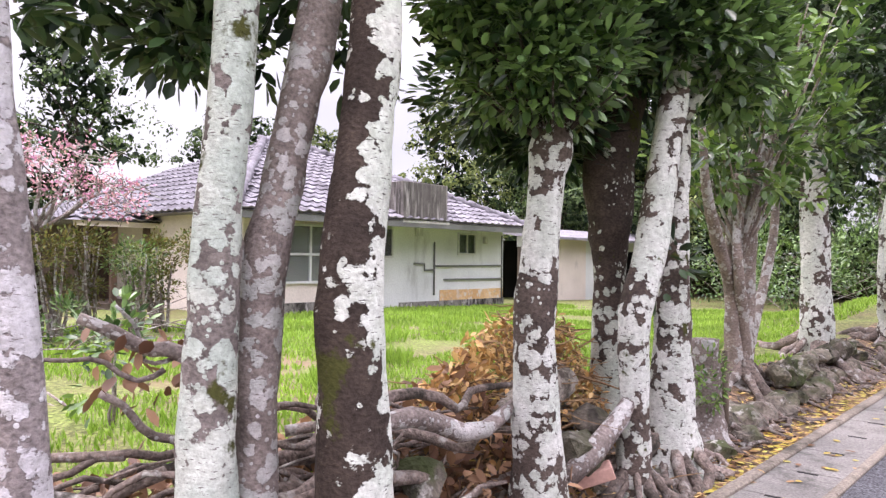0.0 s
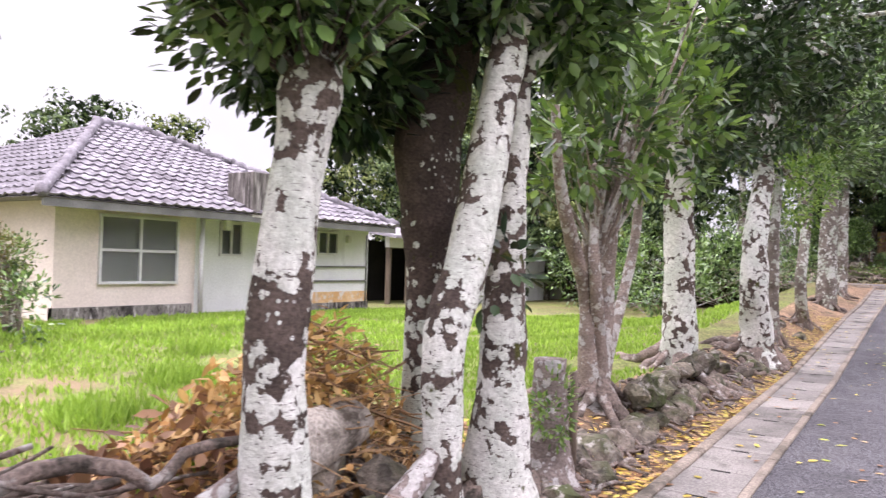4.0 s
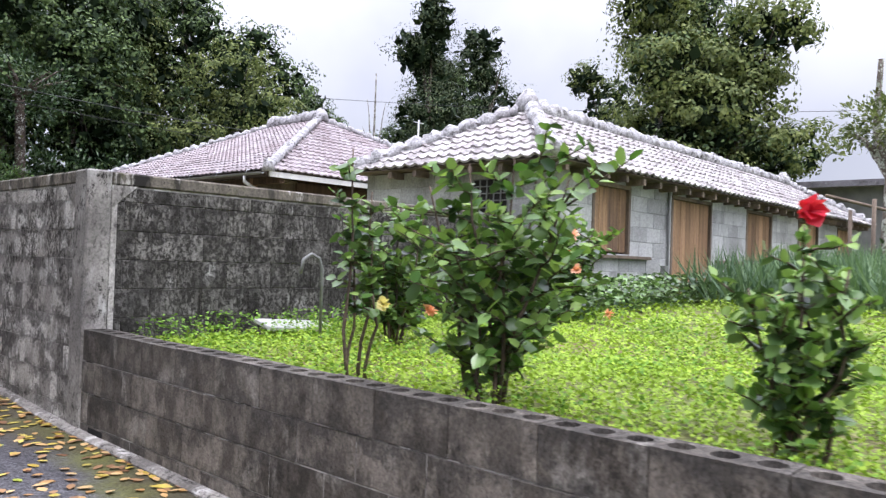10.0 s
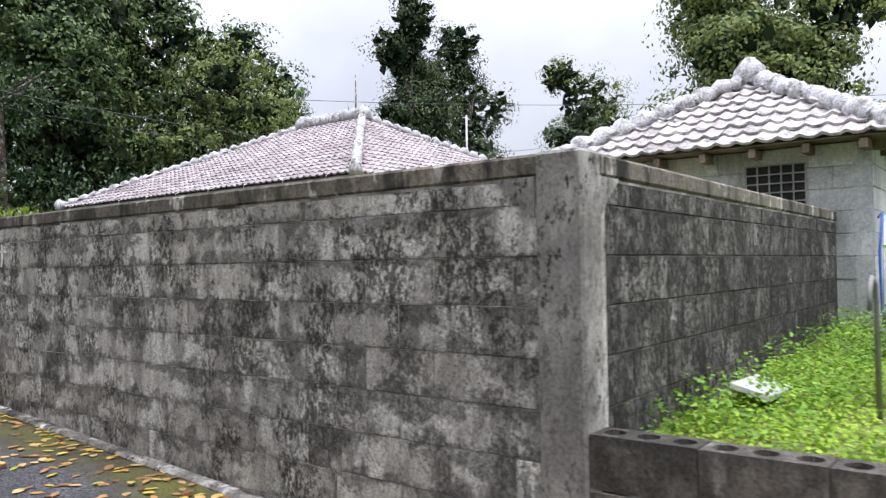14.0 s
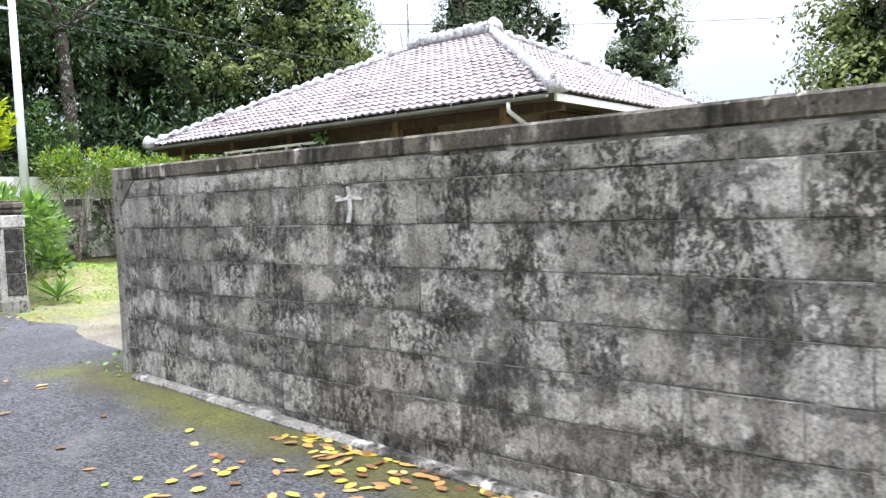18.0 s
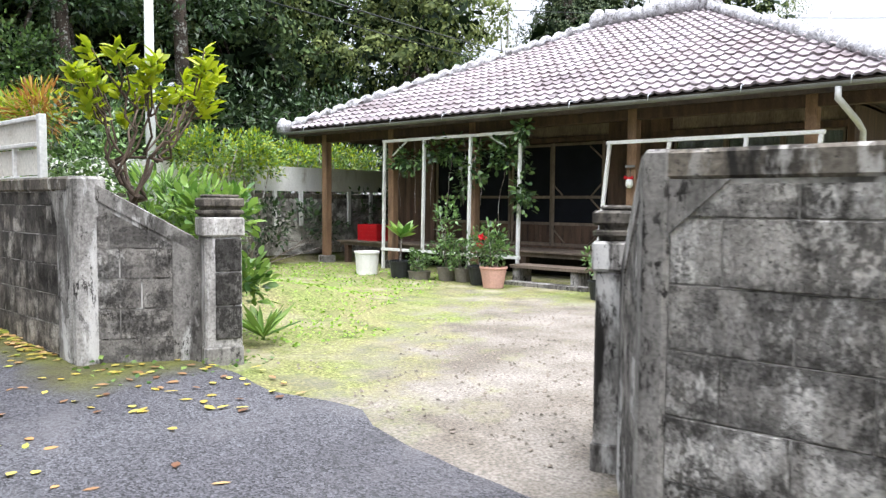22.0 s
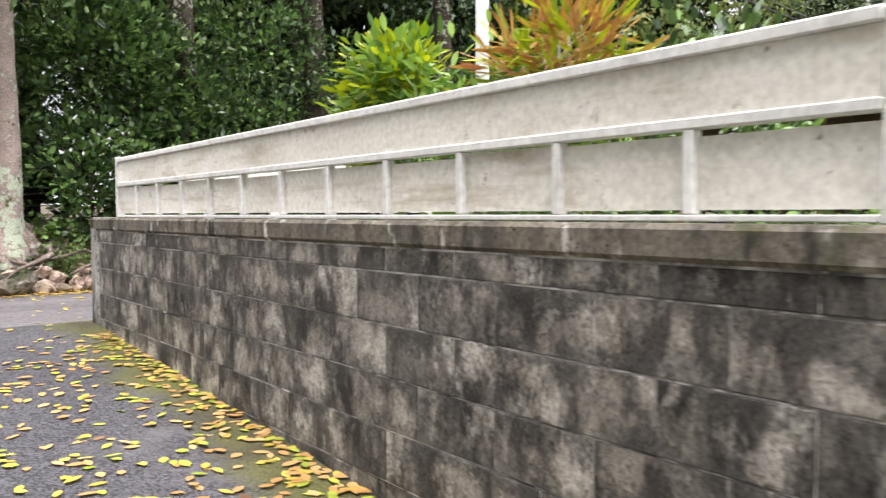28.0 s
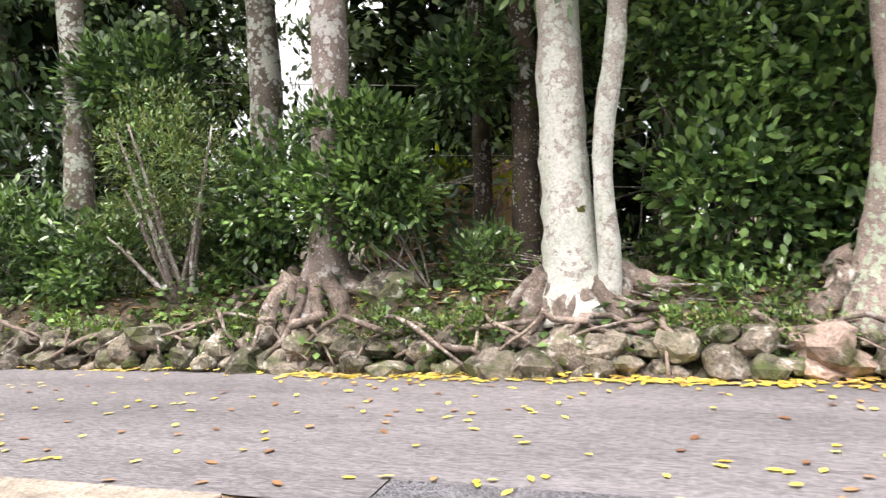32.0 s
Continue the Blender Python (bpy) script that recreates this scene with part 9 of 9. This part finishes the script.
for k in range(14):
    t = k / 13
    part("slat", box(-0.25, 0.25, 0.24 + 0.38 * t - 0.012, 0.24 + 0.38 * t + 0.012, 0.33 + 0.62 * t - 0.006, 0.33 + 0.62 * t + 0.006), M_wood, chair)
for k in range(10):
    part("slat", box(-0.25, 0.25, 0.2 - 0.075 * k - 0.02, 0.2 - 0.075 * k + 0.02, 0.318, 0.33), M_wood, chair)
ornament = thing("hanging_ornament", "small red and white ornament hung on the post", "ornament", at=(8.54, 18.78, 1.55))
tube("cord", [(0, 0, 0.0), (0, 0, 0.13)], 0.004, M_cable, ornament, seg=4)
part("bar", box(-0.012, 0.0, -0.07, 0.07, 0.13, 0.16), M_gutter, ornament)
link_mesh("body", *tube_data([(-0.02, 0, -0.14), (-0.02, 0, -0.1), (-0.02, 0, -0.04), (-0.02, 0, 0.0)], [0.025, 0.05, 0.045, 0.02], 10), M_whitepot, ornament, smooth=True)
link_mesh("ribbon", *tube_data([(-0.03, -0.06, 0.0), (-0.04, 0, -0.015), (-0.03, 0.06, 0.0)], [0.025, 0.015, 0.025], 8), M_redplastic, ornament, smooth=True)
vine = thing("creeper", "dark-leaved creeper hanging along the trellis", "creeper")
pts, head, cen = clumps([((8.5, 22.75, 1.9), (0.1, 0.45, 0.2)), ((8.5, 21.8, 2.0), (0.1, 0.7, 0.2)), ((8.5, 21.5, 1.6), (0.08, 0.3, 0.4)), ((8.5, 20.8, 1.9), (0.1, 0.35, 0.28)), ((8.42, 20.4, 1.4), (0.08, 0.14, 0.4)), ((8.36, 20.36, 2.3), (0.1, 0.14, 0.22))], 120, 11, 0.12, 0.2)
leaf_cloud("leaves", pts[::2], head[::2], 0.095, 0.06, L_mid, vine, droop=0.5)
leaf_cloud("leaves", pts[1::2], head[1::2], 0.095, 0.06, L_dark, vine, droop=0.5)
for k in range(8):
    tube("tendril", arc_points((8.45, 23.0 - 0.36 * k, 2.2), (8.44, 22.9 - 0.34 * k, 0.6 + 0.6 * random.random()), 8, 0, 0.2, k), 0.004, M_bark_brown, vine, seg=4)

# ---- pole, wires, marks ----
pole = thing("utility_pole", "pale concrete utility pole with a lamp arm", "utility pole")
tube("shaft", [(5.36, 25.35, 0.0), (5.36, 25.35, 5.3)], [0.085, 0.065], M_pole, pole, seg=12)
part("lamp_arm", box(5.08, 5.36, 25.33, 25.38, 4.93, 4.98), M_steel, pole)
part("lamp_head", box(4.94, 5.14, 25.29, 25.41, 4.9, 4.97, 0.02), M_pipe, pole)
for i, (a, b, s) in enumerate((((-14, 25.5, 6.6), (5.36, 25.35, 5.22), 0.3), ((5.36, 25.35, 5.22), (40, 30, 8.2), 0.9), ((5.36, 25.35, 4.85), (40, 27, 7.0), 0.9), ((-14, 25.5, 6.2), (5.36, 25.35, 4.75), 0.3), ((14, 40, 9), (45, 10, 9.5), 0.8))):
    w = thing("overhead_wire", "dark overhead wire strung past the pole", "wire", "overhead wires")
    tube("wire", arc_points(a, b, 16, s), 0.012, M_cable, w, seg=4)
antenna = thing("roof_antenna", "thin white antenna pole on the main roof", "antenna")
tube("mast", [(15.2, 18.2, 3.2), (15.2, 18.2, 4.9)], 0.025, M_pipe, antenna, seg=6)
tube("boom", [(14.9, 18.1, 4.8), (15.5, 18.3, 4.85)], 0.012, M_pipe, antenna, seg=5)
cross = thing("paint_mark", "faded white cross painted on the block wall", "mark")
for k, pts in enumerate(([(12.9, 1.16), (12.888, 1.1), (12.89, 1.04), (12.905, 0.985)], [(12.985, 1.105), (12.93, 1.1), (12.88, 1.108), (12.8, 1.096)])):
    wide = [0.009, 0.014, 0.012, 0.015] if k == 0 else [0.016, 0.007, 0.01, 0.004]
    edge = [(y + (w if k == 0 else 0), z + (0 if k == 0 else w)) for (y, z), w in zip(pts, wide)] + [(y - (w if k == 0 else 0), z - (0 if k == 0 else w)) for (y, z), w in reversed(list(zip(pts, wide)))]
    bm = prism(edge, -(XW - 0.003 - 0.001 * k), -(XW - 0.0065 - 0.001 * k))
    bmesh.ops.transform(bm, matrix=pose(0, 0, 0, 0, 0, 90), verts=bm.verts)
    part("stroke", bm, M_chalk, cross)
# hedge, blossom tree and shrubs by the white house
pinky = thing("tree", "bare-branched tree in pink blossom", "tree")
trunk_mesh(pinky, [(-9.9, 1.0, -0.25, 0.1), (-9.9, 1.05, 0.4, 0.085), (-9.85, 0.95, 0.9, 0.07), (-9.85, 1.05, 1.3, 0.05)], M_bark_dark, 8, 9)
pts, head, cen = clumps([((-9.9, 0.2, 1.95), (0.8, 0.8, 0.55)), ((-9.8, 1.2, 1.95), (0.8, 0.75, 0.5)), ((-9.9, -0.9, 1.8), (0.8, 0.8, 0.6)), ((-9.8, 2.0, 1.6), (0.6, 0.5, 0.35))], 380, 9, 0.13, 0.2)
leaf_cloud("blossom", pts, head, 0.045, 0.038, L_pink, pinky)
add_limbs(pinky, (-9.85, 1.0, 1.1), cen[::16], M_bark_brown, 24, 0.03, 6)
rp = random.Random(61)
data = []
for c in cen[::2]:
    for k in range(2):
        a = Vector(c)
        b = a + Vector((rp.gauss(0, 0.18), rp.gauss(0, 0.2), rp.uniform(-0.3, 0.25)))
        data.append(tube_data(arc_points(a, b, 4, 0, 0.08, rp.random() * 40), [0.01, 0.008, 0.006, 0.004], 4))
link_mesh("twig_tangle", *joined(data), M_bark_far, pinky, kind="stuff")
for i in range(10):
    x, y = -9.3 - 0.3 * (i % 2) - 0.1 * (i // 4), -1.0 + i * 0.5
    bush("clipped brownish hedge shrub on bare stems", [((x, y, 0.8 + 0.08 * (i % 3)), (0.38, 0.34, 0.24)), ((x, y + 0.1, 0.45), (0.2, 0.2, 0.2))], 80, 18, 0.13, (0.055, 0.025), (L_hedge, L_farlight, L_hedge) if i % 3 else (L_farlight, L_mid), [(x, y, -0.25), (x, y + 0.12, -0.25)], 0.03, group="hedge shrubs")
bush("dark low shrubs by the lawn edge", [((-9.0, -0.4, 0.05), (0.4, 0.4, 0.3)), ((-8.9, 1.0, 0.05), (0.35, 0.4, 0.3)), ((-8.6, 3.1, 0.2), (0.35, 0.3, 0.5)), ((-4.6, -0.45, 0.3), (0.16, 0.2, 0.4))], 60, 16, 0.14, (0.09, 0.04), L_mid)
bush("mixed shrubs across the lawn", [((-5.2, 15.0, 0.7), (1.0, 2.5, 0.8)), ((-4.6, 19.5, 1.1), (1.2, 2.5, 1.2)), ((-8.0, 19.0, 1.2), (2.0, 1.5, 1.4)), ((-3.6, 23.5, 1.0), (0.9, 1.2, 0.8))], 330, 22, 0.3, (0.13, 0.055), L_mid, simple=True)

# ---- block faces of the walls, laid last ----
lay_blocks(wall_high, (XW, 15.03), (XW, 8.1), HJ, foot, M_block_pale, 0.04, seed=1)
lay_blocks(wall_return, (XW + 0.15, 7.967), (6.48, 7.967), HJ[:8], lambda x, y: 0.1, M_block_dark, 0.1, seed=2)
lay_blocks(wall_second, (X2, 25.62), (X2, 19.3), [1.262, 1.17, 0.97, 0.77, 0.57, 0.37, 0.17, -0.03], foot, M_block_second, 0.05, seed=3)
lay_blocks(wall_low, (XW, 7.955), (XW, -2.0), [0.113, -0.087, -0.287, -0.487, -0.687], foot, M_block_low, 0.1, seed=4)


def open_block(length=0.395, depth=0.15, height=0.2, cells=3):
    """A hollow block with rounded open cores."""
    bm = bmesh.new()
    w = length / cells
    zt, zc = height, height - 0.13
    for c in range(cells):
        x0, x1 = c * w, (c + 1) * w
        cx = (x0 + x1) / 2
        outer = [(x0, 0), (cx, 0), (x1, 0), (x1, depth / 2), (x1, depth), (cx, depth), (x0, depth), (x0, depth / 2)]
        inner = [(cx + 0.043 * math.cos(a), depth / 2 + 0.045 * math.sin(a)) for a in [math.radians(225 + 45 * k) for k in range(8)]]
        vo = [bm.verts.new((x, y, zt)) for x, y in outer]
        vi = [bm.verts.new((x, y, zt)) for x, y in inner]
        vb = [bm.verts.new((x, y, zc)) for x, y in inner]
        for k in range(8):
            j = (k + 1) % 8
            bm.faces.new((vo[k], vo[j], vi[j], vi[k]))
            bm.faces.new((vi[k], vi[j], vb[j], vb[k]))
        bm.faces.new(vb)
    bmesh.ops.remove_doubles(bm, verts=bm.verts, dist=1e-4)
    edge = [e for e in bm.edges if e.is_boundary]
    ext = bmesh.ops.extrude_edge_only(bm, edges=edge)["geom"]
    for v in ext:
        if isinstance(v, bmesh.types.BMVert):
            v.co.z = 0.003
    bmesh.ops.recalc_face_normals(bm, faces=bm.faces)
    me = bpy.data.meshes.new("open_block")
    bm.to_mesh(me)
    bm.free()
    me.materials.append(M_block_low)
    return me


open_me = open_block()
for i in range(26):
    ob = new("open_block", open_me)
    ob.parent = wall_low
    ob.matrix_basis = pose(XW + random.uniform(-0.003, 0.003), 7.95 - 0.4 * i, 0.113 + random.uniform(-0.003, 0.003), 0, 0, -90)
